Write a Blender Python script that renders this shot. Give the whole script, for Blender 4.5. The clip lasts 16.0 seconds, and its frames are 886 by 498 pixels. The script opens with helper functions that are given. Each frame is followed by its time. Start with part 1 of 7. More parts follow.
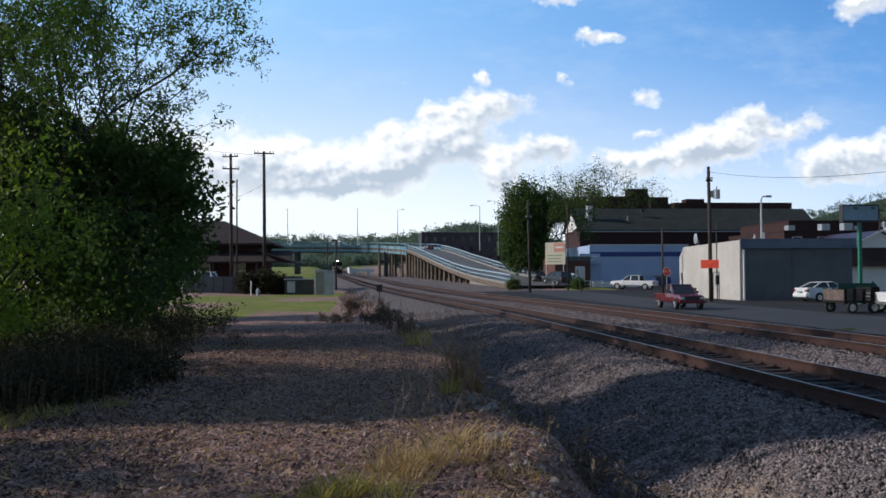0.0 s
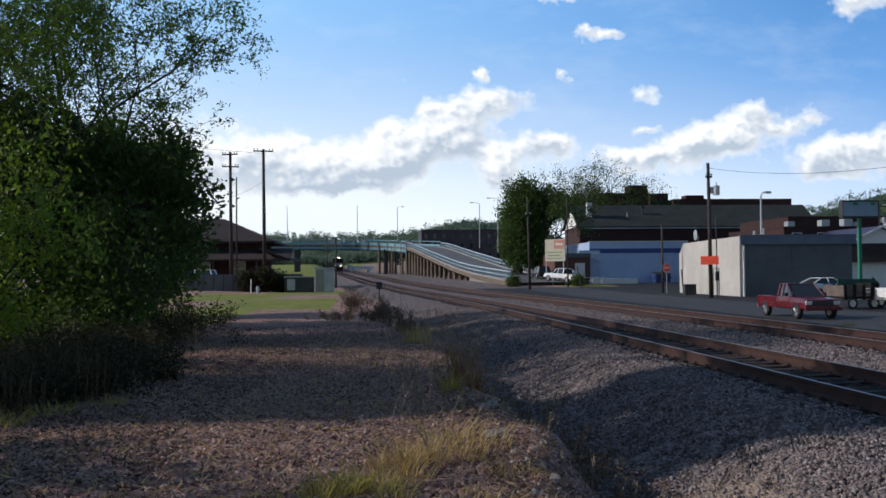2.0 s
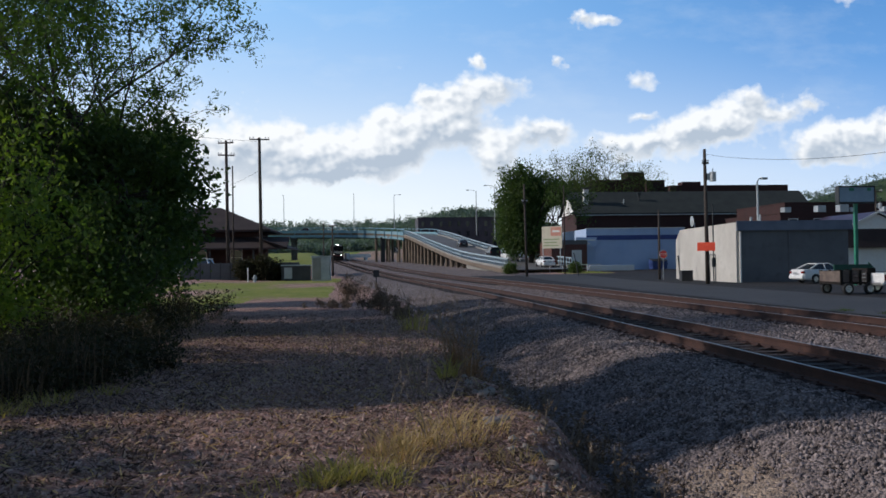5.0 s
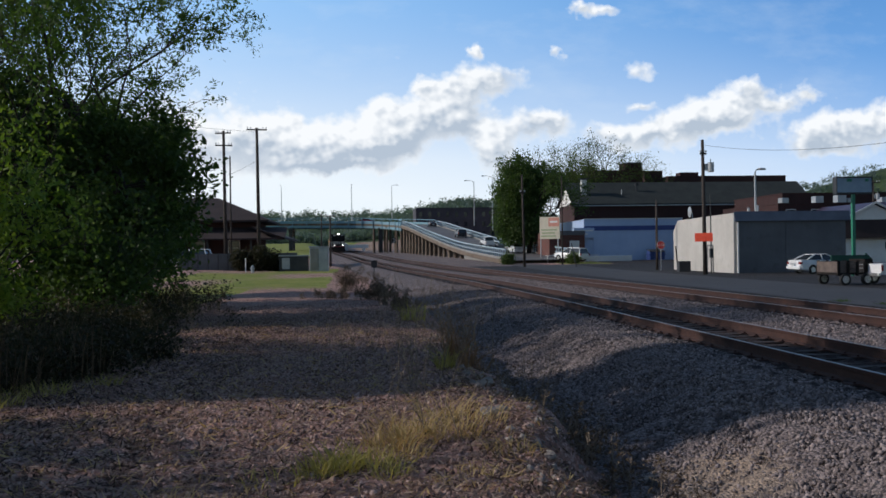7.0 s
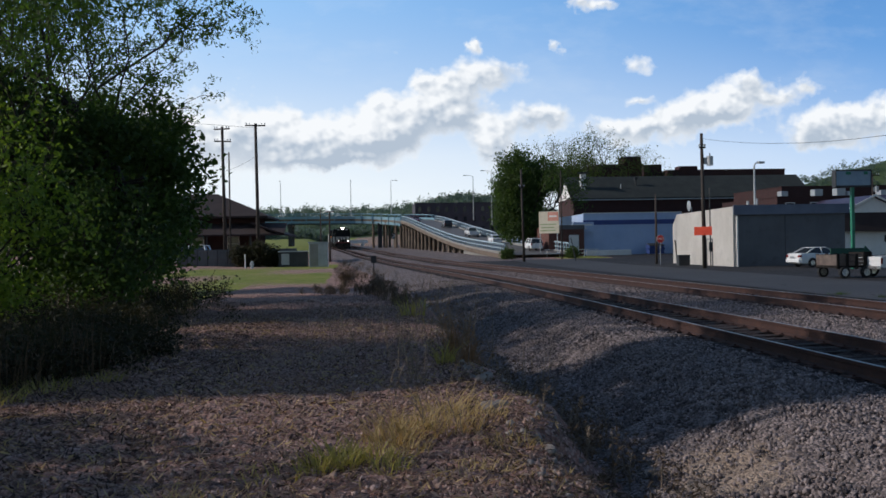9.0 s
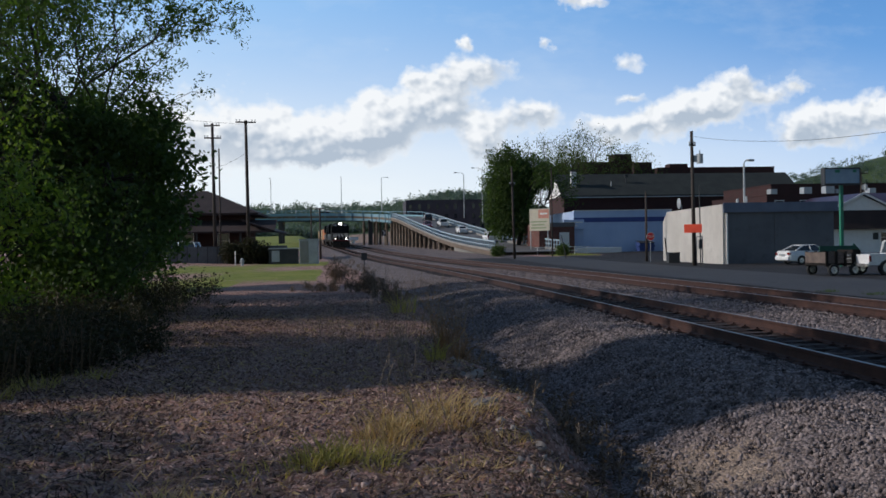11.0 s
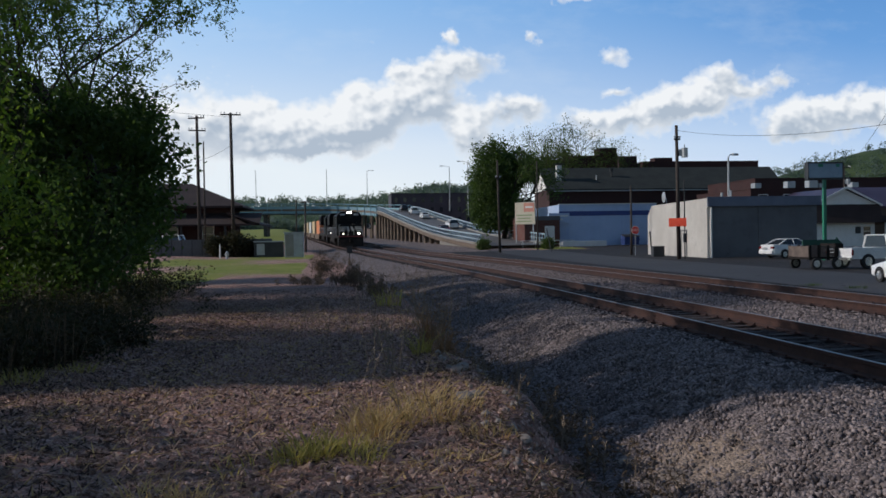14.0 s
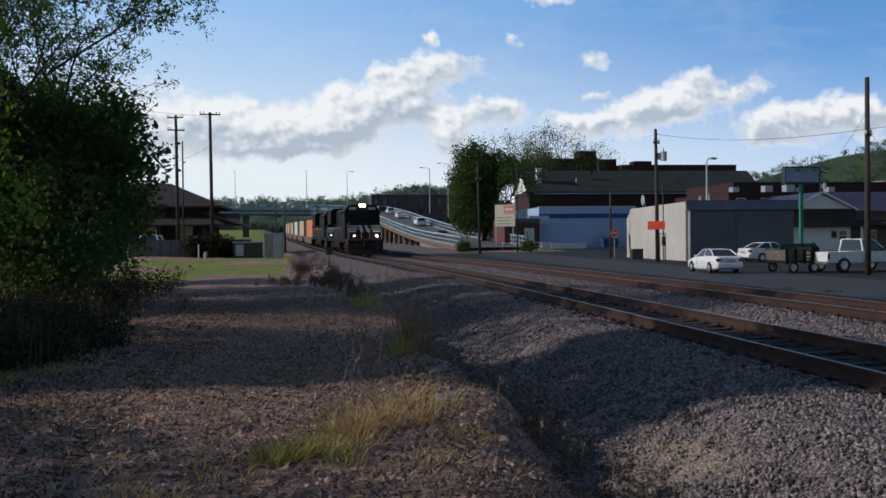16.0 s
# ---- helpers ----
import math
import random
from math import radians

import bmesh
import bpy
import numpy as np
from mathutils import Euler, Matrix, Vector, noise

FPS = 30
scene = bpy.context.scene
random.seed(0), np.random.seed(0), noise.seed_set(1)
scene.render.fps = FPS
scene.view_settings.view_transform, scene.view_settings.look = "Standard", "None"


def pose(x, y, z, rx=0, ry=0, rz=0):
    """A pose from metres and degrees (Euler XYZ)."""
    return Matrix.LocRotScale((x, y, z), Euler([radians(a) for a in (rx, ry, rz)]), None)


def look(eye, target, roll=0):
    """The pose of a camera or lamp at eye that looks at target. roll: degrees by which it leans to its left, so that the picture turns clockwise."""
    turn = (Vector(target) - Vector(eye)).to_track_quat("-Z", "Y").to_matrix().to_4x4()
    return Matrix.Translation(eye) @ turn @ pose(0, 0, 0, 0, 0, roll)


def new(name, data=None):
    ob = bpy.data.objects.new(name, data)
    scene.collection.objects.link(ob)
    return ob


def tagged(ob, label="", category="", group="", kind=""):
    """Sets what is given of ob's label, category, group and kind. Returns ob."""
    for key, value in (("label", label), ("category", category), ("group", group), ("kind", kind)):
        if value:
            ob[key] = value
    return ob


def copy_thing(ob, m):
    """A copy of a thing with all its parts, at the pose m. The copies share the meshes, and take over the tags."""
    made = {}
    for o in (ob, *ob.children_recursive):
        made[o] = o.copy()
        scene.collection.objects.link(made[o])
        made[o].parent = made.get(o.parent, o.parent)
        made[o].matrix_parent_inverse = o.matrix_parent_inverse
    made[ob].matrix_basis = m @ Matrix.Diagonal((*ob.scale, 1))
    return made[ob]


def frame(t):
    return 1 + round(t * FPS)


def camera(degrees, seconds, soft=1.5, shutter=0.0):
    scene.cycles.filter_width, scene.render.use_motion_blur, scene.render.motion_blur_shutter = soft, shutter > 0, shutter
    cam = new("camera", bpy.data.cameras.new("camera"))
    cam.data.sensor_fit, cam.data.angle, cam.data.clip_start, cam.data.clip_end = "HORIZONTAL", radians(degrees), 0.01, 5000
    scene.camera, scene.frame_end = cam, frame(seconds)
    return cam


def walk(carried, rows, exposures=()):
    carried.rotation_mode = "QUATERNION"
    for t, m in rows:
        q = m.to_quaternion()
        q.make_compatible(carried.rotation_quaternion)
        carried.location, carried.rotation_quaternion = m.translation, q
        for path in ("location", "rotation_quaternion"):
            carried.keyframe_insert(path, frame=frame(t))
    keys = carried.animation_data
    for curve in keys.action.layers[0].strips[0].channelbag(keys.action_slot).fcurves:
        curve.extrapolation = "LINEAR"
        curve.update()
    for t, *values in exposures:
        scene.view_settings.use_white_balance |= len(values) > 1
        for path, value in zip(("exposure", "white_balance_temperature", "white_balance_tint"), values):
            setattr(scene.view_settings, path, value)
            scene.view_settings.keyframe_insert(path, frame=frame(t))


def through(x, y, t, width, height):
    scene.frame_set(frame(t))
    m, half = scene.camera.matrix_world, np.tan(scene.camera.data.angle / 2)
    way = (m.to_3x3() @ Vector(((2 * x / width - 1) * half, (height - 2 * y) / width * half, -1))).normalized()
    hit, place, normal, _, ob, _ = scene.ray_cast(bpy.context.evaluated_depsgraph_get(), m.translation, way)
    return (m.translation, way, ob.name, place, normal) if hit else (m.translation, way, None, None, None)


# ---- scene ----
cam = camera(52, 16.0, soft=1.6)
PATH = [
    (0, pose(0, 0, 1.65, 91.705, 0.285, -4.287)),
    (0.5, pose(0, 0, 1.65, 91.427, 0.534, -4.310)),
    (1, pose(0, 0, 1.65, 91.314, 0.524, -4.445)),
    (1.5, pose(0, 0, 1.65, 91.432, 0.566, -4.267)),
    (2, pose(0, 0, 1.65, 91.528, 0.482, -4.292)),
    (2.5, pose(0, 0, 1.65, 91.603, 0.475, -4.168)),
    (3, pose(0, 0, 1.65, 91.485, 0.445, -4.214)),
    (3.5, pose(0, 0, 1.65, 91.353, 0.500, -4.233)),
    (4, pose(0, 0, 1.65, 91.135, 0.709, -4.283)),
    (6.5, pose(0, 0, 1.65, 90.295, 0.710, -4.646)),
    (7, pose(0, 0, 1.65, 90.147, 0.758, -4.626)),
    (7.5, pose(0, 0, 1.65, 90.061, 0.719, -4.571)),
    (8, pose(0, 0, 1.65, 90.027, 0.889, -4.584)),
    (8.5, pose(0, 0, 1.65, 89.859, 0.976, -4.691)),
    (9, pose(0, 0, 1.65, 89.829, 1.034, -4.662)),
    (11.5, pose(0, 0, 1.65, 89.490, 0.968, -5.338)),
    (12, pose(0, 0, 1.65, 89.352, 0.977, -5.338)),
    (12.5, pose(0, 0, 1.65, 89.355, 0.868, -5.281)),
    (13, pose(0, 0, 1.65, 89.365, 0.933, -5.338)),
    (13.5, pose(0, 0, 1.65, 89.323, 0.838, -5.664)),
    (14, pose(0, 0, 1.65, 89.210, 0.885, -6.167)),
    (14.5, pose(0, 0, 1.65, 89.094, 0.907, -6.442)),
    (15, pose(0, 0, 1.65, 89.105, 0.818, -6.772)),
    (15.5, pose(0, 0, 1.65, 89.099, 0.726, -7.004)),
    (16, pose(0, 0, 1.65, 89.304, 0.545, -7.432)),
]
walk(cam, PATH, [(0, 0.22, 6250, 9), (4, 0.12, 6250, 9), (8, 0.06, 6250, 9), (12, 0.0, 6250, 9), (16, -0.05, 6250, 9)])

# ---- world, sun ----
SUN_EL, SUN_AZ = 27.0, 4.0   # degrees above the horizon; degrees ahead of due left of the track
sun_dir = Vector((-math.cos(radians(SUN_EL)) * math.cos(radians(SUN_AZ)),
                  math.cos(radians(SUN_EL)) * math.sin(radians(SUN_AZ)), math.sin(radians(SUN_EL))))
world = bpy.data.worlds.new("sky")
scene.world = world
world.use_nodes = True
wn = world.node_tree.nodes
sky = wn.new("ShaderNodeTexSky")
sky.sky_type, sky.sun_disc = "NISHITA", False
sky.sun_elevation, sky.sun_rotation = radians(SUN_EL), math.atan2(sun_dir.x, sun_dir.y)
sky.air_density, sky.dust_density, sky.ozone_density = 1.0, 0.3, 2.5
wn["Background"].inputs["Strength"].default_value = 0.078
world.node_tree.links.new(sky.outputs[0], wn["Background"].inputs["Color"])
sun = new("sun", bpy.data.lights.new("sun", "SUN"))
sun.data.energy, sun.data.angle, sun.data.color = 2.65, radians(0.6), (1.0, 0.9, 0.83)
sun.matrix_world = look((-60, 0, 40), Vector((-60, 0, 40)) - sun_dir)


# ---- mesh and node helpers ----
class B:
    """Collects vertices and faces of one mesh."""

    def __init__(self):
        self.v, self.f = [], []

    def add(self, vs, fs, m=None):
        n = len(self.v)
        self.v += [tuple(m @ Vector(p)) if m else tuple(p) for p in vs]
        self.f += [tuple(i + n for i in q) for q in fs]
        return self

    def box(self, x0, x1, y0, y1, z0, z1, m=None):
        return self.add([(x0, y0, z0), (x1, y0, z0), (x1, y1, z0), (x0, y1, z0),
                         (x0, y0, z1), (x1, y0, z1), (x1, y1, z1), (x0, y1, z1)],
                        [(3, 2, 1, 0), (4, 5, 6, 7), (0, 1, 5, 4), (1, 2, 6, 5), (2, 3, 7, 6), (3, 0, 4, 7)], m)

    def prism(self, poly, a, b, axis="x", m=None):
        """A polygon pulled along an axis: (y, z) along x, (x, z) along y, (x, y) along z."""
        put = {"x": lambda p, w: (w, p[0], p[1]), "y": lambda p, w: (p[0], w, p[1]), "z": lambda p, w: (p[0], p[1], w)}[axis]
        n = len(poly)
        return self.add([put(p, a) for p in poly] + [put(p, b) for p in poly],
                        [tuple(range(n)), tuple(range(2 * n - 1, n - 1, -1))] + [((i + 1) % n, i, n + i, n + (i + 1) % n) for i in range(n)], m)

    def tube(self, p, q, r0, r1=None, n=8, caps=True):
        p, q = Vector(p), Vector(q)
        r1 = r0 if r1 is None else r1
        d = (q - p)
        if d.length < 1e-6:
            return self
        e = d.to_track_quat("Z", "Y").to_matrix()
        vs = []
        for c, r in ((p, r0), (q, r1)):
            for i in range(n):
                a = 2 * math.pi * i / n
                vs.append(c + e @ Vector((r * math.cos(a), r * math.sin(a), 0)))
        fs = [(i, (i + 1) % n, n + (i + 1) % n, n + i) for i in range(n)]
        if caps:
            fs += [tuple(range(n - 1, -1, -1)), tuple(range(n, 2 * n))]
        return self.add(vs, fs)

    def path(self, pts, r, n=6):
        for p, q in zip(pts, pts[1:]):
            self.tube(p, q, r, r, n)
        return self


def mesh_of(b, name, material, smooth=False, bevel=0.0):
    me = bpy.data.meshes.new(name)
    me.from_pydata(b.v, [], b.f)
    if bevel:
        bm = bmesh.new()
        bm.from_mesh(me)
        bmesh.ops.remove_doubles(bm, verts=bm.verts, dist=1e-5)
        bmesh.ops.recalc_face_normals(bm, faces=bm.faces)
        edges = [e for e in bm.edges if len(e.link_faces) == 2 and e.calc_face_angle(0) > 0.35]
        bmesh.ops.bevel(bm, geom=edges, offset=bevel, segments=2, affect="EDGES", profile=0.6, clamp_overlap=True)
        bm.to_mesh(me)
        bm.free()
    else:
        bm = bmesh.new()
        bm.from_mesh(me)
        if len(bm.faces) < 20000:
            bmesh.ops.recalc_face_normals(bm, faces=bm.faces)
            bm.to_mesh(me)
        bm.free()
    me.materials.append(material)
    if smooth:
        me.shade_smooth()
    return me


def part(name, b, material, parent, label="", smooth=False, bevel=0.0):
    ob = new(name, mesh_of(b, name, material, smooth, bevel))
    ob.parent = parent
    if label:
        ob["label"] = label
    return ob


def share(name, me, parent, m):
    """One more piece on an existing mesh, at the pose m in its parent's space."""
    ob = new(name, me)
    ob.parent = parent
    ob.matrix_local = m
    return ob


def thing(name, label, category, x=0, y=0, z=0, rz=0, group="", kind=""):
    ob = new(name)
    ob.empty_display_size = 0.2
    ob.matrix_world = pose(x, y, z, 0, 0, rz)
    return tagged(ob, label, category, group, kind)


def solid(name, b, material, label, category, m=None, smooth=False, bevel=0.0, group="", kind=""):
    ob = new(name, mesh_of(b, name, material, smooth, bevel))
    if m:
        ob.matrix_world = m
    return tagged(ob, label, category, group, kind)


def numpy_mesh(name, verts, faces, material, smooth=False):
    """verts (n, 3), faces (m, 3 or 4) as arrays."""
    me = bpy.data.meshes.new(name)
    k = faces.shape[1]
    me.vertices.add(len(verts))
    me.vertices.foreach_set("co", np.ascontiguousarray(verts, np.float32).ravel())
    me.loops.add(faces.size)
    me.loops.foreach_set("vertex_index", np.ascontiguousarray(faces, np.int32).ravel())
    me.polygons.add(len(faces))
    me.polygons.foreach_set("loop_start", np.arange(0, faces.size, k, dtype=np.int32))
    me.update(calc_edges=True)
    me.materials.append(material)
    if smooth:
        me.shade_smooth()
    return me


class N:
    """Short hand for a material's nodes."""

    def __init__(self, name):
        self.m = bpy.data.materials.new(name)
        self.m.use_nodes = True
        self.t = self.m.node_tree
        self.b = self.t.nodes["Principled BSDF"]
        self.tc = None

    def n(self, kind, **sets):
        node = self.t.nodes.new("ShaderNode" + kind)
        for k, v in sets.items():
            if k in node.inputs:
                self.put(node.inputs[k], v)
        return node

    def put(self, socket, v):
        if isinstance(v, bpy.types.NodeSocket):
            self.t.links.new(v, socket)
        elif isinstance(v, tuple) and len(v) == 3 and socket.type == "RGBA":
            socket.default_value = (*v, 1)
        else:
            socket.default_value = v

    def math(self, op, a, b=0.0, clamp=False):
        node = self.t.nodes.new("ShaderNodeMath")
        node.operation, node.use_clamp = op, clamp
        self.put(node.inputs[0], a)
        self.put(node.inputs[1], b)
        return node.outputs[0]

    def mix(self, fac, a, b):
        node = self.t.nodes.new("ShaderNodeMix")
        node.data_type = "RGBA"
        self.put(node.inputs["Factor"], fac)
        self.put(node.inputs["A"], a)
        self.put(node.inputs["B"], b)
        return node.outputs["Result"]

    def mult(self, a, b, fac=1.0):
        node = self.t.nodes.new("ShaderNodeMix")
        node.data_type, node.blend_type = "RGBA", "MULTIPLY"
        self.put(node.inputs["Factor"], fac)
        self.put(node.inputs["A"], a)
        self.put(node.inputs["B"], b)
        return node.outputs["Result"]

    def noise(self, scale, detail=4.0, rough=0.6, vec=None, out="Fac"):
        node = self.n("TexNoise", Scale=scale, Detail=detail, Roughness=rough)
        self.put(node.inputs["Vector"], vec if vec is not None else self.pos())
        return node.outputs[out]

    def ramp(self, fac, lo, hi, a=0.0, b=1.0):
        node = self.n("MapRange")
        for k, v in (("Value", fac), ("From Min", lo), ("From Max", hi), ("To Min", a), ("To Max", b)):
            self.put(node.inputs[k], v)
        return node.outputs["Result"]

    def pos(self):
        if self.tc is None:
            self.tc = self.n("TexCoord").outputs["Object"]
        return self.tc

    def done(self, color=None, rough=None, bump=None, bump_strength=0.3, bump_distance=0.01, **other):
        if color is not None:
            self.put(self.b.inputs["Base Color"], color)
        if rough is not None:
            self.put(self.b.inputs["Roughness"], rough)
        if bump is not None:
            bn = self.n("Bump", Height=bump, Strength=bump_strength, Distance=bump_distance)
            self.put(self.b.inputs["Normal"], bn.outputs[0])
        for k, v in other.items():
            self.put(self.b.inputs[k.replace("_", " ")], v)
        return self.m


def surface(name, a, b, scale=2.0, rough=0.7, grain=40.0, bump=0.3, metal=0.0, spots=None, vary=0.0):
    """Two tones at a large scale, fine grain, optional stains of a third tone, optional spread from object to object."""
    k = N(name)
    big = k.noise(scale, 5)
    fine = k.noise(grain, 3)
    col = k.mix(k.ramp(big, 0.35, 0.65), a, b)
    col = k.mult(col, k.mix(fine, (0.72, 0.72, 0.72), (1.2, 1.2, 1.2)))
    if spots:
        col = k.mix(k.ramp(k.noise(scale * 2.7, 6, 0.7), 0.55, 0.75), col, spots)
    if vary:
        r = k.n("ObjectInfo").outputs["Random"]
        col = k.mult(col, k.mix(r, (1 - vary,) * 3, (1 + vary,) * 3))
    return k.done(col, k.ramp(fine, 0.2, 0.8, max(0.02, rough - 0.12), min(1, rough + 0.12)), fine, bump, 0.01, Metallic=metal)


def glow(name, color, power):
    k = N(name)
    return k.done(color, 0.3, Emission_Color=color, Emission_Strength=power)


def leafy(name, a, b, c, through=(1.3, 1.5, 0.6)):
    k = N(name)
    isl = k.n("NewGeometry").outputs["Random Per Island"]
    big = k.noise(0.6, 3)
    col = k.mix(isl, a, b)
    col = k.mix(k.ramp(big, 0.45, 0.7), col, c)
    k.done(col, 0.6, Specular_IOR_Level=0.25)
    tr = k.n("BsdfTranslucent")
    k.put(tr.inputs["Color"], k.mult(col, through))
    ms = k.n("MixShader")
    k.put(ms.inputs[0], 0.4)
    k.put(ms.inputs[1], k.b.outputs[0])
    k.put(ms.inputs[2], tr.outputs[0])
    k.put(k.t.nodes["Material Output"].inputs[0], ms.outputs[0])
    return k.m


def glassy(name, tint=(0.02, 0.025, 0.03), rough=0.05):
    k = N(name)
    return k.done(k.mix(k.noise(3.0), tint, tuple(1.6 * c for c in tint)), rough, Specular_IOR_Level=0.7)


# ---- materials ----
M_RAIL = surface("rusty_rail", (0.036, 0.015, 0.011), (0.062, 0.026, 0.018), 3, 0.85, 60, 0.3, 0.0, (0.015, 0.01, 0.009))
k = N("polished_rail_head")
M_HEAD = k.done(k.mix(k.noise(8.0), (0.26, 0.22, 0.2), (0.42, 0.39, 0.37)), 0.45, Metallic=0.8)
M_TIE = surface("creosoted_tie", (0.02, 0.0125, 0.01), (0.038, 0.024, 0.018), 4, 0.92, 30, 0.6, spots=(0.05, 0.035, 0.028), vary=0.3)
M_ASPHALT = surface("asphalt", (0.03, 0.029, 0.031), (0.043, 0.041, 0.042), 0.15, 0.92, 60, 0.25, spots=(0.055, 0.052, 0.05))
M_CONC = surface("concrete", (0.22, 0.21, 0.19), (0.31, 0.3, 0.275), 0.6, 0.85, 25, 0.3, spots=(0.24, 0.22, 0.19))
M_CONC_D = surface("stained_concrete", (0.12, 0.085, 0.06), (0.2, 0.155, 0.115), 0.5, 0.9, 25, 0.3, spots=(0.07, 0.05, 0.036))
M_RAILING = surface("weathered_white_railing", (0.32, 0.42, 0.47), (0.42, 0.52, 0.57), 0.8, 0.6, 25, 0.15, spots=(0.24, 0.24, 0.23))
M_BRIDGE = surface("bluegreen_bridge_paint", (0.15, 0.3, 0.38), (0.2, 0.36, 0.43), 0.4, 0.55, 15, 0.1, spots=(0.2, 0.17, 0.13))
M_STEEL_D = surface("dark_steel", (0.022, 0.025, 0.028), (0.04, 0.042, 0.045), 1, 0.6, 30, 0.15)
M_WHITE = surface("white_paint", (0.74, 0.72, 0.67), (0.8, 0.79, 0.75), 0.7, 0.6, 20, 0.1, spots=(0.6, 0.56, 0.5))
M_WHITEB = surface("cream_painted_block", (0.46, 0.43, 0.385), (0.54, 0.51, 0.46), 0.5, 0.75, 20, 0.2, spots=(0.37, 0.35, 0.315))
M_GREYW = surface("plain_grey_block", (0.1, 0.105, 0.115), (0.14, 0.145, 0.155), 0.35, 0.75, 20, 0.2, spots=(0.075, 0.078, 0.083))
M_BLUEW = surface("pale_blue_wall", (0.36, 0.47, 0.68), (0.44, 0.55, 0.74), 0.25, 0.65, 20, 0.12, spots=(0.33, 0.42, 0.58))
M_BLUED = surface("dark_blue_band", (0.025, 0.05, 0.2), (0.035, 0.065, 0.25), 1, 0.5, 20, 0.1)
M_SHING = surface("dark_shingles", (0.016, 0.022, 0.021), (0.028, 0.035, 0.032), 0.5, 0.9, 9, 0.5)
M_SHING_B = surface("brown_shingles", (0.028, 0.018, 0.017), (0.044, 0.028, 0.026), 0.5, 0.9, 9, 0.5)
M_ROOF_G = surface("grey_blue_flat_roof", (0.11, 0.125, 0.16), (0.15, 0.165, 0.2), 0.3, 0.7, 9, 0.2)
M_WOODP = surface("weathered_pole_wood", (0.036, 0.027, 0.022), (0.062, 0.047, 0.038), 1.5, 0.85, 30, 0.5, spots=(0.025, 0.02, 0.018))
M_GREYM = surface("galvanised_grey", (0.36, 0.38, 0.39), (0.46, 0.48, 0.49), 1.5, 0.5, 25, 0.1, 0.4)
M_GREENP = surface("green_sign_paint", (0.02, 0.17, 0.1), (0.03, 0.22, 0.13), 1.5, 0.5, 25, 0.1)
M_REDP = surface("orange_red_sign", (0.75, 0.07, 0.03), (0.85, 0.1, 0.04), 1.5, 0.5, 25, 0.05)
M_GLASS = glassy("dark_glass")
M_RUBBER = surface("tyre_rubber", (0.015, 0.015, 0.016), (0.03, 0.03, 0.03), 6, 0.85, 40, 0.3)
M_CHROME = surface("bright_metal", (0.55, 0.56, 0.57), (0.7, 0.7, 0.7), 4, 0.3, 30, 0.05, 0.9)
M_BARK = surface("tree_bark", (0.026, 0.02, 0.016), (0.046, 0.037, 0.029), 3, 0.9, 25, 0.8)


def brick_material(name, a, b, joint):
    k = N(name)
    br = k.n("TexBrick", Scale=1.0, Color1=a, Color2=b, Mortar=joint)
    for key, v in (("Brick Width", 0.22), ("Row Height", 0.075), ("Mortar Size", 0.012)):
        br.inputs[key].default_value = v
    sep = k.n("SeparateXYZ")
    k.put(sep.inputs[0], k.pos())
    com = k.n("CombineXYZ")
    k.put(com.inputs[0], k.math("ADD", sep.outputs[0], sep.outputs[1]))
    k.put(com.inputs[1], sep.outputs[2])
    k.put(br.inputs["Vector"], com.outputs[0])
    col = k.mult(br.outputs["Color"], k.mix(k.noise(0.5, 5), (0.6, 0.6, 0.6), (1.25, 1.2, 1.15)))
    return k.done(col, 0.9, br.outputs["Fac"], -0.3, 0.01)


M_BRICK = brick_material("red_brick", (0.11, 0.028, 0.022), (0.16, 0.045, 0.034), (0.13, 0.1, 0.085))
M_BRICK_D = brick_material("dark_brick", (0.038, 0.011, 0.011), (0.056, 0.017, 0.016), (0.04, 0.026, 0.024))
M_SLATE = surface("slate_grey_wall", (0.045, 0.042, 0.055), (0.07, 0.066, 0.082), 0.3, 0.85, 9, 0.2, spots=(0.06, 0.04, 0.04))
M_BRICK_T = brick_material("tan_brick", (0.42, 0.33, 0.24), (0.5, 0.4, 0.3), (0.4, 0.36, 0.3))


# ---- lay of the land ----
def smooth(a, b, t):
    t = np.clip((t - a) / (b - a), 0, 1)
    return t * t * (3 - 2 * t)


TRACK_Y = np.array([-400, -100, 0, 12, 25, 47, 80, 107, 134, 161, 206, 251, 296, 368, 700], float)
TRACK_X = np.array([10.4, 7.6, 6.75, 6.7, 6.5, 5.65, 3.3, 1.15, -1.1, -3.2, -6.5, -9.4, -11.9, -15.0, -33], float)


def _hermite(xs, ys, t):
    m = np.gradient(ys, xs)
    i = np.clip(np.searchsorted(xs, t) - 1, 0, len(xs) - 2)
    h = xs[i + 1] - xs[i]
    u = (t - xs[i]) / h
    return ((2 * u ** 3 - 3 * u ** 2 + 1) * ys[i] + (u ** 3 - 2 * u ** 2 + u) * h * m[i]
            + (-2 * u ** 3 + 3 * u ** 2) * ys[i + 1] + (u ** 3 - u ** 2) * h * m[i + 1])


def track_x(y):
    return _hermite(TRACK_Y, TRACK_X, np.asarray(y, float))


RISE_Y = np.array([-400, 60, 85, 125, 150, 200, 290, 420, 900], float)
RISE_Z = np.array([0, 0, 0.04, 0.4, 0.78, 1.35, 2.35, 3.4, 6.0], float)


def rise(y):
    return np.interp(y, RISE_Y, RISE_Z)


def rail_z(y):
    return 0.15 + rise(y)


GAP = 4.75   # from the first track's middle to the second's


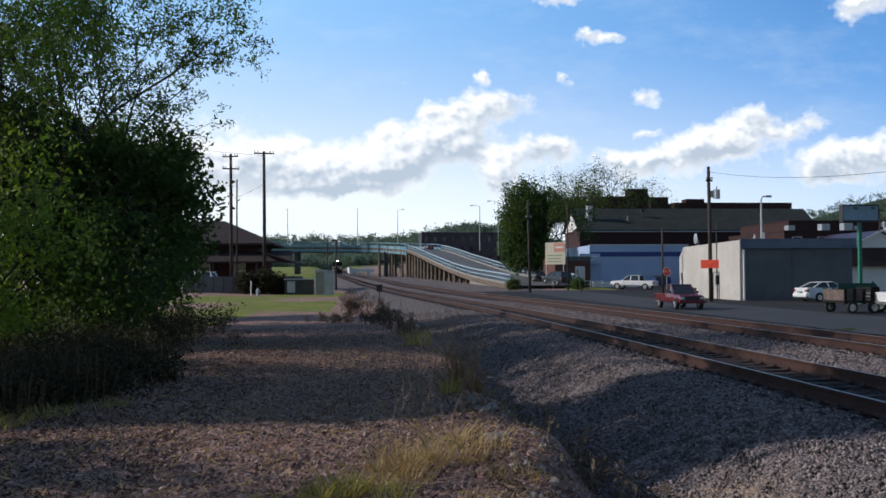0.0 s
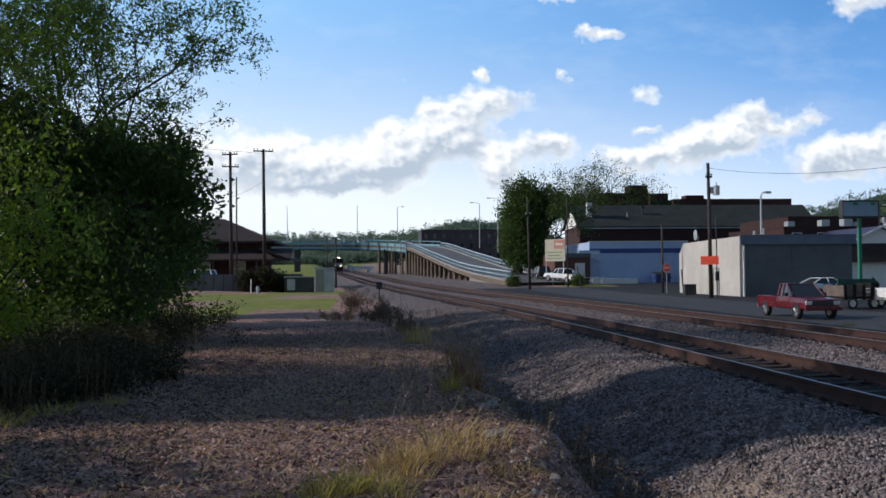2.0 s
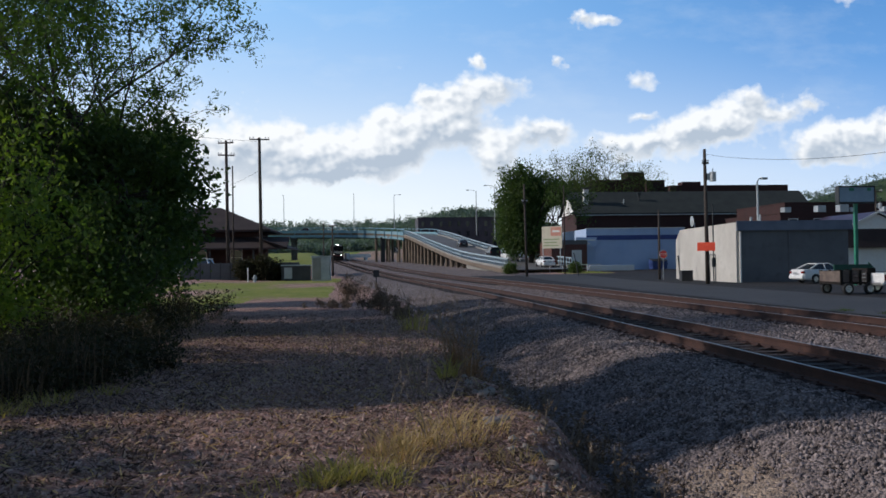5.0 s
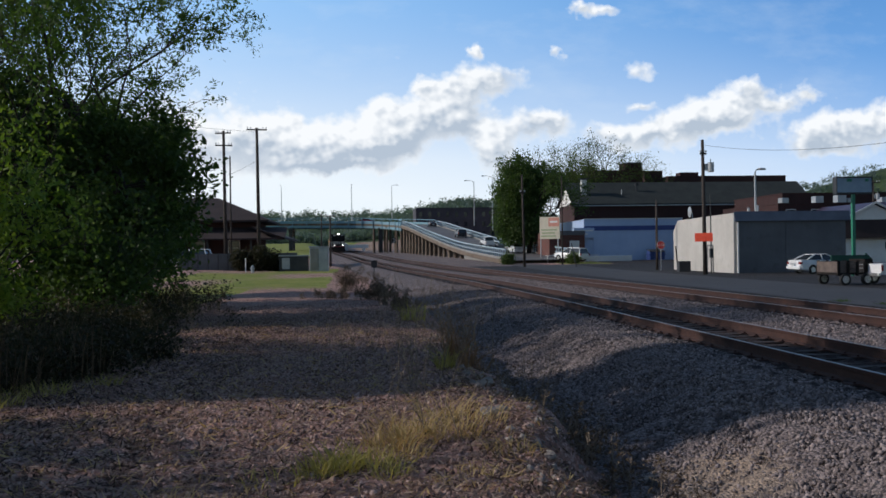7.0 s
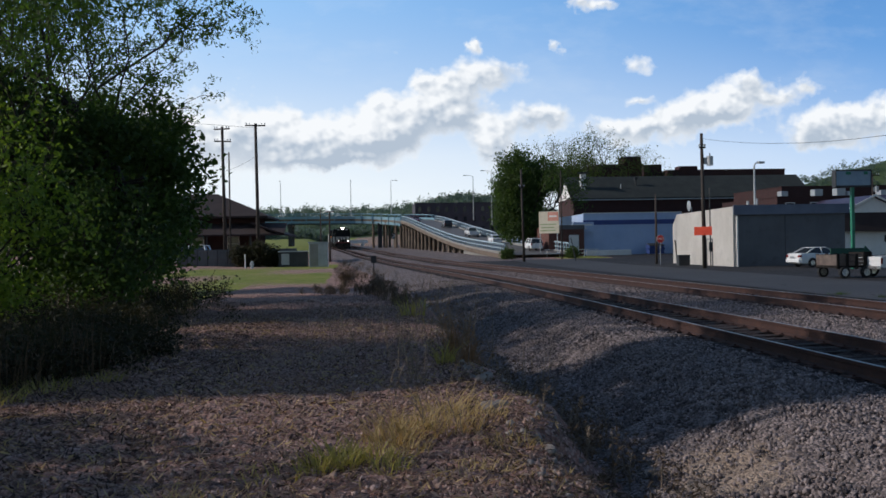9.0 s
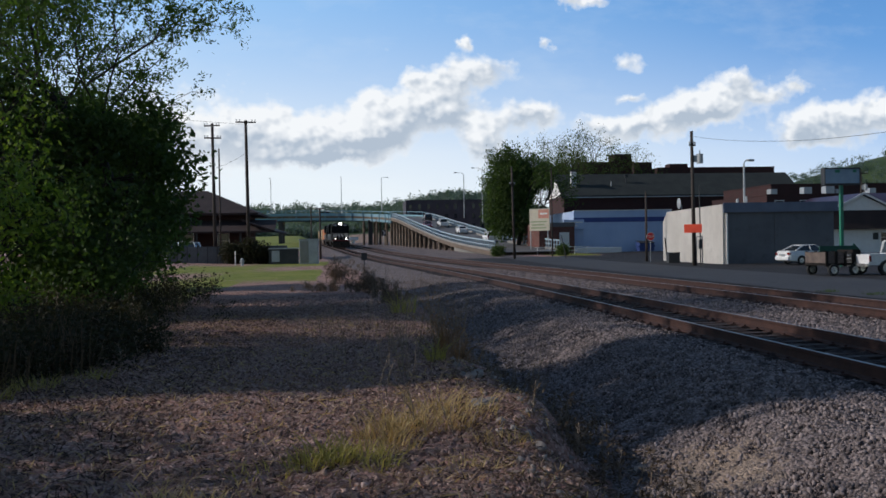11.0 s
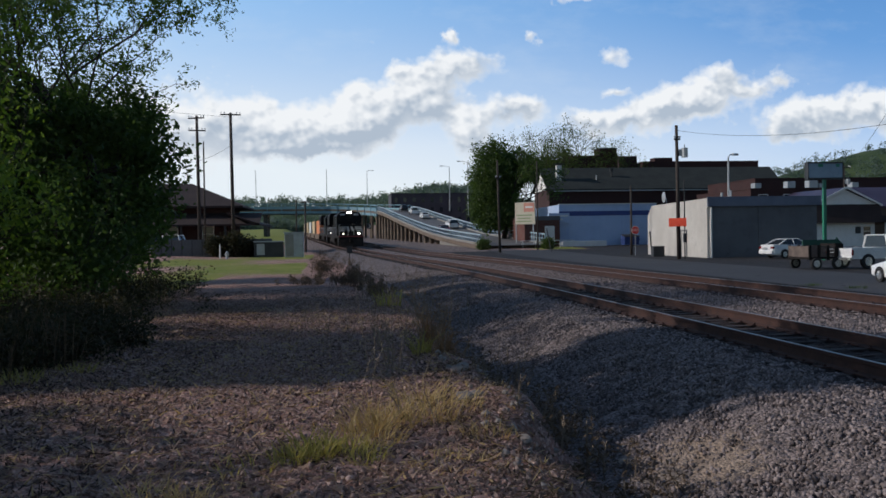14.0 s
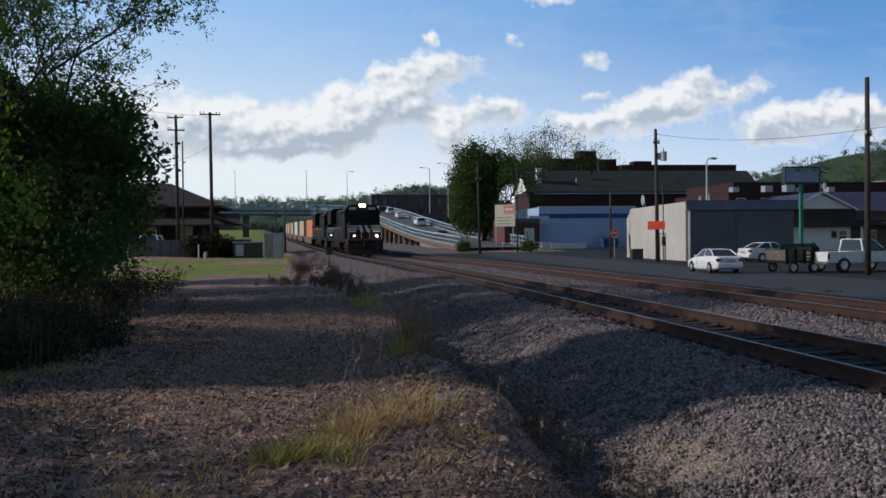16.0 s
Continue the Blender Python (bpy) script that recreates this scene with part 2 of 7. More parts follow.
def ground_z(x, y):
    x, y = np.asarray(x, float), np.asarray(y, float)
    u = x - track_x(y)
    near = 1 - smooth(16, 45, y)
    lump = 0.05 * np.sin(0.9 * x + 1.3 * np.sin(0.35 * y)) * np.sin(0.6 * y + 0.7 * np.sin(0.5 * x))
    lot = lump + 0.0 * x
    depth = 0.62 * near + 0.25 * (1 - near)
    ditch_l = -5.2 + 0.17 * np.sin(0.8 * y) + 0.12 * np.sin(2.1 * y + 1) + 0.07 * np.sin(5.3 * y) + 0.03 * np.sin(11.0 * y + 2)
    bed = np.interp(u, [-40, -2.0, -1.5, -1.0, 1.0, 1.6, GAP - 1.6, GAP - 1.0, GAP + 1.0, GAP + 1.6, GAP + 2.6, GAP + 5.4, 60],
                    [0, -0.06, -0.035, -0.055, -0.055, -0.035, -0.035, -0.055, -0.055, -0.035, -0.12, -0.42, -0.42])
    slope = -depth + (depth - 0.06) * smooth(-4.15, -2.0, u)
    left = lot * (1 - smooth(ditch_l - 0.1, ditch_l + 0.6, u)) + (slope + 0.4 * lump) * smooth(ditch_l - 0.1, ditch_l + 0.6, u)
    z = np.where(u < -2.0, left, bed)
    z = z + 0.35 * smooth(-8, -20, x) * smooth(60, 95, y)
    return z + rise(y)


def gz(x, y):
    return float(ground_z(x, y))


# ---- ground: one sheet to the horizon ----
def ramped(lo, hi, step, far_lo, far_hi, grow=1.12):
    mid = list(np.arange(lo, hi, step))
    a, s, left = lo, step, []
    while a > far_lo:
        s *= grow
        a -= s
        left.append(a)
    a, s, right = hi, step, []
    while a < far_hi:
        right.append(a)
        s *= grow
        a += s
    return np.array(left[::-1] + mid + right)


def ground_material():
    k = N("ground_of_gravel_ballast_and_grass")
    sep = k.n("SeparateXYZ")
    k.put(sep.inputs[0], k.pos())
    att = {}
    for a in ("ballast", "grass", "paved", "woods", "rust", "sand"):
        node = k.n("Attribute")
        node.attribute_name = a
        att[a] = node.outputs["Fac"]
    vor = k.n("TexVoronoi", Scale=34.0)
    k.put(vor.inputs["Vector"], k.pos())
    vor2 = k.n("TexVoronoi", Scale=38.0)
    k.put(vor2.inputs["Vector"], k.pos())
    rnd = k.n("SeparateXYZ")
    k.put(rnd.inputs[0], vor.outputs["Color"])
    rnd2 = k.n("SeparateXYZ")
    k.put(rnd2.inputs[0], vor2.outputs["Color"])
    # gravel lot: brown-grey dirt with pebbles, dry litter and darker worn tracks
    dirt = k.mix(k.ramp(k.noise(0.45, 6), 0.35, 0.65), (0.255, 0.135, 0.103), (0.44, 0.26, 0.203))
    dirt = k.mix(k.ramp(k.noise(2.6, 5, 0.7), 0.48, 0.68), dirt, (0.54, 0.345, 0.285))
    dirt = k.mix(k.ramp(k.noise(1.3, 5, 0.75), 0.52, 0.68), dirt, (0.085, 0.05, 0.039))
    dirt = k.mult(dirt, k.mix(k.ramp(k.noise(9.0, 5, 0.75), 0.35, 0.65), (0.5, 0.5, 0.52), (1.3, 1.28, 1.25)))
    pebble = k.mix(rnd2.outputs[0], (0.1, 0.062, 0.052), (0.56, 0.375, 0.31))
    dirt = k.mix(k.ramp(rnd2.outputs[1], 0.5, 0.62), dirt, pebble)
    # ballast: grey broken stone
    stone = k.mix(rnd.outputs[0], (0.075, 0.06, 0.057), (0.36, 0.295, 0.275))
    stone = k.mult(stone, k.mix(k.ramp(k.noise(0.7, 4), 0.3, 0.7), (0.78, 0.78, 0.8), (1.12, 1.08, 1.04)))
    # darker towards the edge of each stone cell
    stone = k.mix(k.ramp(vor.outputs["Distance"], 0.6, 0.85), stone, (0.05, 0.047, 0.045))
    # grass
    grass = k.mix(k.ramp(k.noise(0.5, 5), 0.35, 0.65), (0.17, 0.21, 0.03), (0.27, 0.265, 0.055))
    grass = k.mult(grass, k.mix(k.noise(30.0, 3), (0.55, 0.55, 0.55), (1.35, 1.35, 1.3)))
    tar = k.mix(k.ramp(k.noise(0.12, 4), 0.35, 0.65), (0.03, 0.029, 0.031), (0.044, 0.042, 0.042))
    tar = k.mult(tar, k.mix(k.noise(40.0, 3), (0.8, 0.8, 0.8), (1.2, 1.2, 1.2)))
    wood = k.mix(k.ramp(k.noise(0.03, 6), 0.35, 0.65), (0.035, 0.06, 0.02), (0.07, 0.1, 0.035))
    edge = k.ramp(k.noise(3.5, 4, 0.7), 0.2, 0.8, -0.35, 0.35)

    def blend(under, over, a):
        return k.mix(k.ramp(k.math("ADD", att[a], edge), 0.4, 0.6), under, over)

    col = blend(dirt, grass, "grass")
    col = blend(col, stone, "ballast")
    col = k.mix(k.math("MULTIPLY", k.ramp(k.math("ADD", att["rust"], edge), 0.3, 0.8), 0.9), col, (0.024, 0.014, 0.011))
    sand = k.mult(k.mix(k.ramp(k.noise(14.0, 5, 0.7), 0.35, 0.65), (0.25, 0.185, 0.135), (0.42, 0.325, 0.25)), k.mix(rnd.outputs[1], (0.7, 0.7, 0.7), (1.2, 1.2, 1.2)))
    col = blend(col, sand, "sand")
    col = blend(col, tar, "paved")
    col = blend(col, wood, "woods")
    h1 = k.math("SUBTRACT", 1.0, vor.outputs["Distance"])
    h2 = k.math("MULTIPLY", k.math("SUBTRACT", 1.0, vor2.outputs["Distance"]), 0.45)
    h = k.math("ADD", k.math("MULTIPLY", h1, k.math("ADD", att["ballast"], 0.25)), h2)
    return k.done(col, 0.93, h, 0.8, 0.028, Specular_IOR_Level=0.2)


def make_ground():
    xs = ramped(-8, 17, 0.14, -1500, 1500)
    ys = ramped(2, 26, 0.14, -500, 2500, 1.05)
    X, Y = np.meshgrid(xs, ys)
    Z = ground_z(X, Y)
    rng = np.random.RandomState(3)
    u = X - track_x(Y)
    rough = np.where((np.abs(X) < 30) & (Y < 60), 1.0, 0.0)
    bump = np.where((u > -4.6) & (u < GAP + 3), 0.022, 0.012)
    Z = Z + rough * bump * rng.randn(*Z.shape)
    # the far hills
    hill = 28 * np.exp(-((X - 92) / 72) ** 2 - ((Y - 760) / 130) ** 2) + 26 * np.exp(-((X + 60) / 260) ** 2 - ((Y - 950) / 150) ** 2)
    hill += 90 * np.exp(-((X - 640) / 260) ** 2 - ((Y - 900) / 200) ** 2)
    hill += 3 * smooth(4, 12, np.abs(X - track_x(Y))) * smooth(300, 560, Y) * smooth(120, 60, X)
    Z = Z + hill
    n, m = X.shape
    idx = np.arange(n * m).reshape(n, m)
    faces = np.stack([idx[:-1, :-1], idx[:-1, 1:], idx[1:, 1:], idx[1:, :-1]], -1).reshape(-1, 4)
    me = numpy_mesh("ground", np.stack([X, Y, Z], -1).reshape(-1, 3), faces, ground_material(), True)
    ball = ((u > -4.5) & (u < GAP + 4.2)) * 1.0
    ball = np.maximum(ball, ((u > GAP + 4) & (X < 21.5) & (Y > 100) & (Y < 340)) * 0.7)
    lawn = ((X > -14 + 0 * Y) & (X < -1.2 - 0.02 * Y) & (Y > 37.5 + 2.0 * np.sin(0.7 * X) + 2 * np.sin(1.9 * X + 1)) & (Y < 88)) * (0.62 + 0.38 * np.sin(0.4 * X) * np.sin(0.21 * Y))
    lawn = np.maximum(lawn, (X < -5.6) * (Y < 43) * 0.7)
    lawn = np.maximum(lawn, ((X > 23.8) & (X < 30.5) & (Y > 112) & (Y < 124)) * 0.8)
    lawn = np.maximum(lawn, ((X < -8) & (Y > 150)) * 0.9)
    lawn = np.maximum(lawn, ((u > GAP + 4) & (X < 19) & (Y > 108)) * 0.4)
    paved = ((u > GAP + 5.2) & (Y < 108) & (Y > -200) & (X < 75)) * 1.0
    paved = np.maximum(paved, ((X > 24) & (Y >= 100) & (Y < 170) & (X < 120)) * 1.0 * (lawn < 0.5))
    for name, val in (("ballast", ball), ("grass", lawn), ("paved", paved), ("woods", (Y > 600) * 1.0),
                      ("sand", np.exp(-((X - 3.15) / 0.75) ** 2 - ((Y - 8.2) / 1.0) ** 2)), ("rust", ((np.abs(u) < 1.5) | (np.abs(u - GAP) < 1.5)) * 1.0)):
        a = me.attributes.new(name, "FLOAT", "POINT")
        a.data.foreach_set("value", np.asarray(val, np.float32).ravel())
    tagged(new("ground", me), "brown gravel lot with grey ballast and patchy grass", "ground", kind="structure")


make_ground()


def sheet(name, xs, ys, lift, material, label, category):
    X, Y = np.meshgrid(xs, ys)
    X = X + 0.0
    Z = rise(Y) - 0.42 + lift
    n, m = X.shape
    idx = np.arange(n * m).reshape(n, m)
    faces = np.stack([idx[:-1, :-1], idx[:-1, 1:], idx[1:, 1:], idx[1:, :-1]], -1).reshape(-1, 4)
    ob = new(name, numpy_mesh(name, np.stack([X, Y, Z], -1).reshape(-1, 3), faces, material, True))
    return tagged(ob, label, category, kind="structure")


sheet("road", np.linspace(16.9, 24.2, 8), np.linspace(-110, 108, 60), 0.025, M_ASPHALT, "worn grey asphalt street along the railway", "road")


# ---- overpass and its ramp ----
RAMP = [(24.5, 104, -0.05), (23.4, 112, 0.1), (22.4, 120, 0.4), (19.6, 154, 1.9), (16.8, 190, 4.6), (14.6, 220, 7.1), (13.4, 236, 8.2), (11.5, 248, 8.9), (5.5, 258, 9.5), (-5, 262.5, 9.9), (-40, 264, 10.1), (-110, 266, 10.1)]


def ramp_points(step=2.0):
    pts = [Vector(p) for p in RAMP]
    dense = []
    for i in range(len(pts) - 1):
        p0, p1, p2, p3 = pts[max(i - 1, 0)], pts[i], pts[i + 1], pts[min(i + 2, len(pts) - 1)]
        m1 = (p2 - p0) / max((p2 - p0).length, 1e-6) * (p2 - p1).length
        m2 = (p3 - p1) / max((p3 - p1).length, 1e-6) * (p2 - p1).length
        n = max(2, int((p2 - p1).length / step))
        for j in range(n):
            u = j / n
            dense.append((2 * u ** 3 - 3 * u ** 2 + 1) * p1 + (u ** 3 - 2 * u ** 2 + u) * m1 + (-2 * u ** 3 + 3 * u ** 2) * p2 + (u ** 3 - u ** 2) * m2)
    dense.append(pts[-1])
    return dense


def side_of(pts, i):
    d = pts[min(i + 1, len(pts) - 1)] - pts[max(i - 1, 0)]
    d.z = 0
    d.normalize()
    return Vector((d.y, -d.x, 0))


def strip(b, pts, lo, hi, z0, z1, a=0, e=None):
    """A bar of rectangular section that follows pts, between the offsets lo and hi to its side."""
    e = len(pts) if e is None else e
    rows = []
    for i in range(a, e):
        s = side_of(pts, i)
        rows.append([pts[i] + s * lo + Vector((0, 0, z0)), pts[i] + s * hi + Vector((0, 0, z0)),
                     pts[i] + s * hi + Vector((0, 0, z1)), pts[i] + s * lo + Vector((0, 0, z1))])
    vs = [p for r in rows for p in r]
    fs = [(3, 2, 1, 0), tuple(4 * (len(rows) - 1) + q for q in range(4))]
    for r in range(len(rows) - 1):
        for q in range(4):
            fs.append((4 * r + q, 4 * r + (q + 1) % 4, 4 * r + 4 + (q + 1) % 4, 4 * r + 4 + q))
    b.add(vs, fs)
    return b


HALF = 4.3


def make_overpass():
    pts = ramp_points(2.0)
    over = thing("overpass", "concrete ramp and blue-green steel overpass above the railway", "bridge", 0, 0, 0)
    first = next(i for i, p in enumerate(pts) if p.y > 119)
    cross = next(i for i, p in enumerate(pts) if p.y > 240)
    part("roadway", strip(B(), pts, -HALF, HALF, -0.02, 0.05, first - 1, None), surface("ramp_pavement", (0.095, 0.092, 0.09), (0.14, 0.135, 0.13), 0.3, 0.85, 30, 0.2, spots=(0.09, 0.088, 0.085)), over, "pale worn concrete roadway")
    part("deck", strip(B(), pts, -HALF - 0.35, HALF + 0.35, -0.6, -0.03, first), M_CONC_D, over)
    for s in (-1, 1):
        a, c = sorted((s * (HALF + 0.05), s * (HALF + 0.3)))
        part("curb", strip(B(), pts, a, c, 0.0, 0.3, first), M_CONC, over)
        rail = part("railing", strip(strip(B(), pts, a + 0.02, c - 0.02, 1.3, 1.46, first, cross), pts, a + 0.05, c - 0.05, 0.72, 0.82, first, cross), M_RAILING, over, "weathered white parapet railing")
        me = mesh_of(B().box(-0.07, 0.07, -0.09, 0.09, 0.28, 1.38), "baluster", M_RAILING)
        fine = ramp_points(0.62)
        for i, p in enumerate(fine):
            if 119 < p.y < 240 and i % 2 == 0:
                sd = side_of(fine, i) * s * (HALF + 0.175)
                share("baluster", me, rail, Matrix.Translation(p + sd))
    # steel spans over the tracks
    for s in (-1, 1):
        a, c = sorted((s * (HALF + 0.05), s * (HALF + 0.32)))
        g = part("girder", strip(B(), pts, a, c, -1.25, 0.75, cross), M_BRIDGE, over, "blue-green plate girder")
        part("bottom_flange", strip(B(), pts, a - 0.15, c + 0.15, -1.36, -1.255, cross), M_STEEL_D, g)
        part("top_rail", strip(B(), pts, a, c, 1.45, 1.6, cross), M_BRIDGE, g)
        me = mesh_of(B().box(-0.1, 0.1, -0.2, 0.2, -1.2, 1.5), "stiffener", M_BRIDGE)
        for i in range(cross, len(pts), 2):
            sd = side_of(pts, i) * s * (HALF + 0.36)
            share("stiffener", me, g, Matrix.Translation(pts[i] + sd))
    # bents under the ramp
    for i, p in enumerate(pts):
        if p.y < 150 or p.y > 262 or i % 3:
            continue
        base = gz(p.x, p.y)
        s = side_of(pts, i)
        bent = part("bent", B(), M_CONC_D, over, "rust-stained concrete bent")
        bb = B()
        for q in (-HALF, -HALF / 3, HALF / 3, HALF):
            c = p + s * q
            bb.tube((c.x, c.y, base - 0.4), (c.x, c.y, p.z - 1.0), 0.36, 0.34, 10)
        c0, c1 = p + s * (-HALF - 0.3), p + s * (HALF + 0.3)
        bb.add([(c0.x, c0.y - 0.4, p.z - 1.1), (c1.x, c1.y - 0.4, p.z - 1.1), (c1.x, c1.y + 0.4, p.z - 1.1), (c0.x, c0.y + 0.4, p.z - 1.1),
                (c0.x, c0.y - 0.4, p.z - 0.6), (c1.x, c1.y - 0.4, p.z - 0.6), (c1.x, c1.y + 0.4, p.z - 0.6), (c0.x, c0.y + 0.4, p.z - 0.6)],
               [(3, 2, 1, 0), (4, 5, 6, 7), (0, 1, 5, 4), (1, 2, 6, 5), (2, 3, 7, 6), (3, 0, 4, 7)])
        bent.data = mesh_of(bb, "bent", M_CONC_D)
    # solid foot of the ramp, with its pale end wall
    foot = [p for p in pts if 117 < p.y < 152]
    b = B()
    rows = []
    for i, p in enumerate(foot):
        s = side_of(foot, i)
        zb = gz(p.x, p.y) - 0.5
        rows += [(p + s * -HALF).to_tuple()[:2] + (zb,), (p + s * HALF).to_tuple()[:2] + (zb,), tuple(p + s * HALF + Vector((0, 0, -0.61))), tuple(p + s * -HALF + Vector((0, 0, -0.61)))]
    fs = [(0, 1, 2, 3), tuple(len(rows) - 4 + q for q in (3, 2, 1, 0))]
    for r in range(len(foot) - 1):
        for q in range(4):
            fs.append((4 * r + (q + 1) % 4, 4 * r + q, 4 * r + 4 + q, 4 * r + 4 + (q + 1) % 4))
    part("abutment", b.add(rows, fs), M_CONC, over, "pale concrete retaining wall")
    # tall pier beside the track
    for x, y in ((3.2, 258.5), (-22, 262), (-46, 263)):
        base = gz(x, y)
        pb = B()
        for q in (-3.6, 0, 3.6):
            pb.box(x - 0.55, x + 0.55, y + q - 0.5, y + q + 0.5, base - 0.5, 8.2)
        pb.box(x - 0.7, x + 0.7, y - 4.6, y + 4.6, 7.9, 8.5)
        part("pier", pb, M_STEEL_D, over, "dark pier under the steel span", bevel=0.05)
    return over


make_overpass()


# ---- buildings ----
def window(parent, x, y, z, w, h, axis="y", glass=None, frame_mat=None):
    """A sash window of width w, proud of a wall that faces -y (axis y) or -x (axis x)."""
    m = Matrix.Translation((x, y, z)) @ (Matrix.Rotation(radians(-90), 4, "Z") if axis == "x" else Matrix())
    pane = part("window", B().box(-w / 2, w / 2, -0.02, 0.05, 0, h, m), glass or M_GLASS, parent)
    b = B()
    t = 0.08
    b.box(-w / 2 - t, w / 2 + t, -0.08, 0.04, -t, 0, m).box(-w / 2 - t, w / 2 + t, -0.08, 0.04, h, h + t, m)
    b.box(-w / 2 - t, -w / 2, -0.08, 0.04, 0, h, m).box(w / 2, w / 2 + t, -0.08, 0.04, 0, h, m).box(-w / 2, w / 2, -0.05, 0.03, h / 2 - 0.03, h / 2 + 0.03, m)
    part("frame", b, frame_mat or M_WHITE, pane)
    return pane


def walls(b, x0, x1, y0, y1, z0, z1, t=0.3):
    b.box(x0, x1, y0, y0 + t, z0, z1).box(x0, x1, y1 - t, y1, z0, z1)
    return b.box(x0, x0 + t, y0 + t, y1 - t, z0, z1).box(x1 - t, x1, y0 + t, y1 - t, z0, z1)


def flat_building(name, label, x0, x1, y0, y1, z0, z1, wall, roof, coping=None, group=""):
    ob = thing(name, label, "building", x0, y0, z0, group=group)
    w, d, h = x1 - x0, y1 - y0, z1 - z0
    part("wall", walls(B(), 0, w, 0, d, -0.6, h), wall, ob)
    part("roof", B().box(0.3, w - 0.3, 0.3, d - 0.3, h - 0.5, h - 0.3), roof, ob)
    if coping:
        part("coping", walls(B(), -0.08, w + 0.08, -0.08, d + 0.08, h, h + 0.14, 0.46), coping, ob)
    return ob


def gable_roof(b, x0, x1, y0, y1, eave, ridge, along="x", over=0.5, t=0.18):
    if along == "x":
        ym, k = (y0 + y1) / 2, (ridge - eave) / ((y1 - y0) / 2)
        e = eave - over * k
        poly = [(y0 - over, e), (ym, ridge), (y1 + over, e), (y1 + over, e + t), (ym, ridge + t), (y0 - over, e + t)]
        return b.prism(poly, x0 - over, x1 + over, "x")
    xm, k = (x0 + x1) / 2, (ridge - eave) / ((x1 - x0) / 2)
    e = eave - over * k
    poly = [(x0 - over, e), (xm, ridge), (x1 + over, e), (x1 + over, e + t), (xm, ridge + t), (x0 - over, e + t)]
    return b.prism(poly, y0 - over, y1 + over, "y")


def make_block_building():
    """Low building: cream wall to the railway, grey wall to the lot, pale roof edge."""
    z = gz(30, 75)
    ob = thing("workshop", "low block workshop with cream side and grey front walls", "building", 29.0, 70.4, z)
    w, d, h = 9.3, 14.4, 4.55
    # front wall: base colour about a quarter as bright as the side wall's
    part("front_wall", B().box(0.3, w, 0.01, 0.3, -0.5, h), M_GREYW, ob, "dark grey block wall")
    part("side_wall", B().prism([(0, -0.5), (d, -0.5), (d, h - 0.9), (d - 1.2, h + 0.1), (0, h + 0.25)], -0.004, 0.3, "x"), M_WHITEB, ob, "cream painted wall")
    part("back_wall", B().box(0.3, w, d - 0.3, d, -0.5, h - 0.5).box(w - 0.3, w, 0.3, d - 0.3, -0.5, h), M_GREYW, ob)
    part("roof", B().prism([(0.3, h + 0.1), (d - 0.3, h - 0.7), (d - 0.3, h - 0.5), (0.3, h + 0.3)], 0.3, w + 0.3, "x"), M_ROOF_G, ob)
    part("fascia", B().box(0.02, w + 0.3, -0.22, -0.01, h - 0.42, h - 0.1).box(0.02, w + 0.3, -0.12, -0.01, h - 0.1, h + 0.36), surface("blue_grey_fascia", (0.1, 0.12, 0.17), (0.14, 0.165, 0.22), 0.6, 0.6), ob)
    part("downpipe", B().box(0.25, 0.37, -0.14, -0.02, -0.1, h - 0.5), M_WHITE, ob)
    part("pilaster", B().box(4.3, 4.6, -0.06, 0.006, -0.3, h - 0.5), M_GREYW, ob)
    door = part("door", B().box(-0.05, -0.006, 4.4, 5.5, 0, 2.2), M_WHITEB, ob)
    part("door_frame", B().box(-0.08, -0.006, 4.3, 4.4, 0, 2.3).box(-0.08, -0.006, 5.5, 5.6, 0, 2.3).box(-0.08, -0.006, 4.4, 5.5, 2.2, 2.3), M_GREYW, door)
    part("roof_vent", B().tube((3.4, 5, h - 0.3), (3.4, 5, h + 0.9), 0.12), M_GREYM, ob)
    part("roof_vent", B().tube((4.2, 5, h - 0.3), (4.2, 5, h + 1.1), 0.09), M_GREYM, ob)
    dish = part("satellite_dish", B().tube((0.6, d - 3.5, h - 0.4), (0.6, d - 3.5, h + 0.7), 0.04), M_GREYM, ob)
    b = B()
    for j in range(16):
        a, c = 2 * math.pi * j / 16, 2 * math.pi * (j + 1) / 16
        b.add([(0.25, d - 3.5, h + 0.8), (0.45 - 0.1, d - 3.5 + 0.5 * math.cos(a), h + 0.8 + 0.5 * math.sin(a)), (0.45 - 0.1, d - 3.5 + 0.5 * math.cos(c), h + 0.8 + 0.5 * math.sin(c))], [(0, 1, 2)])
    part("reflector", b, M_GREYM, dish)


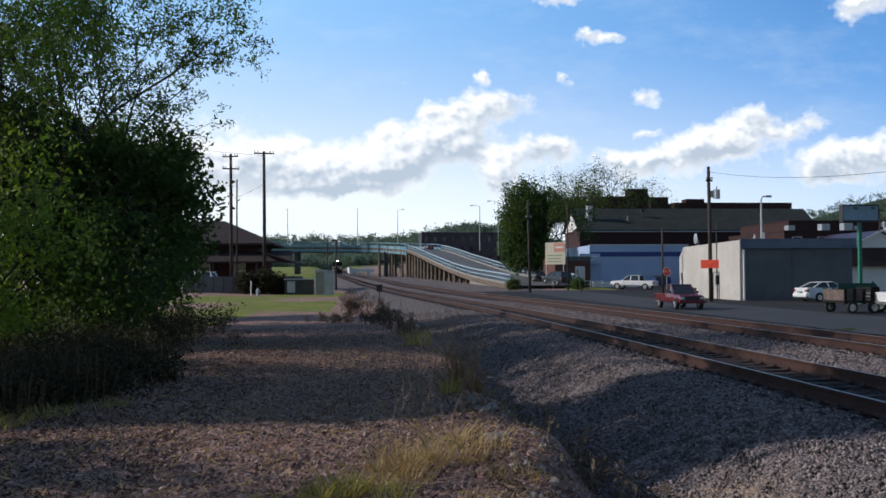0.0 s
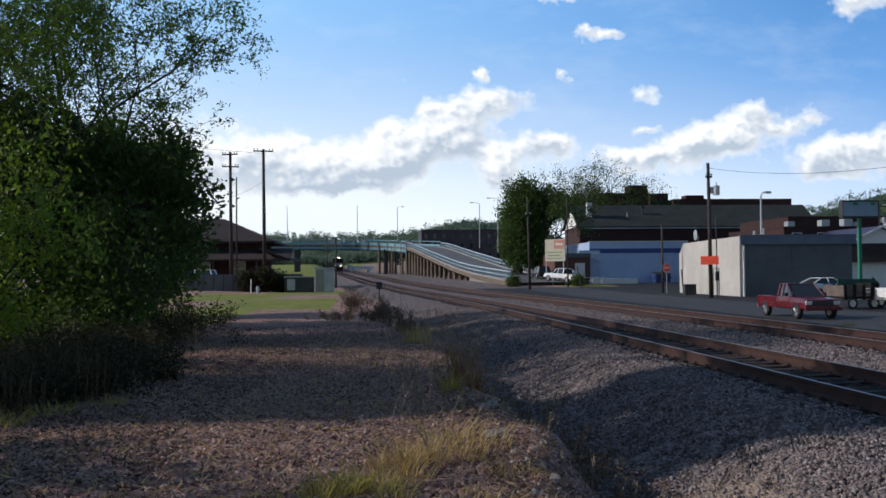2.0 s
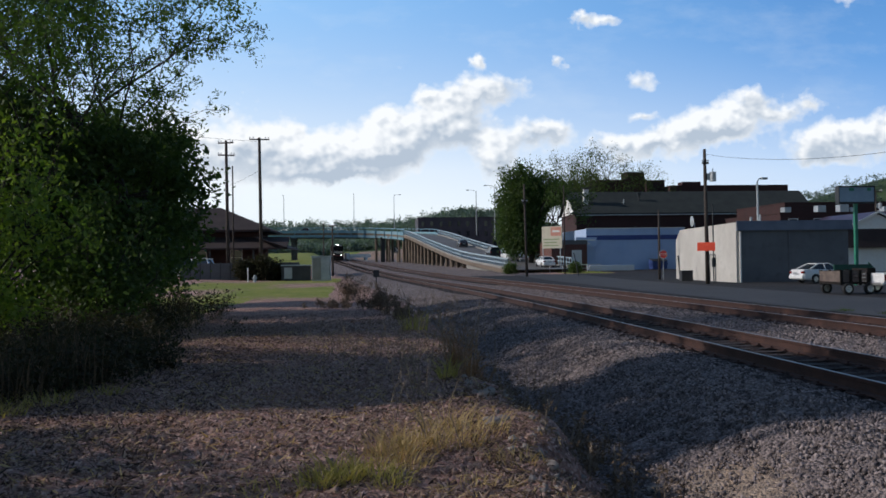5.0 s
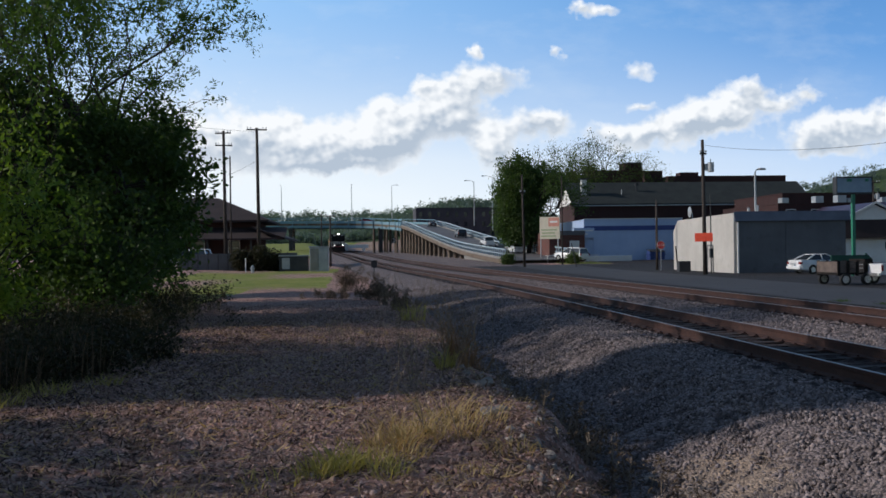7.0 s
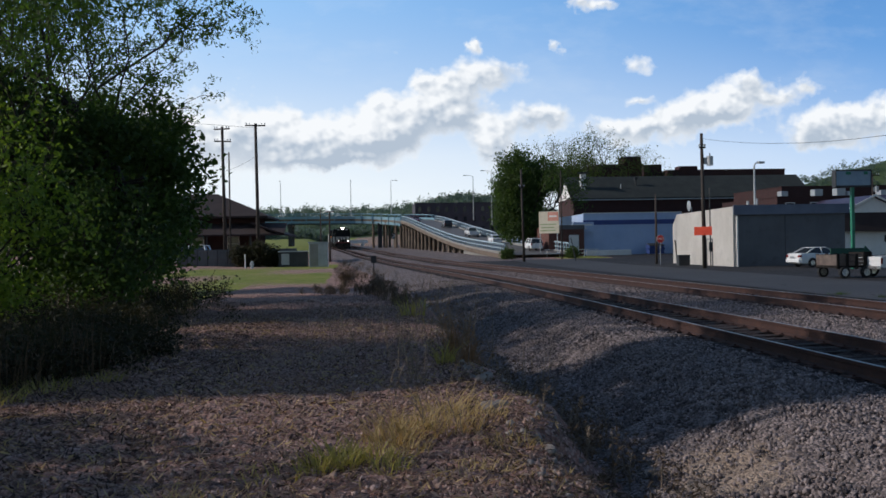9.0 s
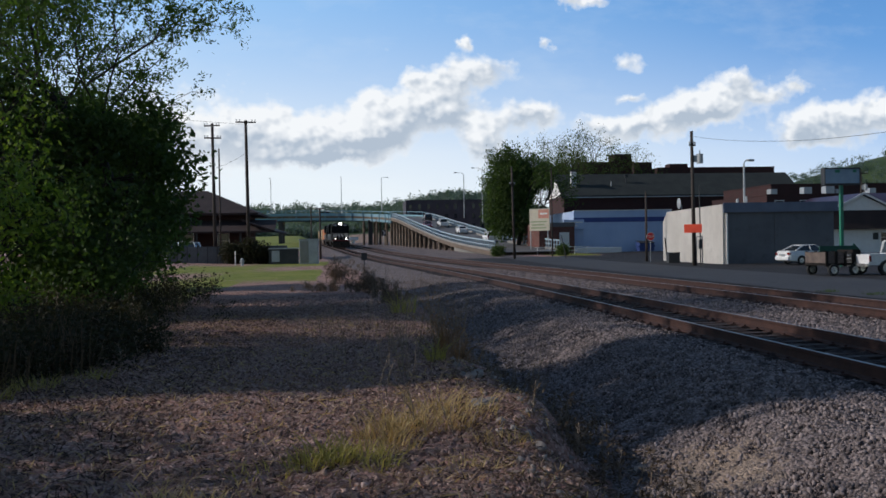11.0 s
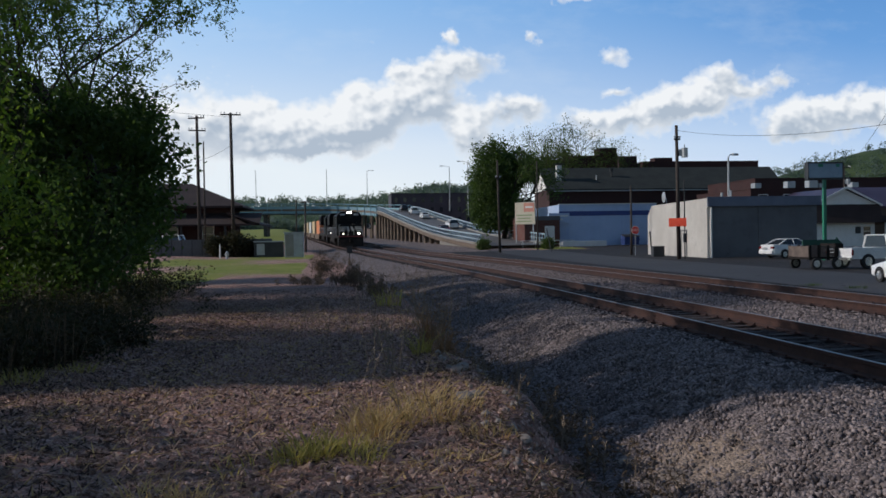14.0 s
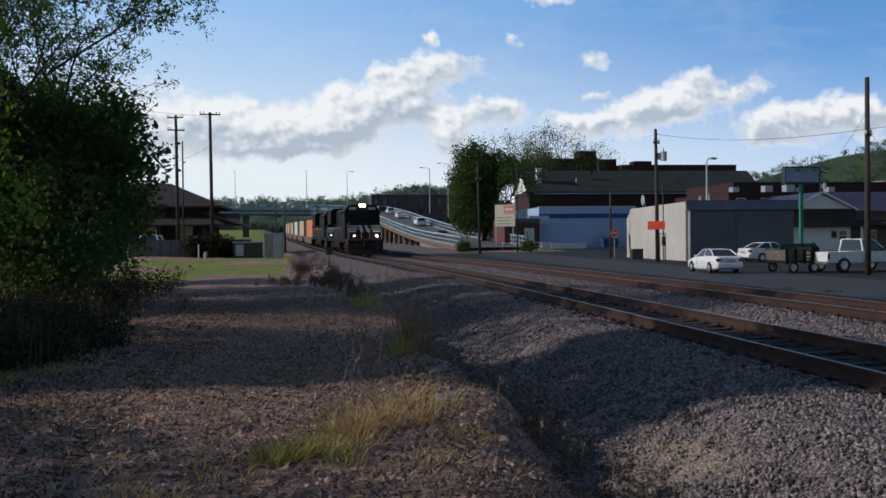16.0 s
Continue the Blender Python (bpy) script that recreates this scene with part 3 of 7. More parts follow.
def make_blue_store():
    z = gz(38, 128)
    ob = thing("blue_store", "pale blue flat-roofed store with a dark blue band", "building", 30.6, 127.8, z)
    w, d, h = 14.4, 22, 5.9
    part("wall", walls(B(), 0, w, 0, d, -0.6, h), M_BLUEW, ob)
    part("roof", B().box(0.3, w - 0.3, 0.3, d - 0.3, h - 0.6, h - 0.4), M_ROOF_G, ob)
    part("band", B().box(0.0, w + 0.06, -0.06, -0.005, 4.3, 4.95), M_BLUED, ob, "dark blue painted band")
    part("coping", B().box(-0.05, w + 0.05, -0.12, 0.3, h, h + 0.12), M_WHITE, ob)
    for x in (4.6, 5.9, 9.2, 10.9):
        part("panel_joint", B().box(x, x + 0.06, -0.03, -0.004, 0, 4.3), M_BLUEW, ob)
    part("sign_board", B().box(-1.6, 1.4, -0.5, -0.2, 3.3, 4.7).box(-1.6, -1.5, -0.4, -0.3, 0, 3.3).box(1.3, 1.4, -0.4, -0.3, 0, 3.3), M_BLUEW, ob)
    part("sign_stripe", B().box(-1.4, 1.2, -0.53, -0.505, 4.2, 4.4).box(-1.2, 0.4, -0.53, -0.505, 3.7, 3.9), M_WHITE, ob)
    # low annex towards the ramp: white door, brick front, big board above
    an = thing("brick_annex", "low brick shop front with a white doorway", "building", 25.4, 127.0, z)
    part("wall", walls(B(), 0, 5.1, 0, 12, -0.6, 4.2), M_BRICK, an)
    part("roof", B().box(0.3, 4.8, 0.3, 11.7, 3.7, 3.9), M_ROOF_G, an)
    part("door", B().box(2.9, 4.3, -0.1, -0.01, 0, 2.9), M_WHITE, an)
    part("parapet", B().box(-0.05, 5.15, -0.1, -0.01, 3.7, 4.3), M_GREYW, an)


def make_barn():
    z = gz(60, 175)
    ob = thing("long_roof_house", "long brick building under a dark shingle roof", "building", 37.5, 164, z)
    w, d = 45, 13
    e, r = 9.2 - z + 0.9, 13.3 - z + 0.9
    part("wall", walls(B(), 0, w, 0, d, -0.6, e - 0.1), M_BRICK_D, ob)
    part("gable", B().prism([(0, e - 0.1), (d, e - 0.1), (d / 2, r - 0.15)], 0, 0.3, "x"), M_WHITE, ob, "white boarded gable end")
    part("gable", B().prism([(0, e - 0.1), (d, e - 0.1), (d / 2, r - 0.15)], w - 0.3, w, "x"), M_WHITE, ob, "white boarded gable end")
    part("roof", gable_roof(B(), 0, w, 0, d, e, r), M_SHING, ob, "dark weathered shingle roof")
    part("gutter", B().box(-0.4, w + 0.4, -0.72, -0.55, e - 0.55, e - 0.38), M_GREYM, ob)
    ch = part("flue", B().box(1.95, 2.9, 2.2, 3.1, e, r + 0.35), M_WHITE, ob, "pale metal flue")
    part("cowl", B().box(1.65, 3.2, 1.9, 3.4, r + 0.55, r + 0.7).box(2.1, 2.2, 2.3, 3.0, r + 0.35, r + 0.55).box(2.65, 2.75, 2.3, 3.0, r + 0.35, r + 0.55), M_STEEL_D, ch)
    part("vent_pipe", B().tube((9.6, 2.5, e), (9.6, 2.5, e + 2.6), 0.1), M_GREYM, ob)
    part("vent_pipe", B().tube((12.8, 3.5, e), (12.8, 3.5, e + 3.6), 0.16).box(12.5, 13.1, 3.2, 3.8, e + 3.4, e + 3.9), M_STEEL_D, ob)


def make_brick_blocks():
    for name, label, x0, x1, y0, y1, z1, wm in (
            ("brick_hall", "tall dark brick hall with a stair head", 46, 56, 182, 200, 17.6, M_BRICK_D),
            ("brick_shop", "dark red brick commercial block with roof units", 52, 72, 112, 130, 7.1, M_BRICK_D),
            ("brick_row", "long red brick row behind the workshop", 62, 92, 132, 150, 9.6, M_BRICK_D),
            ("tan_block", "tan brick block with dark windows", 104, 150, 158, 175, 11.5, M_BRICK_T),
            ("dark_hall", "dark slate-grey hall beyond the ramp", 17, 60, 330, 352, 17.4, M_SLATE),
            ("dark_tower", "dark brick upper storey behind the shingle roof", 64, 90, 190, 205, 17.0, M_BRICK_D)):
        z = gz((x0 + x1) / 2, y0)
        ob = flat_building(name, label, x0, x1, y0, y1, z, z1, wm, M_ROOF_G, wm)
        h = z1 - z
        n = max(2, int((x1 - x0) / 3.2))
        for lev in range(max(1, int(h / 3.6))):
            for i in range(n):
                window(ob, (i + 0.5) * (x1 - x0) / n, -0.01, 1.2 + 3.6 * lev, 1.1, 1.7, frame_mat=wm if name in ("dark_hall", "dark_tower", "brick_hall") else None)
        if name == "brick_hall":
            part("stair_head", walls(B(), 6.4, 10, 0.5, 5, h, h + 1.6), wm, ob)
            part("stair_roof", B().box(6.3, 10.1, 0.4, 5.1, h + 1.6, h + 1.8), M_ROOF_G, ob)
        if name == "brick_shop":
            for x, s in ((1.5, 0.9), (6, 1.1), (9, 1.2), (10.4, 0.8), (15, 0.9)):
                part("roof_unit", B().box(x, x + s, 2, 3.2, h - 0.3, h + s), M_GREYM, ob, "pale roof unit", bevel=0.04)
        if name == "dark_hall":
            for x in (34, 36.5, 39):
                part("chimney", B().box(x, x + 1.2, 3, 4.2, h - 0.4, h + 4), wm, ob)
        if name == "dark_tower":
            part("roof_tank", B().box(-4.6, -0.6, 2, 6, -0.5, h + 1.5), wm, ob)
            part("parapet_block", B().box(3, 7, 1, 4, h - 0.3, h + 1.0), wm, ob)


def make_gable_house():
    z = gz(55, 100)
    ob = thing("gable_house", "white gabled shop with a brown shingled overhang", "building", 54.2, 100, z)
    w, d = 7.3, 14
    part("wall", walls(B(), 0, w, 0, d, -0.6, 3.2), M_WHITE, ob)
    part("gable", B().prism([(-0.2, 4.9), (w + 0.2, 4.9), (w / 2, 6.6)], -0.1, 0.2, "y"), M_WHITE, ob, "white boarded gable")
    part("overhang", B().prism([(-0.9, 2.75), (-0.7, 2.75), (0.02, 4.85), (-0.25, 4.85)], -0.9, w + 0.5, "x").prism([(-0.9, 2.75), (-0.7, 2.75), (0.02, 4.85), (-0.25, 4.85)], 0, d, "y"), M_SHING_B, ob, "brown shingled overhang")
    plum = surface("plum_metal_roof", (0.05, 0.035, 0.065), (0.075, 0.055, 0.085), 0.5, 0.5, 9, 0.1, 0.2)
    part("roof", gable_roof(B(), -0.2, w + 0.2, 0, d, 4.95, 6.7, "y", 0.4), plum, ob, "plum-dark metal roof")
    part("bargeboard", B().prism([(-0.7, 4.62), (w / 2, 6.72), (w + 0.7, 4.62), (w + 0.7, 4.85), (w / 2, 6.98), (-0.7, 4.85)], -0.5, -0.42, "y"), M_WHITE, ob)
    part("wall_sign", B().box(4.9, 5.5, -0.12, -0.01, 1.5, 2.3), M_STEEL_D, ob)
    window(ob, 6.3, -0.01, 1.2, 0.9, 1.1)
    wing = thing("shop_wing", "long brown shop wing under a plum metal roof", "building", 61.7, 101, z)
    part("wall", walls(B(), 0, 24, 0, 11, -0.5, 4.6), surface("brown_boarding", (0.09, 0.065, 0.055), (0.13, 0.1, 0.085), 1.0, 0.8), wing)
    part("roof", gable_roof(B(), 0, 24, 0, 11, 4.7, 7.0), plum, wing, "plum-dark metal roof")
    for i in range(5):
        part("post", B().box(0.8 + 4.6 * i, 1.0 + 4.6 * i, -1.6, -1.4, -0.5, 2.8), M_WHITE, wing)
    part("awning", B().prism([(-1.8, 2.8), (-0.01, 3.4), (-0.01, 3.55), (-1.8, 2.95)], 0, 24, "x"), M_SHING_B, wing)
    for i in range(5):
        window(wing, 2.8 + 4.6 * i, -0.01, 0.8, 1.6, 1.5)


def make_station():
    z = gz(-20, 110)
    ob = thing("station_house", "dark brick station with wide hipped brown roof", "building", -34, 106, z)
    w, d = 21, 10
    e, r = 4.9, 7.8
    part("wall", walls(B(), 0, w, 0, d, -0.5, e + 0.2), M_BRICK_D, ob)
    o = 1.6
    vs = [(-o, -o, e), (w + o, -o, e), (w + o, d + o, e), (-o, d + o, e), (d / 2, d / 2, r), (w - d / 2, d / 2, r)]
    part("roof", B().add([(x, y, q) for x, y, q in vs] + [(x, y, q - 0.22) for x, y, q in vs[:4]],
                         [(0, 1, 5, 4), (1, 2, 5), (2, 3, 4, 5), (3, 0, 4), (9, 8, 7, 6), (0, 6, 7, 1), (1, 7, 8, 2), (2, 8, 9, 3), (3, 9, 6, 0)]), M_SHING_B, ob, "brown hipped roof")
    c = 3.6
    part("canopy", B().prism([(-c, 2.6), (-0.01, 3.9), (-0.01, 4.1), (-c, 2.8)], -c + 1, w + c, "x").prism([(w + c, 2.6), (w + 0.01, 3.9), (w + 0.01, 4.1), (w + c, 2.8)], -c, d + c, "y"), M_SHING_B, ob, "low platform canopy")
    for i in range(5):
        part("canopy_post", B().box(1.5 + 4.8 * i, 1.7 + 4.8 * i, -c + 0.5, -c + 0.7, -0.3, 2.75), M_STEEL_D, ob)
    for i in range(5):
        window(ob, 2.5 + 4 * i, -0.01, 0.9, 1.2, 1.7)


make_block_building()
make_blue_store()
make_barn()
make_brick_blocks()
make_gable_house()
make_station()


# ---- plants ----
M_LEAF = leafy("green_leaves", (0.045, 0.085, 0.016), (0.09, 0.14, 0.028), (0.065, 0.1, 0.022))
M_LEAF_M = leafy("mid_dark_green_leaves", (0.038, 0.068, 0.021), (0.085, 0.125, 0.038), (0.06, 0.09, 0.028))
# yellow-green leaves, lightened so that the colour holds the sun on them
M_LEAF_L = leafy("sun_bright_yellow_green_leaves", (0.1, 0.16, 0.022), (0.19, 0.24, 0.04), (0.13, 0.18, 0.03))
M_LEAF_F = leafy("mid_green_leaves", (0.04, 0.07, 0.02), (0.085, 0.12, 0.035), (0.1, 0.115, 0.04))
M_DRY = leafy("dry_grass_straw", (0.42, 0.31, 0.14), (0.58, 0.45, 0.22), (0.36, 0.26, 0.13), (1.2, 1.05, 0.7))
M_DRYB = leafy("brown_dead_weeds", (0.08, 0.055, 0.036), (0.15, 0.108, 0.07), (0.11, 0.077, 0.05), (1.1, 1.0, 0.8))
M_GRASS = leafy("grass_blades", (0.32, 0.28, 0.07), (0.46, 0.38, 0.14), (0.46, 0.37, 0.16), (1.2, 1.2, 0.6))


def leaves_at(rng, centres, spread, per, size, slim=0.5):
    """Small folded leaves round the centres: arrays of vertices and faces."""
    c = np.repeat(centres, per, axis=0)
    n = len(c)
    p = c + rng.randn(n, 3) * spread
    a = rng.randn(n, 3)
    a /= np.linalg.norm(a, axis=1)[:, None]
    b = np.cross(a, rng.randn(n, 3))
    b /= np.linalg.norm(b, axis=1)[:, None]
    s = size * (0.6 + 0.8 * rng.rand(n))[:, None]
    v = np.stack([p - a * s, p + b * s * slim, p + a * s, p - b * s * slim], 1).reshape(-1, 3)
    return v, np.arange(4 * n).reshape(-1, 4)


def branches(rng, b, p, d, length, r, depth, tips, bend=0.35, fan=3, droop=0.0, keep=None):
    """Tapered limbs that fork; the tips collect where leaves grow."""
    segs = 3
    for i in range(segs):
        d = (d + Vector(rng.randn(3)) * bend * 0.3 + Vector((0, 0, -droop))).normalized()
        q = p + d * (length / segs)
        if keep and not keep(q):
            return
        r1 = r * 0.9
        b.tube(p, q, r, r1, 7 if r > 0.04 else 4, False)
        p, r = q, r1
        if depth <= 1:
            tips.append(tuple(p))
    if depth == 0 or r < 0.004:
        return
    for i in range(fan):
        side = Vector(rng.randn(3))
        side = (side - d * side.dot(d)).normalized()
        nd = (d + side * (0.45 + 0.4 * rng.rand())).normalized()
        branches(rng, b, p, nd, length * (0.62 + 0.2 * rng.rand()), r * (0.6 + 0.16 * rng.rand()), depth - 1, tips, bend, fan, droop, keep)


def tree(name, label, x, y, seed, stems, blobs, leaf, leaf_size, per, spread, extra=0, slim=0.5, droop=0.0, fan=3, clusters=0, keep=None):
    """stems: (dx, dy, dz, length, radius, depth). blobs: ellipsoids (x, y, z, rx, ry, rz, clusters) of dense foliage, in the world."""
    rng = np.random.RandomState(seed)
    ob = thing(name, label, "tree", x, y, gz(x, y))
    b, tips = B(), []
    for dx, dy, dz, length, r, depth in stems:
        branches(rng, b, Vector((0.12 * dx, 0.12 * dy, -0.25)), Vector((dx, dy, dz)).normalized(), length, r, depth, tips, 0.35, fan, droop, keep)
    part("trunk", b, M_BARK, ob, smooth=True)
    vs, fs, n = [], [], 0
    if per and tips:
        v, f = leaves_at(rng, np.array(tips), spread, per, leaf_size, slim)
        vs.append(v)
        fs.append(f + n)
        n += len(v)
    z0 = gz(x, y)
    for bx, by, bz, rx, ry, rz, count in blobs:
        q = rng.randn(count, 3)
        q /= np.linalg.norm(q, axis=1)[:, None]
        lump = 1 + 0.16 * np.sin(3 * q[:, 0] + 5 * q[:, 1] + seed) + 0.12 * np.sin(7 * q[:, 2] + 4 * q[:, 0])
        q = q * (rng.rand(count, 1) ** 0.3) * lump[:, None] * np.array([rx, ry, rz]) + np.array([bx - x, by - y, bz - z0])
        q = q[q[:, 2] > 0.05]
        v, f = leaves_at(rng, q, clusters or 0.22, 22, leaf_size, slim)
        v = v[:]
        vs.append(v)
        fs.append(f + n)
        n += len(v)
    if vs:
        crown = new("crown", numpy_mesh("crown", np.concatenate(vs), np.concatenate(fs), leaf))
        crown.parent = ob
    return ob


# the large airy tree and the dense growth below it
def locust_reach(p):
    """Arching to the open side, with an overhang high up."""
    return p.x < 2.2 + 2.4 * min(1.0, max(0.0, (p.z - 6.2) / 2.2))


tree("locust_tree", "tall airy tree with narrow leaves beside the gravel lot", -7.6, 25.0, 11,
     [(0.25, 0.1, 1, 3.9, 0.19, 5), (-0.3, 0.1, 1, 3.9, 0.17, 5), (0.42, -0.1, 1, 3.9, 0.15, 5), (-0.1, 0.3, 1, 3.4, 0.14, 5), (0.6, 0.1, 0.95, 4.1, 0.14, 5), (-1.0, 0, 0.9, 3.6, 0.13, 5), (-0.7, -0.2, 1, 3.4, 0.14, 5), (0.62, 0.05, 1, 5.0, 0.12, 4), (-0.5, 0.2, 1, 4.4, 0.15, 5)],
     [(-6.7, 24.5, 6.5, 1.3, 1.4, 1.2, 40), (-9.6, 24.5, 6.9, 2.2, 1.7, 1.7, 110), (-7.9, 25, 7.3, 1.4, 1.4, 1.2, 45), (-5.8, 24, 5.8, 0.8, 1.0, 0.7, 28), (-3.6, 24.5, 8.0, 0.6, 0.8, 0.4, 8), (-4.4, 24.5, 7.6, 0.7, 0.9, 0.5, 12), (-9.2, 25, 8.9, 2.0, 1.4, 0.9, 60), (-6.6, 25, 8.9, 1.5, 1.3, 0.8, 34), (-4.3, 25, 9.0, 1.2, 1.0, 0.5, 16)], M_LEAF, 0.066, 9, 0.11, slim=0.36, droop=0.02, clusters=0.22, keep=locust_reach)
LUMPS = random.Random(41)


def lumpy(x0, x1, y0, y1, top, n, size, each):
    """Many small uneven clumps under a sloping top, with gaps between them."""
    out = []
    for i in range(n):
        x, y = LUMPS.uniform(x0, x1), LUMPS.uniform(y0, y1)
        h = top(x)
        z = 0.3 + (h - 0.3) * LUMPS.random() ** 0.75
        r = size * LUMPS.uniform(0.7, 1.3)
        out.append((x, y, z, r * 1.15, r, r * 0.75, int(each * LUMPS.uniform(0.6, 1.2))))
    return out


tree("broadleaf_tree", "dense mid-green tree at the lot's edge", -7.0, 24.2, 12, [(0, 0, 1, 2.4, 0.16, 3), (0.5, 0.1, 1, 2.0, 0.12, 3), (-0.5, 0.1, 1, 2.2, 0.12, 3)],
     lumpy(-8.9, -5.3, 22.6, 25.6, lambda x: 5.3 - 0.5 * abs(x + 6.8), 40, 0.52, 17) + [(-4.95, 24, 4.5, 0.6, 0.6, 0.5, 18), (-4.6, 24.2, 3.6, 0.6, 0.6, 0.5, 20), (-4.75, 24.3, 2.7, 0.5, 0.5, 0.45, 14), (-5.2, 24.1, 5.2, 0.5, 0.5, 0.4, 12), (-5.4, 24.4, 2.0, 0.6, 0.6, 0.5, 18)], M_LEAF_M, 0.085, 5, 0.25, keep=lambda p: p.x < 1.5)
tree("broadleaf_tree", "dense mid-green tree at the lot's edge", -8.6, 30.0, 22, [(0, 0, 1, 2.6, 0.18, 3), (0.4, 0.1, 1, 2.2, 0.14, 3)],
     lumpy(-10.6, -6.6, 28.0, 32.5, lambda x: 6.0 - 0.4 * abs(x + 8.0), 40, 0.75, 22), M_LEAF_M, 0.1, 5, 0.28, keep=lambda p: p.x < 2.2)
tree("roadside_tree", "leafy green tree with sunlit side leaves", -9.9, 23.4, 13, [(0, 0, 1, 2.6, 0.16, 4), (0.3, 0, 1, 2.4, 0.12, 3)],
     lumpy(-11.6, -8.0, 21.4, 24.6, lambda x: 6.3 - 0.3 * abs(x + 10), 46, 0.55, 17), M_LEAF_M, 0.09, 6, 0.28)
tree("sapling", "yellow-green sapling in the thicket, sunlight in its leaf colour", -6.9, 16.8, 14, [(0, 0, 1, 1.6, 0.05, 4), (-0.3, 0.1, 1, 1.4, 0.04, 4), (0.35, 0.1, 1, 1.3, 0.04, 3)],
     lumpy(-8.3, -6.2, 16.0, 18.2, lambda x: 3.3 - 0.5 * abs(x + 7.2), 18, 0.42, 14), M_LEAF_L, 0.06, 4, 0.2)
tree("sapling", "small green sapling among the undergrowth", -6.0, 21.0, 24, [(0, 0, 1, 1.3, 0.04, 4), (0.3, 0.1, 1, 1.1, 0.035, 3)],
     lumpy(-7.0, -5.4, 20.4, 21.8, lambda x: 2.2 - 0.5 * abs(x + 6.2), 16, 0.4, 14), M_LEAF_M, 0.065, 4, 0.2)
tree("broadleaf_tree", "dense mid-green tree behind the nearer ones", -9.6, 36.5, 23, [(0, 0, 1, 2.8, 0.2, 3), (0.4, 0.1, 1, 2.2, 0.14, 3)],
     lumpy(-11.8, -8.0, 34.4, 39.0, lambda x: 7.4 - 0.4 * abs(x + 9.6), 40, 0.85, 22), M_LEAF_M, 0.11, 5, 0.28, keep=lambda p: p.x < 2.0)
# trees beyond the left edge of the view, whose shade lies on the lot
tree("shade_tree", "broad green tree beside the gravel lot", -13.5, 13.6, 15, [(0, 0, 1, 3.0, 0.25, 3)],
     [(-13.5 + 2.6 * math.sin(2.4 * i), 12.8 + (0.12 * i) + (1.2 + 0.1 * i) * math.cos(1.7 * i), 2.6 + 0.8 * i, 1.8, 1.1 if i < 6 else 1.6, 1.1, 190) for i in range(10)] + [(-13.2, 11.4, 9.0, 1.6, 1.0, 0.8, 80), (-13.2, 11.6, 10.2, 1.6, 1.0, 0.8, 80)], M_LEAF, 0.13, 6, 0.3)
tree("shade_tree", "thin airy tree beside the gravel lot", -11.5, 6.2, 29, [(0, 0, 1, 2.6, 0.16, 4), (0.3, 0.3, 1, 2.6, 0.14, 4)],
     [(-11.5 + 2.4 * math.sin(2.2 * i), 6.4 + 2.2 * math.cos(1.9 * i), 2.4 + 0.5 * i, 1.0, 0.8, 0.6, 12 if i < 4 else 5) for i in range(6)] + [(-11.6, 5.7, 4.6, 1.2, 0.6, 0.6, 50), (-11.5, 6.8, 4.2, 1.3, 0.8, 0.6, 60), (-11.5, 8.0, 4.0, 1.1, 0.8, 0.6, 55), (-11.5, 9.2, 3.7, 1.1, 0.8, 0.6, 55)], M_LEAF, 0.1, 1, 0.3)
# the tree by the ramp's foot, and bare crowns behind
tree("maple_tree", "full round green tree beside the ramp", 24.5, 139, 17, [(0, 0, 1, 5.5, 0.4, 4), (0.2, 0.1, 1, 5, 0.3, 4)],
     [(22.8, 139, 11, 3.2, 3.4, 5.4, 620), (24.6, 140, 9, 2.1, 3.0, 4.6, 420), (21.6, 139, 6.0, 2.0, 3, 3.4, 320), (24, 139, 5, 2.4, 3, 2.5, 260), (26.2, 141, 11.2, 2.0, 2.6, 3.2, 300)], M_LEAF_M, 0.19, 9, 0.5, clusters=0.55)
tree("thin_tree", "half bare tree behind the shingle roof", 40, 182, 18, [(0, 0, 1, 8, 0.4, 5), (0.4, 0, 1, 7, 0.3, 5), (-0.5, 0, 1, 7, 0.3, 5)], [(37, 182, 15.0, 2.6, 3, 2.2, 260), (41, 182, 14.5, 3.5, 3, 2.4, 420)], M_LEAF_F, 0.17, 2, 0.5, clusters=0.7)
tree("thin_tree", "half bare tree behind the shingle roof", 47, 184, 19, [(0, 0, 1, 8, 0.4, 5), (0.5, 0, 1, 7, 0.3, 5), (-0.4, 0, 1, 7, 0.3, 5)], [(46, 184, 14.2, 3.5, 3, 2.2, 380)], M_LEAF_F, 0.17, 2, 0.5, clusters=0.7)


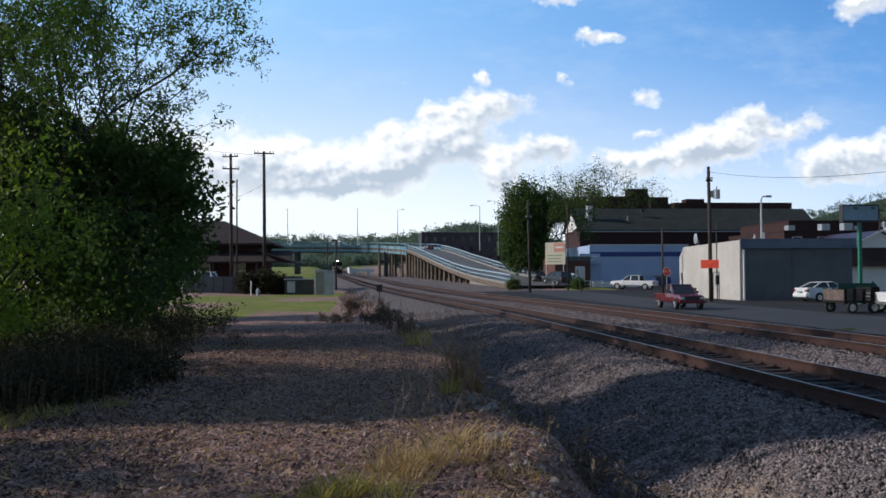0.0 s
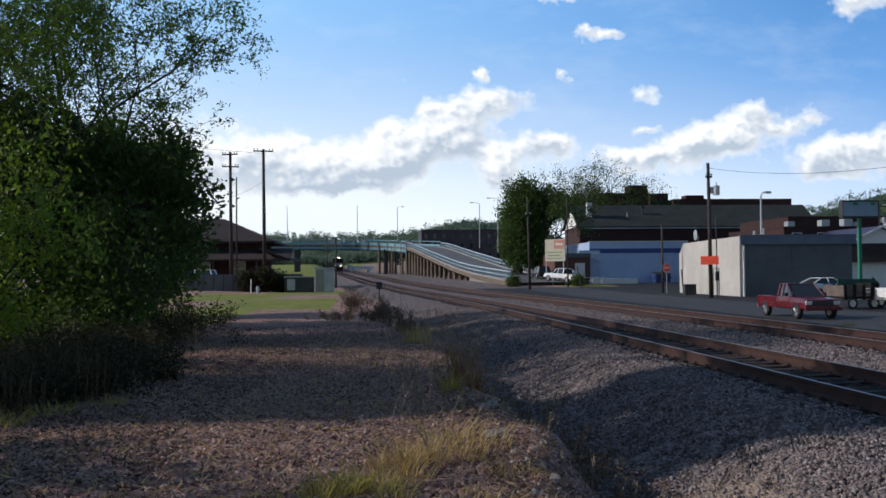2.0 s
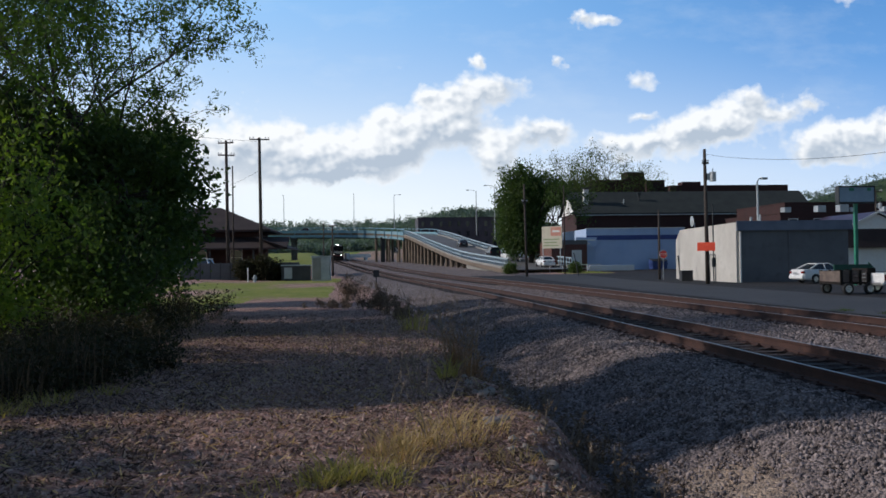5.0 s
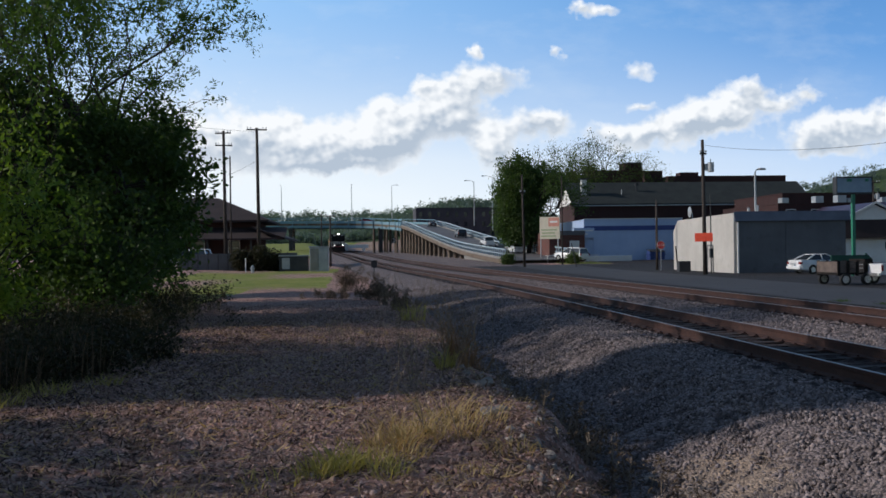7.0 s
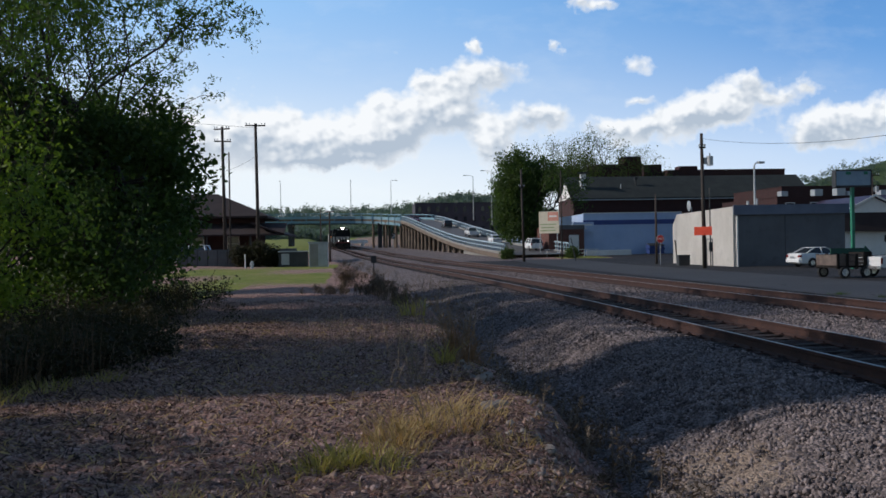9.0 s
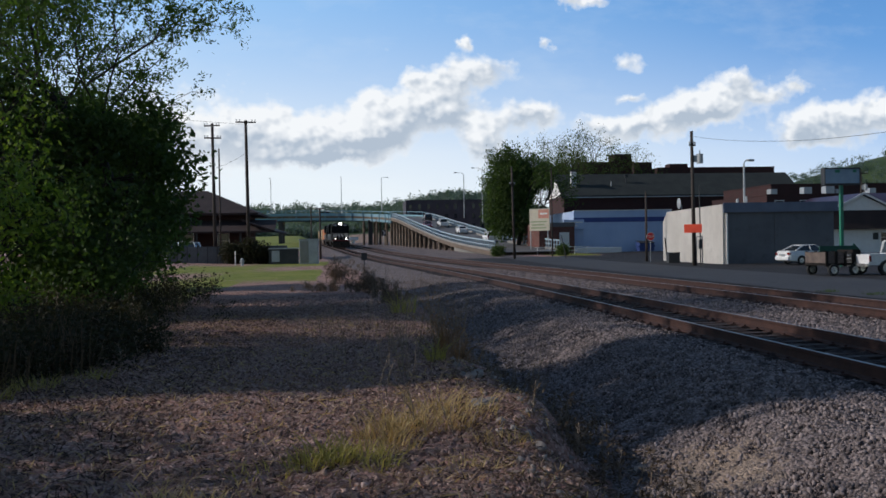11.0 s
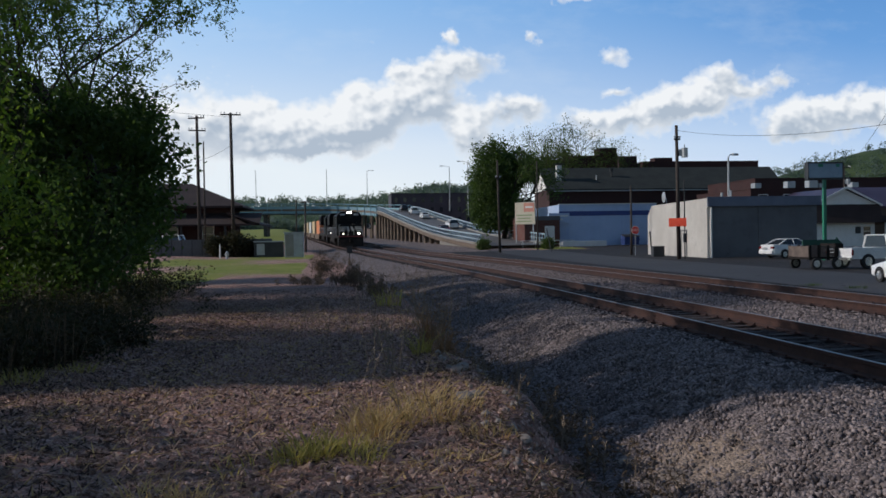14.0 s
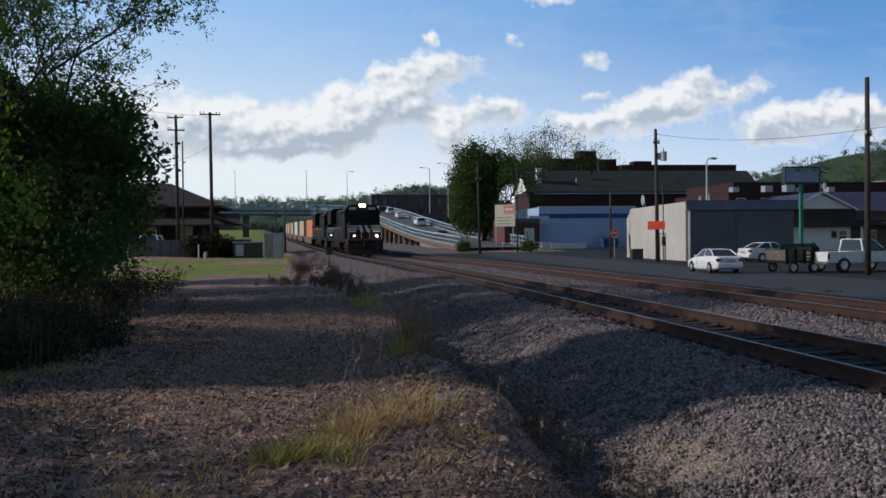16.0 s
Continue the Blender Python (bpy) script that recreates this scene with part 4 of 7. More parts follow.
def tuft_mesh(rng, n, spread, h, width, lean=0.35, centre_bias=1.0):
    """Blades of grass as bent strips with a point."""
    ang = rng.rand(n) * 2 * math.pi
    rad = spread * rng.rand(n) ** (0.5 * centre_bias)
    base = np.stack([rad * np.cos(ang), rad * np.sin(ang), np.full(n, -0.02)], 1)
    d = np.stack([np.cos(ang + rng.randn(n) * 0.9), np.sin(ang + rng.randn(n) * 0.9), np.zeros(n)], 1)
    w = np.stack([-d[:, 1], d[:, 0], np.zeros(n)], 1) * width
    hh = (h * (0.45 + 0.75 * rng.rand(n)))[:, None]
    ln = lean * (0.3 + rng.rand(n))[:, None]
    up = np.array([0, 0, 1.0])
    m = base + up * hh * 0.6 + d * hh * ln * 0.35
    t = base + up * hh + d * hh * ln
    v = np.stack([base - w, base + w, m + w * 0.7, m - w * 0.7, t + w * 0.1, t - w * 0.1], 1).reshape(-1, 3)
    k = 6 * np.arange(n)[:, None]
    f = np.concatenate([k + np.array([0, 1, 2, 3]), k + np.array([3, 2, 4, 5])])
    return v, f


def clump(name, label, x, y, seed, n, spread, h, width, material, lean=0.35, category="grass", stretch=1.0):
    rng = np.random.RandomState(seed)
    v, f = tuft_mesh(rng, n, spread, h, width, lean)
    v[:, 0] *= stretch
    v[:, 2] += ground_z(v[:, 0] + x, v[:, 1] + y) - gz(x, y)
    ob = new(name, numpy_mesh(name, v, f, material))
    ob.location = (x, y, gz(x, y))
    return tagged(ob, label, category, kind="stuff")


for i, (x, y, n, s, h) in enumerate(((-0.42, 6.85, 70, 0.15, 0.16), (-0.25, 7.0, 90, 0.17, 0.2), (-0.02, 7.15, 60, 0.2, 0.17), (0.12, 6.85, 40, 0.14, 0.15), (-3.5, 7.4, 60, 0.22, 0.14), (-4.3, 10.6, 150, 0.4, 0.17), (-3.9, 11.3, 90, 0.3, 0.15), (-4.8, 11.4, 160, 0.5, 0.2), (-0.75, 6.6, 25, 0.25, 0.12), (-3.4, 11.9, 60, 0.25, 0.14))):
    clump("grass_tuft", "yellow-green grass tuft on the gravel", x, y, 30 + i, int(1.5 * n), s, h, 0.006, M_GRASS, 1.1)
for i, (x, y) in enumerate(((17.3, 32.3), (17.9, 30.2))):
    clump("verge_grass", "low green grass along the street's edge", x, y, 230 + i, 130, 0.4, 0.15, 0.007, M_LEAF_M, 0.9)
for i, (x, y, n, s, h) in enumerate(((0.15, 7.8, 90, 0.2, 0.25), (0.35, 8.15, 120, 0.28, 0.3), (0.7, 8.3, 90, 0.3, 0.24), (1.0, 8.7, 60, 0.3, 0.24), (0.25, 7.45, 60, 0.2, 0.2), (0.75, 9.0, 70, 0.3, 0.3), (-1.3, 5.9, 60, 0.2, 0.16), (-1.0, 5.75, 50, 0.15, 0.14), (1.2, 7.6, 60, 0.25, 0.16), (0.8, 6.6, 70, 0.35, 0.12))):
    clump("dry_grass_tuft", "straw-coloured dry grass clump at the ditch", x, y, 330 + i, int(1.3 * n), s, 0.9 * h, 0.0055, M_DRY, 1.3)


def brush(name, label, x, y, seed, n, h, spread, stem, leaf, per=5, size=0.03, loose=0.07, category="weed"):
    """A thicket: thin forked stems with small dry or green leaves along them."""
    rng = np.random.RandomState(seed)
    ob = thing(name, label, category, x, y, gz(x, y))
    b, tips = B(), []
    for i in range(n):
        p = Vector((rng.randn() * spread, rng.randn() * spread, 0))
        p.z = gz(x + p.x, y + p.y) - gz(x, y) - 0.04
        d = Vector((rng.randn() * 0.28, rng.randn() * 0.28, 1)).normalized()
        hh = h * (0.45 + 0.65 * rng.rand())
        q = p + d * hh * 0.5
        e = q + (d + Vector((rng.randn() * 0.2, rng.randn() * 0.2, 0))).normalized() * hh * 0.5
        b.tube(p, q, 0.008 + 0.004 * h, 0.006, 4, False).tube(q, e, 0.006, 0.003, 4, False)
        tips.append(tuple(e))
        for j in range(9):
            s = p.lerp(e, 0.25 + 0.7 * rng.rand())
            f = s + Vector((rng.randn() * 0.2, rng.randn() * 0.2, 0.16 + 0.12 * rng.rand())) * hh * 0.7
            b.tube(s, f, 0.0045, 0.002, 3, False)
            tips.append(tuple(f))
            tips.append(tuple(s.lerp(f, 0.5)))
    tagged(part("stem_tangle", b, stem, ob), kind="stuff")
    v, f = leaves_at(rng, np.array(tips), loose, per, size, 0.4)
    crown = new("foliage", numpy_mesh("foliage", v, f, leaf))
    crown.parent = ob
    tagged(crown, kind="stuff")
    return ob


# leaf tones darkened, with the shade of low growth in the colour
M_UNDER_LEAF = leafy("shade_toned_undergrowth_leaf", (0.022, 0.03, 0.012), (0.06, 0.05, 0.028), (0.04, 0.035, 0.02), (1.0, 1.0, 0.6))
M_STALK_D = surface("dead_brown_stalk", (0.09, 0.066, 0.05), (0.15, 0.112, 0.085), 4, 0.9, 30, 0.2)
M_DRYT = leafy("dull_brown_weeds", (0.12, 0.09, 0.068), (0.2, 0.152, 0.114), (0.15, 0.113, 0.083), (1.1, 1.0, 0.8))
M_DRYR = leafy("reddish_dry_grass", (0.2, 0.115, 0.065), (0.34, 0.21, 0.12), (0.26, 0.17, 0.095), (1.2, 1.0, 0.7))
M_STALK = surface("dry_stalk", (0.17, 0.125, 0.085), (0.28, 0.215, 0.15), 4, 0.85, 30, 0.2)
clump("dry_weed", "tall reddish dry grass clump on the ditch's edge", 1.3, 13.3, 35, 120, 0.2, 0.7, 0.0055, M_DRYR, 0.55, "weed")
clump("dry_weed", "reddish dry grass on the ditch's edge", 1.5, 13.0, 39, 80, 0.2, 0.5, 0.0055, M_DRYR, 0.7, "weed")
brush("dry_weed", "thin dry weed stems on the ditch's edge", 1.3, 13.5, 38, 9, 1.0, 0.12, M_STALK, M_DRYR, 2, 0.024, 0.05)
clump("green_weed", "low green weed at the ditch's edge", 1.05, 12.8, 36, 70, 0.14, 0.34, 0.007, M_GRASS, 0.9)
clump("green_weed", "low green weed beside the ballast", 1.0, 21.5, 37, 70, 0.3, 0.5, 0.01, M_GRASS, 0.6)
for i, (x, y, n, s, h) in enumerate(((-0.97, 39.5, 26, 0.2, 1.4), (0.4, 30.8, 28, 0.4, 1.05), (-0.1, 32, 18, 0.5, 0.7), (-1.4, 33, 16, 0.6, 0.5), (-0.4, 46, 14, 0.5, 0.9), (1.0, 25, 10, 0.3, 0.6), (0.9, 28, 14, 0.35, 0.75))):
    brush("dead_weeds", "brown dead weed thicket beside the ballast", x, y, 40 + i, n, 0.8 * h, 0.85 * s, M_STALK_D, M_DRYT, 6, 0.028, 0.05)
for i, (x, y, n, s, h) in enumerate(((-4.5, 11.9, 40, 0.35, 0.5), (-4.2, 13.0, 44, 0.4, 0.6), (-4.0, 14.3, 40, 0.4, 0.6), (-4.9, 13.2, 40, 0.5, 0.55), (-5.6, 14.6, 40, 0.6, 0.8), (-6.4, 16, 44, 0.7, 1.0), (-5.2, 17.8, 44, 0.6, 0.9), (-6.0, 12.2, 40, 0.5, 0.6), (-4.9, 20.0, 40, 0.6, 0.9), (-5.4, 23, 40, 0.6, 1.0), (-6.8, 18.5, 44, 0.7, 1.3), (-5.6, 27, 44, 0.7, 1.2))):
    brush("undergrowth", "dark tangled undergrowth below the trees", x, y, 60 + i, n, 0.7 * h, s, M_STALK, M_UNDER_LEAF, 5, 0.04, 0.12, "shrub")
for i, (x, y, n, s, h) in enumerate(((-4.3, 12.6, 60, 0.5, 0.7), (-5.0, 14.2, 70, 0.6, 0.9), (-5.6, 12.9, 70, 0.7, 0.8), (-4.3, 11.4, 60, 0.35, 0.75), (-3.8, 12.4, 50, 0.35, 0.7), (-4.6, 10.6, 40, 0.3, 0.6))):
    clump("tall_grass", "thin tall grass below the trees", x, y, 160 + i, n, s, h, 0.006, M_DRYB, 0.35)

for i, (x, y, n, h, s) in enumerate(((2.1, 7.4, 16, 0.45, 0.22), (2.25, 8.6, 30, 0.5, 0.25), (2.2, 9.6, 34, 0.5, 0.28), (2.15, 10.6, 34, 0.5, 0.28), (2.1, 11.8, 30, 0.5, 0.28), (2.0, 6.5, 20, 0.35, 0.22), (1.9, 13.2, 30, 0.6, 0.3), (1.9, 15.0, 24, 0.7, 0.35), (2.6, 7.6, 14, 0.3, 0.2))):
    brush("ditch_brush", "dark dead brush lying in the ditch", x, y, 180 + i, int(0.6 * n), 0.7 * h, s, M_STALK, M_DRYB, 1, 0.025, 0.05)


# ---- the railway ----
def loft(b, rings):
    """Closed rings of equal length, joined into one skin with end caps."""
    n = len(rings[0])
    vs = [p for r in rings for p in r]
    fs = [tuple(range(n - 1, -1, -1)), tuple(range(n * (len(rings) - 1), n * len(rings)))]
    for r in range(len(rings) - 1):
        for i in range(n):
            fs.append((n * r + i, n * r + (i + 1) % n, n * (r + 1) + (i + 1) % n, n * (r + 1) + i))
    return b.add(vs, fs)


def make_track(off, name, label):
    ys = np.concatenate([np.arange(-80, 60, 1.5), np.arange(60, 200, 3.0), np.arange(200, 430, 6.0)])
    pts = [Vector((float(track_x(y)) + off, float(y), float(rail_z(y)))) for y in ys]
    ob = thing(name, label, "railway track", 0, 0, 0)
    for s in (-0.7525, 0.7525):
        prof = [(-0.075, -0.185), (0.075, -0.185), (0.07, -0.168), (0.014, -0.15), (0.012, -0.05), (0.036, -0.042), (0.036, -0.006), (-0.036, -0.006), (-0.036, -0.042), (-0.012, -0.05), (-0.014, -0.15), (-0.07, -0.168)]
        rings = []
        for i, p in enumerate(pts):
            sd = side_of(pts, i)
            rings.append([p + sd * (s + a) + Vector((0, 0, c)) for a, c in prof])
        b = loft(B(), rings)
        r = part("rail", b, M_RAIL, ob, "rust-brown steel rail")
        part("rail_head", strip(B(), pts, s - 0.02, s + 0.022, -0.0055, 0.0), M_HEAD, r, "polished running surface")
    rng = random.Random(5 + int(off))
    tie = mesh_of(B().box(-1.3, 1.3, -0.115, 0.115, -0.2, 0.0), "tie", M_TIE, bevel=0.012)
    plate = mesh_of(B().box(-0.17, 0.17, -0.1, 0.1, 0.0, 0.014).box(-0.1, -0.07, -0.05, -0.02, 0.014, 0.04).box(0.07, 0.1, 0.02, 0.05, 0.014, 0.04), "tie_plate", M_RAIL)
    n = 0
    rest = B()
    y = 4.0
    while y < 260:
        x = float(track_x(y)) + off
        sl = math.degrees(math.atan2(float(track_x(y + 1) - track_x(y - 1)), 2))
        m = pose(x + rng.uniform(-0.05, 0.05), y, float(rail_z(y)) - 0.186 + rng.uniform(-0.012, 0.004), rng.uniform(-0.6, 0.6), rng.uniform(-0.4, 0.4), -sl + rng.uniform(-1.2, 1.2))
        if n < 220:
            t = share("tie", tie, ob, m)
            if n < 50:
                share("tie_plate", plate, t, pose(-0.7525, 0, 0.0))
                share("tie_plate", plate, t, pose(0.7525, 0, 0.0))
        else:
            rest.box(-1.3, 1.3, -0.115, 0.115, -0.2, 0.0, m)
        n += 1
        y += 0.51 + rng.uniform(-0.02, 0.02)
    tagged(part("far_ties", rest, M_TIE, ob), kind="stuff")
    return ob


make_track(0.0, "railway_track", "rusty main line track on grey ballast")
make_track(GAP, "railway_track", "rusty second track beside the street")


# ---- the train ----
def matt(*of, **sets):
    m = surface(*of, **sets)
    m.node_tree.nodes["Principled BSDF"].inputs["Specular IOR Level"].default_value = 0.12
    return m


M_LOCO = matt("black_locomotive_paint", (0.007, 0.007, 0.008), (0.013, 0.013, 0.014), 1.5, 0.62, 20, 0.05, spots=(0.02, 0.017, 0.016))
M_LOCO_W = surface("white_stripe_paint", (0.36, 0.36, 0.35), (0.46, 0.46, 0.45), 2, 0.5, 20, 0.05)
M_UNDER = matt("grimy_underframe", (0.014, 0.012, 0.011), (0.028, 0.023, 0.02), 2, 0.8, 20, 0.3)
M_CABGLASS = matt("dark_cab_glass", (0.006, 0.007, 0.009), (0.01, 0.011, 0.013), 2, 0.3, 20, 0.02)
M_LAMP = glow("headlight", (1.0, 0.93, 0.8), 22.0)
M_TAN = surface("tan_container_paint", (0.5, 0.36, 0.2), (0.58, 0.43, 0.26), 0.8, 0.6, 20, 0.1, spots=(0.42, 0.27, 0.15))
M_ORANGE = surface("orange_container_paint", (0.55, 0.17, 0.06), (0.65, 0.22, 0.08), 0.8, 0.6, 20, 0.1, spots=(0.4, 0.14, 0.07))
M_CGREY = surface("pale_container_paint", (0.5, 0.5, 0.47), (0.6, 0.6, 0.57), 0.8, 0.6, 20, 0.1)
M_WELL = surface("brown_well_car_paint", (0.09, 0.06, 0.04), (0.14, 0.09, 0.06), 1.2, 0.7, 20, 0.2)


def wheelset(b, y, r=0.51):
    for s in (-0.75, 0.75):
        b.tube((s - 0.06, y, r), (s + 0.06, y, r), r, r, 16)
    b.tube((-0.9, y, r), (0.9, y, r), 0.1, 0.1, 8)


def make_loco():
    """Wide-nosed diesel; it runs towards +y, its front coupler face at y = 0."""
    ob = thing("locomotive", "black diesel locomotive with white nose stripes and lit headlights", "locomotive", group="train")
    part("underframe", B().box(-1.5, 1.5, -21.8, -0.5, 1.15, 1.5).box(-1.55, 1.55, -22.0, -21.6, 0.5, 1.5).box(-0.2, 0.2, -0.5, 0.25, 0.75, 1.15), M_UNDER, ob, bevel=0.04)
    part("plow", B().prism([(-1.5, 0.14), (1.5, 0.14), (1.5, 1.2), (-1.5, 1.2)], -0.62, -0.4, "y").prism([(-0.4, 0.14), (0.1, 0.14), (-0.4, 1.1)], -1.35, 1.35, "x"), M_UNDER, ob, bevel=0.03)
    nose = part("nose", B().prism([(-1.36, 1.5), (1.36, 1.5), (1.4, 1.6), (1.4, 2.7), (1.2, 2.92), (-1.2, 2.92), (-1.4, 2.7), (-1.4, 1.6)], -2.9, -1.0, "y"), M_LOCO, ob, "short black nose", bevel=0.1)
    # wide pale band with a plain slanted emblem, and a thin red sill below
    part("nose_band", B().box(-1.36, -0.5, -1.02, -0.985, 2.5, 2.6).box(0.5, 1.36, -1.02, -0.985, 2.5, 2.6).box(-1.36, -0.62, -1.02, -0.985, 2.28, 2.4).box(0.62, 1.36, -1.02, -0.985, 2.28, 2.4).box(-1.36, -0.72, -1.02, -0.985, 2.04, 2.18).box(0.72, 1.36, -1.02, -0.985, 2.04, 2.18).prism([(-0.45, 2.04), (-0.2, 2.04), (0.05, 2.62), (-0.2, 2.62)], -1.02, -0.985, "y").prism([(0.1, 2.04), (0.35, 2.04), (0.5, 2.62), (0.25, 2.62)], -1.02, -0.985, "y"), M_LOCO_W, nose, "white paint stripes")
    part("sill_stripe", B().box(-1.5, 1.5, -0.49, -0.46, 1.32, 1.48), surface("dull_red_sill", (0.16, 0.02, 0.02), (0.22, 0.03, 0.028), 2, 0.6), nose, "dull red sill stripe")
    cab = part("cab", B().prism([(-1.55, 1.5), (1.55, 1.5), (1.55, 3.9), (1.25, 4.35), (0.5, 4.5), (-0.5, 4.5), (-1.25, 4.35), (-1.55, 3.9)], -5.6, -2.6, "y"), M_LOCO, ob, "wide black cab", bevel=0.05)
    for s in (-1, 1):
        part("windscreen", B().box(min(s * 0.2, s * 1.3), max(s * 0.2, s * 1.3), -2.62, -2.575, 3.15, 3.85), M_CABGLASS, cab)
        part("side_window", B().box(min(s * 1.53, s * 1.57), max(s * 1.53, s * 1.57), -4.6, -3.1, 3.0, 3.75), M_CABGLASS, cab)
        part("number_board", B().box(min(s * 0.55, s * 1.15), max(s * 0.55, s * 1.15), -2.7, -2.57, 4.0, 4.22), M_LOCO_W, cab)
        part("sun_visor", B().box(min(s * 1.5, s * 1.8), max(s * 1.5, s * 1.8), -4.6, -3.1, 3.78, 3.84), M_LOCO, cab)
    part("headlight", B().tube((-0.16, -2.62, 4.36), (-0.16, -2.5, 4.36), 0.11, 0.11, 12).tube((0.16, -2.62, 4.36), (0.16, -2.5, 4.36), 0.11, 0.11, 12), M_LAMP, ob, "lit twin headlight")
    for s in (-0.95, 0.95):
        part("ditch_light", B().tube((s, -0.6, 1.72), (s, -0.42, 1.72), 0.08, 0.08, 12), M_LAMP if s < 0 else glow("dim_ditch_light", (1, 0.85, 0.7), 5.0), ob, "lit ditch light")
    hood = part("hood", B().prism([(-0.95, 1.5), (0.95, 1.5), (0.95, 4.05), (0.75, 4.3), (-0.75, 4.3), (-0.95, 4.05)], -19.5, -5.6, "y").prism([(-1.5, 2.9), (1.5, 2.9), (1.5, 4.2), (1.2, 4.5), (-1.2, 4.5), (-1.5, 4.2)], -21.3, -17.2, "y"), M_LOCO, ob, "long black engine hood", bevel=0.04)
    for i in range(9):
        part("hood_door", B().box(-0.99, -0.96, -7.4 - 1.15 * i, -6.4 - 1.15 * i, 1.7, 3.7), M_LOCO, hood)
    part("hood_stripe", B().box(-0.995, -0.955, -17, -5.8, 3.75, 3.9), M_LOCO_W, hood)
    part("exhaust_stack", B().box(-0.5, 0.5, -11.5, -10.0, 4.28, 4.6), M_UNDER, ob)
    part("roof_horn", B().box(-0.2, 0.2, -5.2, -4.6, 4.5, 4.68), M_STEEL_D, ob)
    for s in (-1, 1):
        b = B().path([(s * 1.45, -5.6, 2.45), (s * 1.45, -21.4, 2.45)], 0.025, 5)
        for i in range(12):
            b.tube((s * 1.45, -5.8 - 1.4 * i, 1.5), (s * 1.45, -5.8 - 1.4 * i, 2.45), 0.02, 0.02, 5)
        part("handrail", b, M_GREYM, ob)
        b = B().path([(s * 0.35, -0.55, 1.5), (s * 0.35, -0.55, 2.3), (s * 1.4, -0.55, 2.3), (s * 1.4, -0.55, 1.2)], 0.025, 5)
        part("front_handrail", b, M_LOCO_W, ob)
        for i in range(4):
            part("step", B().box(min(s * 1.1, s * 1.55), max(s * 1.1, s * 1.55), -1.3, -0.9, 0.45 + 0.3 * i, 0.5 + 0.3 * i), M_GREYM, ob)
    part("fuel_tank", B().prism([(-1.3, 0.45), (1.3, 0.45), (1.5, 0.7), (1.5, 1.15), (-1.5, 1.15), (-1.5, 0.7)], -14.2, -8.4, "y"), M_UNDER, ob, bevel=0.06)
    for yc in (-4.6, -18.0):
        fr = B()
        for s in (-1.1, 1.1):
            fr.box(s - 0.12, s + 0.12, yc - 2.4, yc + 2.4, 0.55, 0.95).box(s - 0.18, s + 0.18, yc - 0.5, yc + 0.5, 0.3, 1.1)
        tr = part("truck", fr.box(-1.0, 1.0, yc - 0.4, yc + 0.4, 0.6, 1.15), M_UNDER, ob, bevel=0.03)
        for q in (-1.9, 0, 1.9):
            w = B()
            wheelset(w, yc + q)
            part("wheelset", w, M_UNDER, tr, smooth=False)
    return ob


def make_well_car(paints, label):
    """Double-ended well car of 20 m with one or two containers; its leading end at y = 0."""
    ob = thing("well_car", label, "freight car", group="train")
    part("side_sill", B().box(-1.5, -1.38, -17.6, -2.2, 0.45, 1.35).box(1.38, 1.5, -17.6, -2.2, 0.45, 1.35).box(-1.4, 1.4, -17.6, -2.2, 0.4, 0.55), M_WELL, ob, "brown well car sill")
    part("end_platform", B().box(-1.45, 1.45, -2.3, -0.3, 1.0, 1.3).box(-0.15, 0.15, -0.5, 0.3, 0.75, 1.0), M_WELL, ob)
    part("end_platform", B().box(-1.45, 1.45, -19.5, -17.5, 1.0, 1.3).box(-0.15, 0.15, -20.1, -19.4, 0.75, 1.0), M_WELL, ob)
    for yc in (-1.3, -18.5):
        b = B()
        wheelset(b, yc - 0.8, 0.42)
        wheelset(b, yc + 0.8, 0.42)
        b.box(-1.1, -0.9, yc - 1.2, yc + 1.2, 0.3, 0.75).box(0.9, 1.1, yc - 1.2, yc + 1.2, 0.3, 0.75)
        part("truck", b, M_UNDER, ob)
    z = 0.98
    for paint in paints:
        h = 2.75
        c = part("container", B().box(-1.2, 1.2, -16.4, -3.4, z, z + h), paint, ob, "corrugated steel container", bevel=0.02)
        rib = mesh_of(B().box(-0.02, 0.02, -0.09, 0.09, z + 0.15, z + h - 0.15), "rib", paint)
        for i in range(30):
            share("rib", rib, c, Matrix.Translation((-1.215, -3.7 - 0.43 * i, 0)))
        for x, y in ((-1.18, -3.4), (1.18, -3.4), (-1.18, -16.4), (1.18, -16.4)):
            part("corner_post", B().box(x - 0.06, x + 0.06, y - 0.06, y + 0.06, z, z + h), paint, c)
        z += h + 0.02
    return ob


TRAIN = []


def make_train():
    lead = make_loco()
    second = copy_thing(lead, Matrix())
    second["label"] = "second black diesel locomotive coupled behind the first"
    TRAIN.append((lead, 0.0, 22.0))
    TRAIN.append((second, 22.6, 22.0))
    s = 45.2
    for i in range(7):
        paints = [[M_ORANGE], [M_TAN], [M_CGREY], [M_TAN], [M_TAN], [M_CGREY], [M_TAN]][i]
        car = make_well_car(paints, "well car loaded with a %s container" % ("tan" if paints[0] == M_TAN else "pale grey" if paints[0] == M_CGREY else "orange"))
        TRAIN.append((car, s, 20.0))
        s += 20.3


make_train()

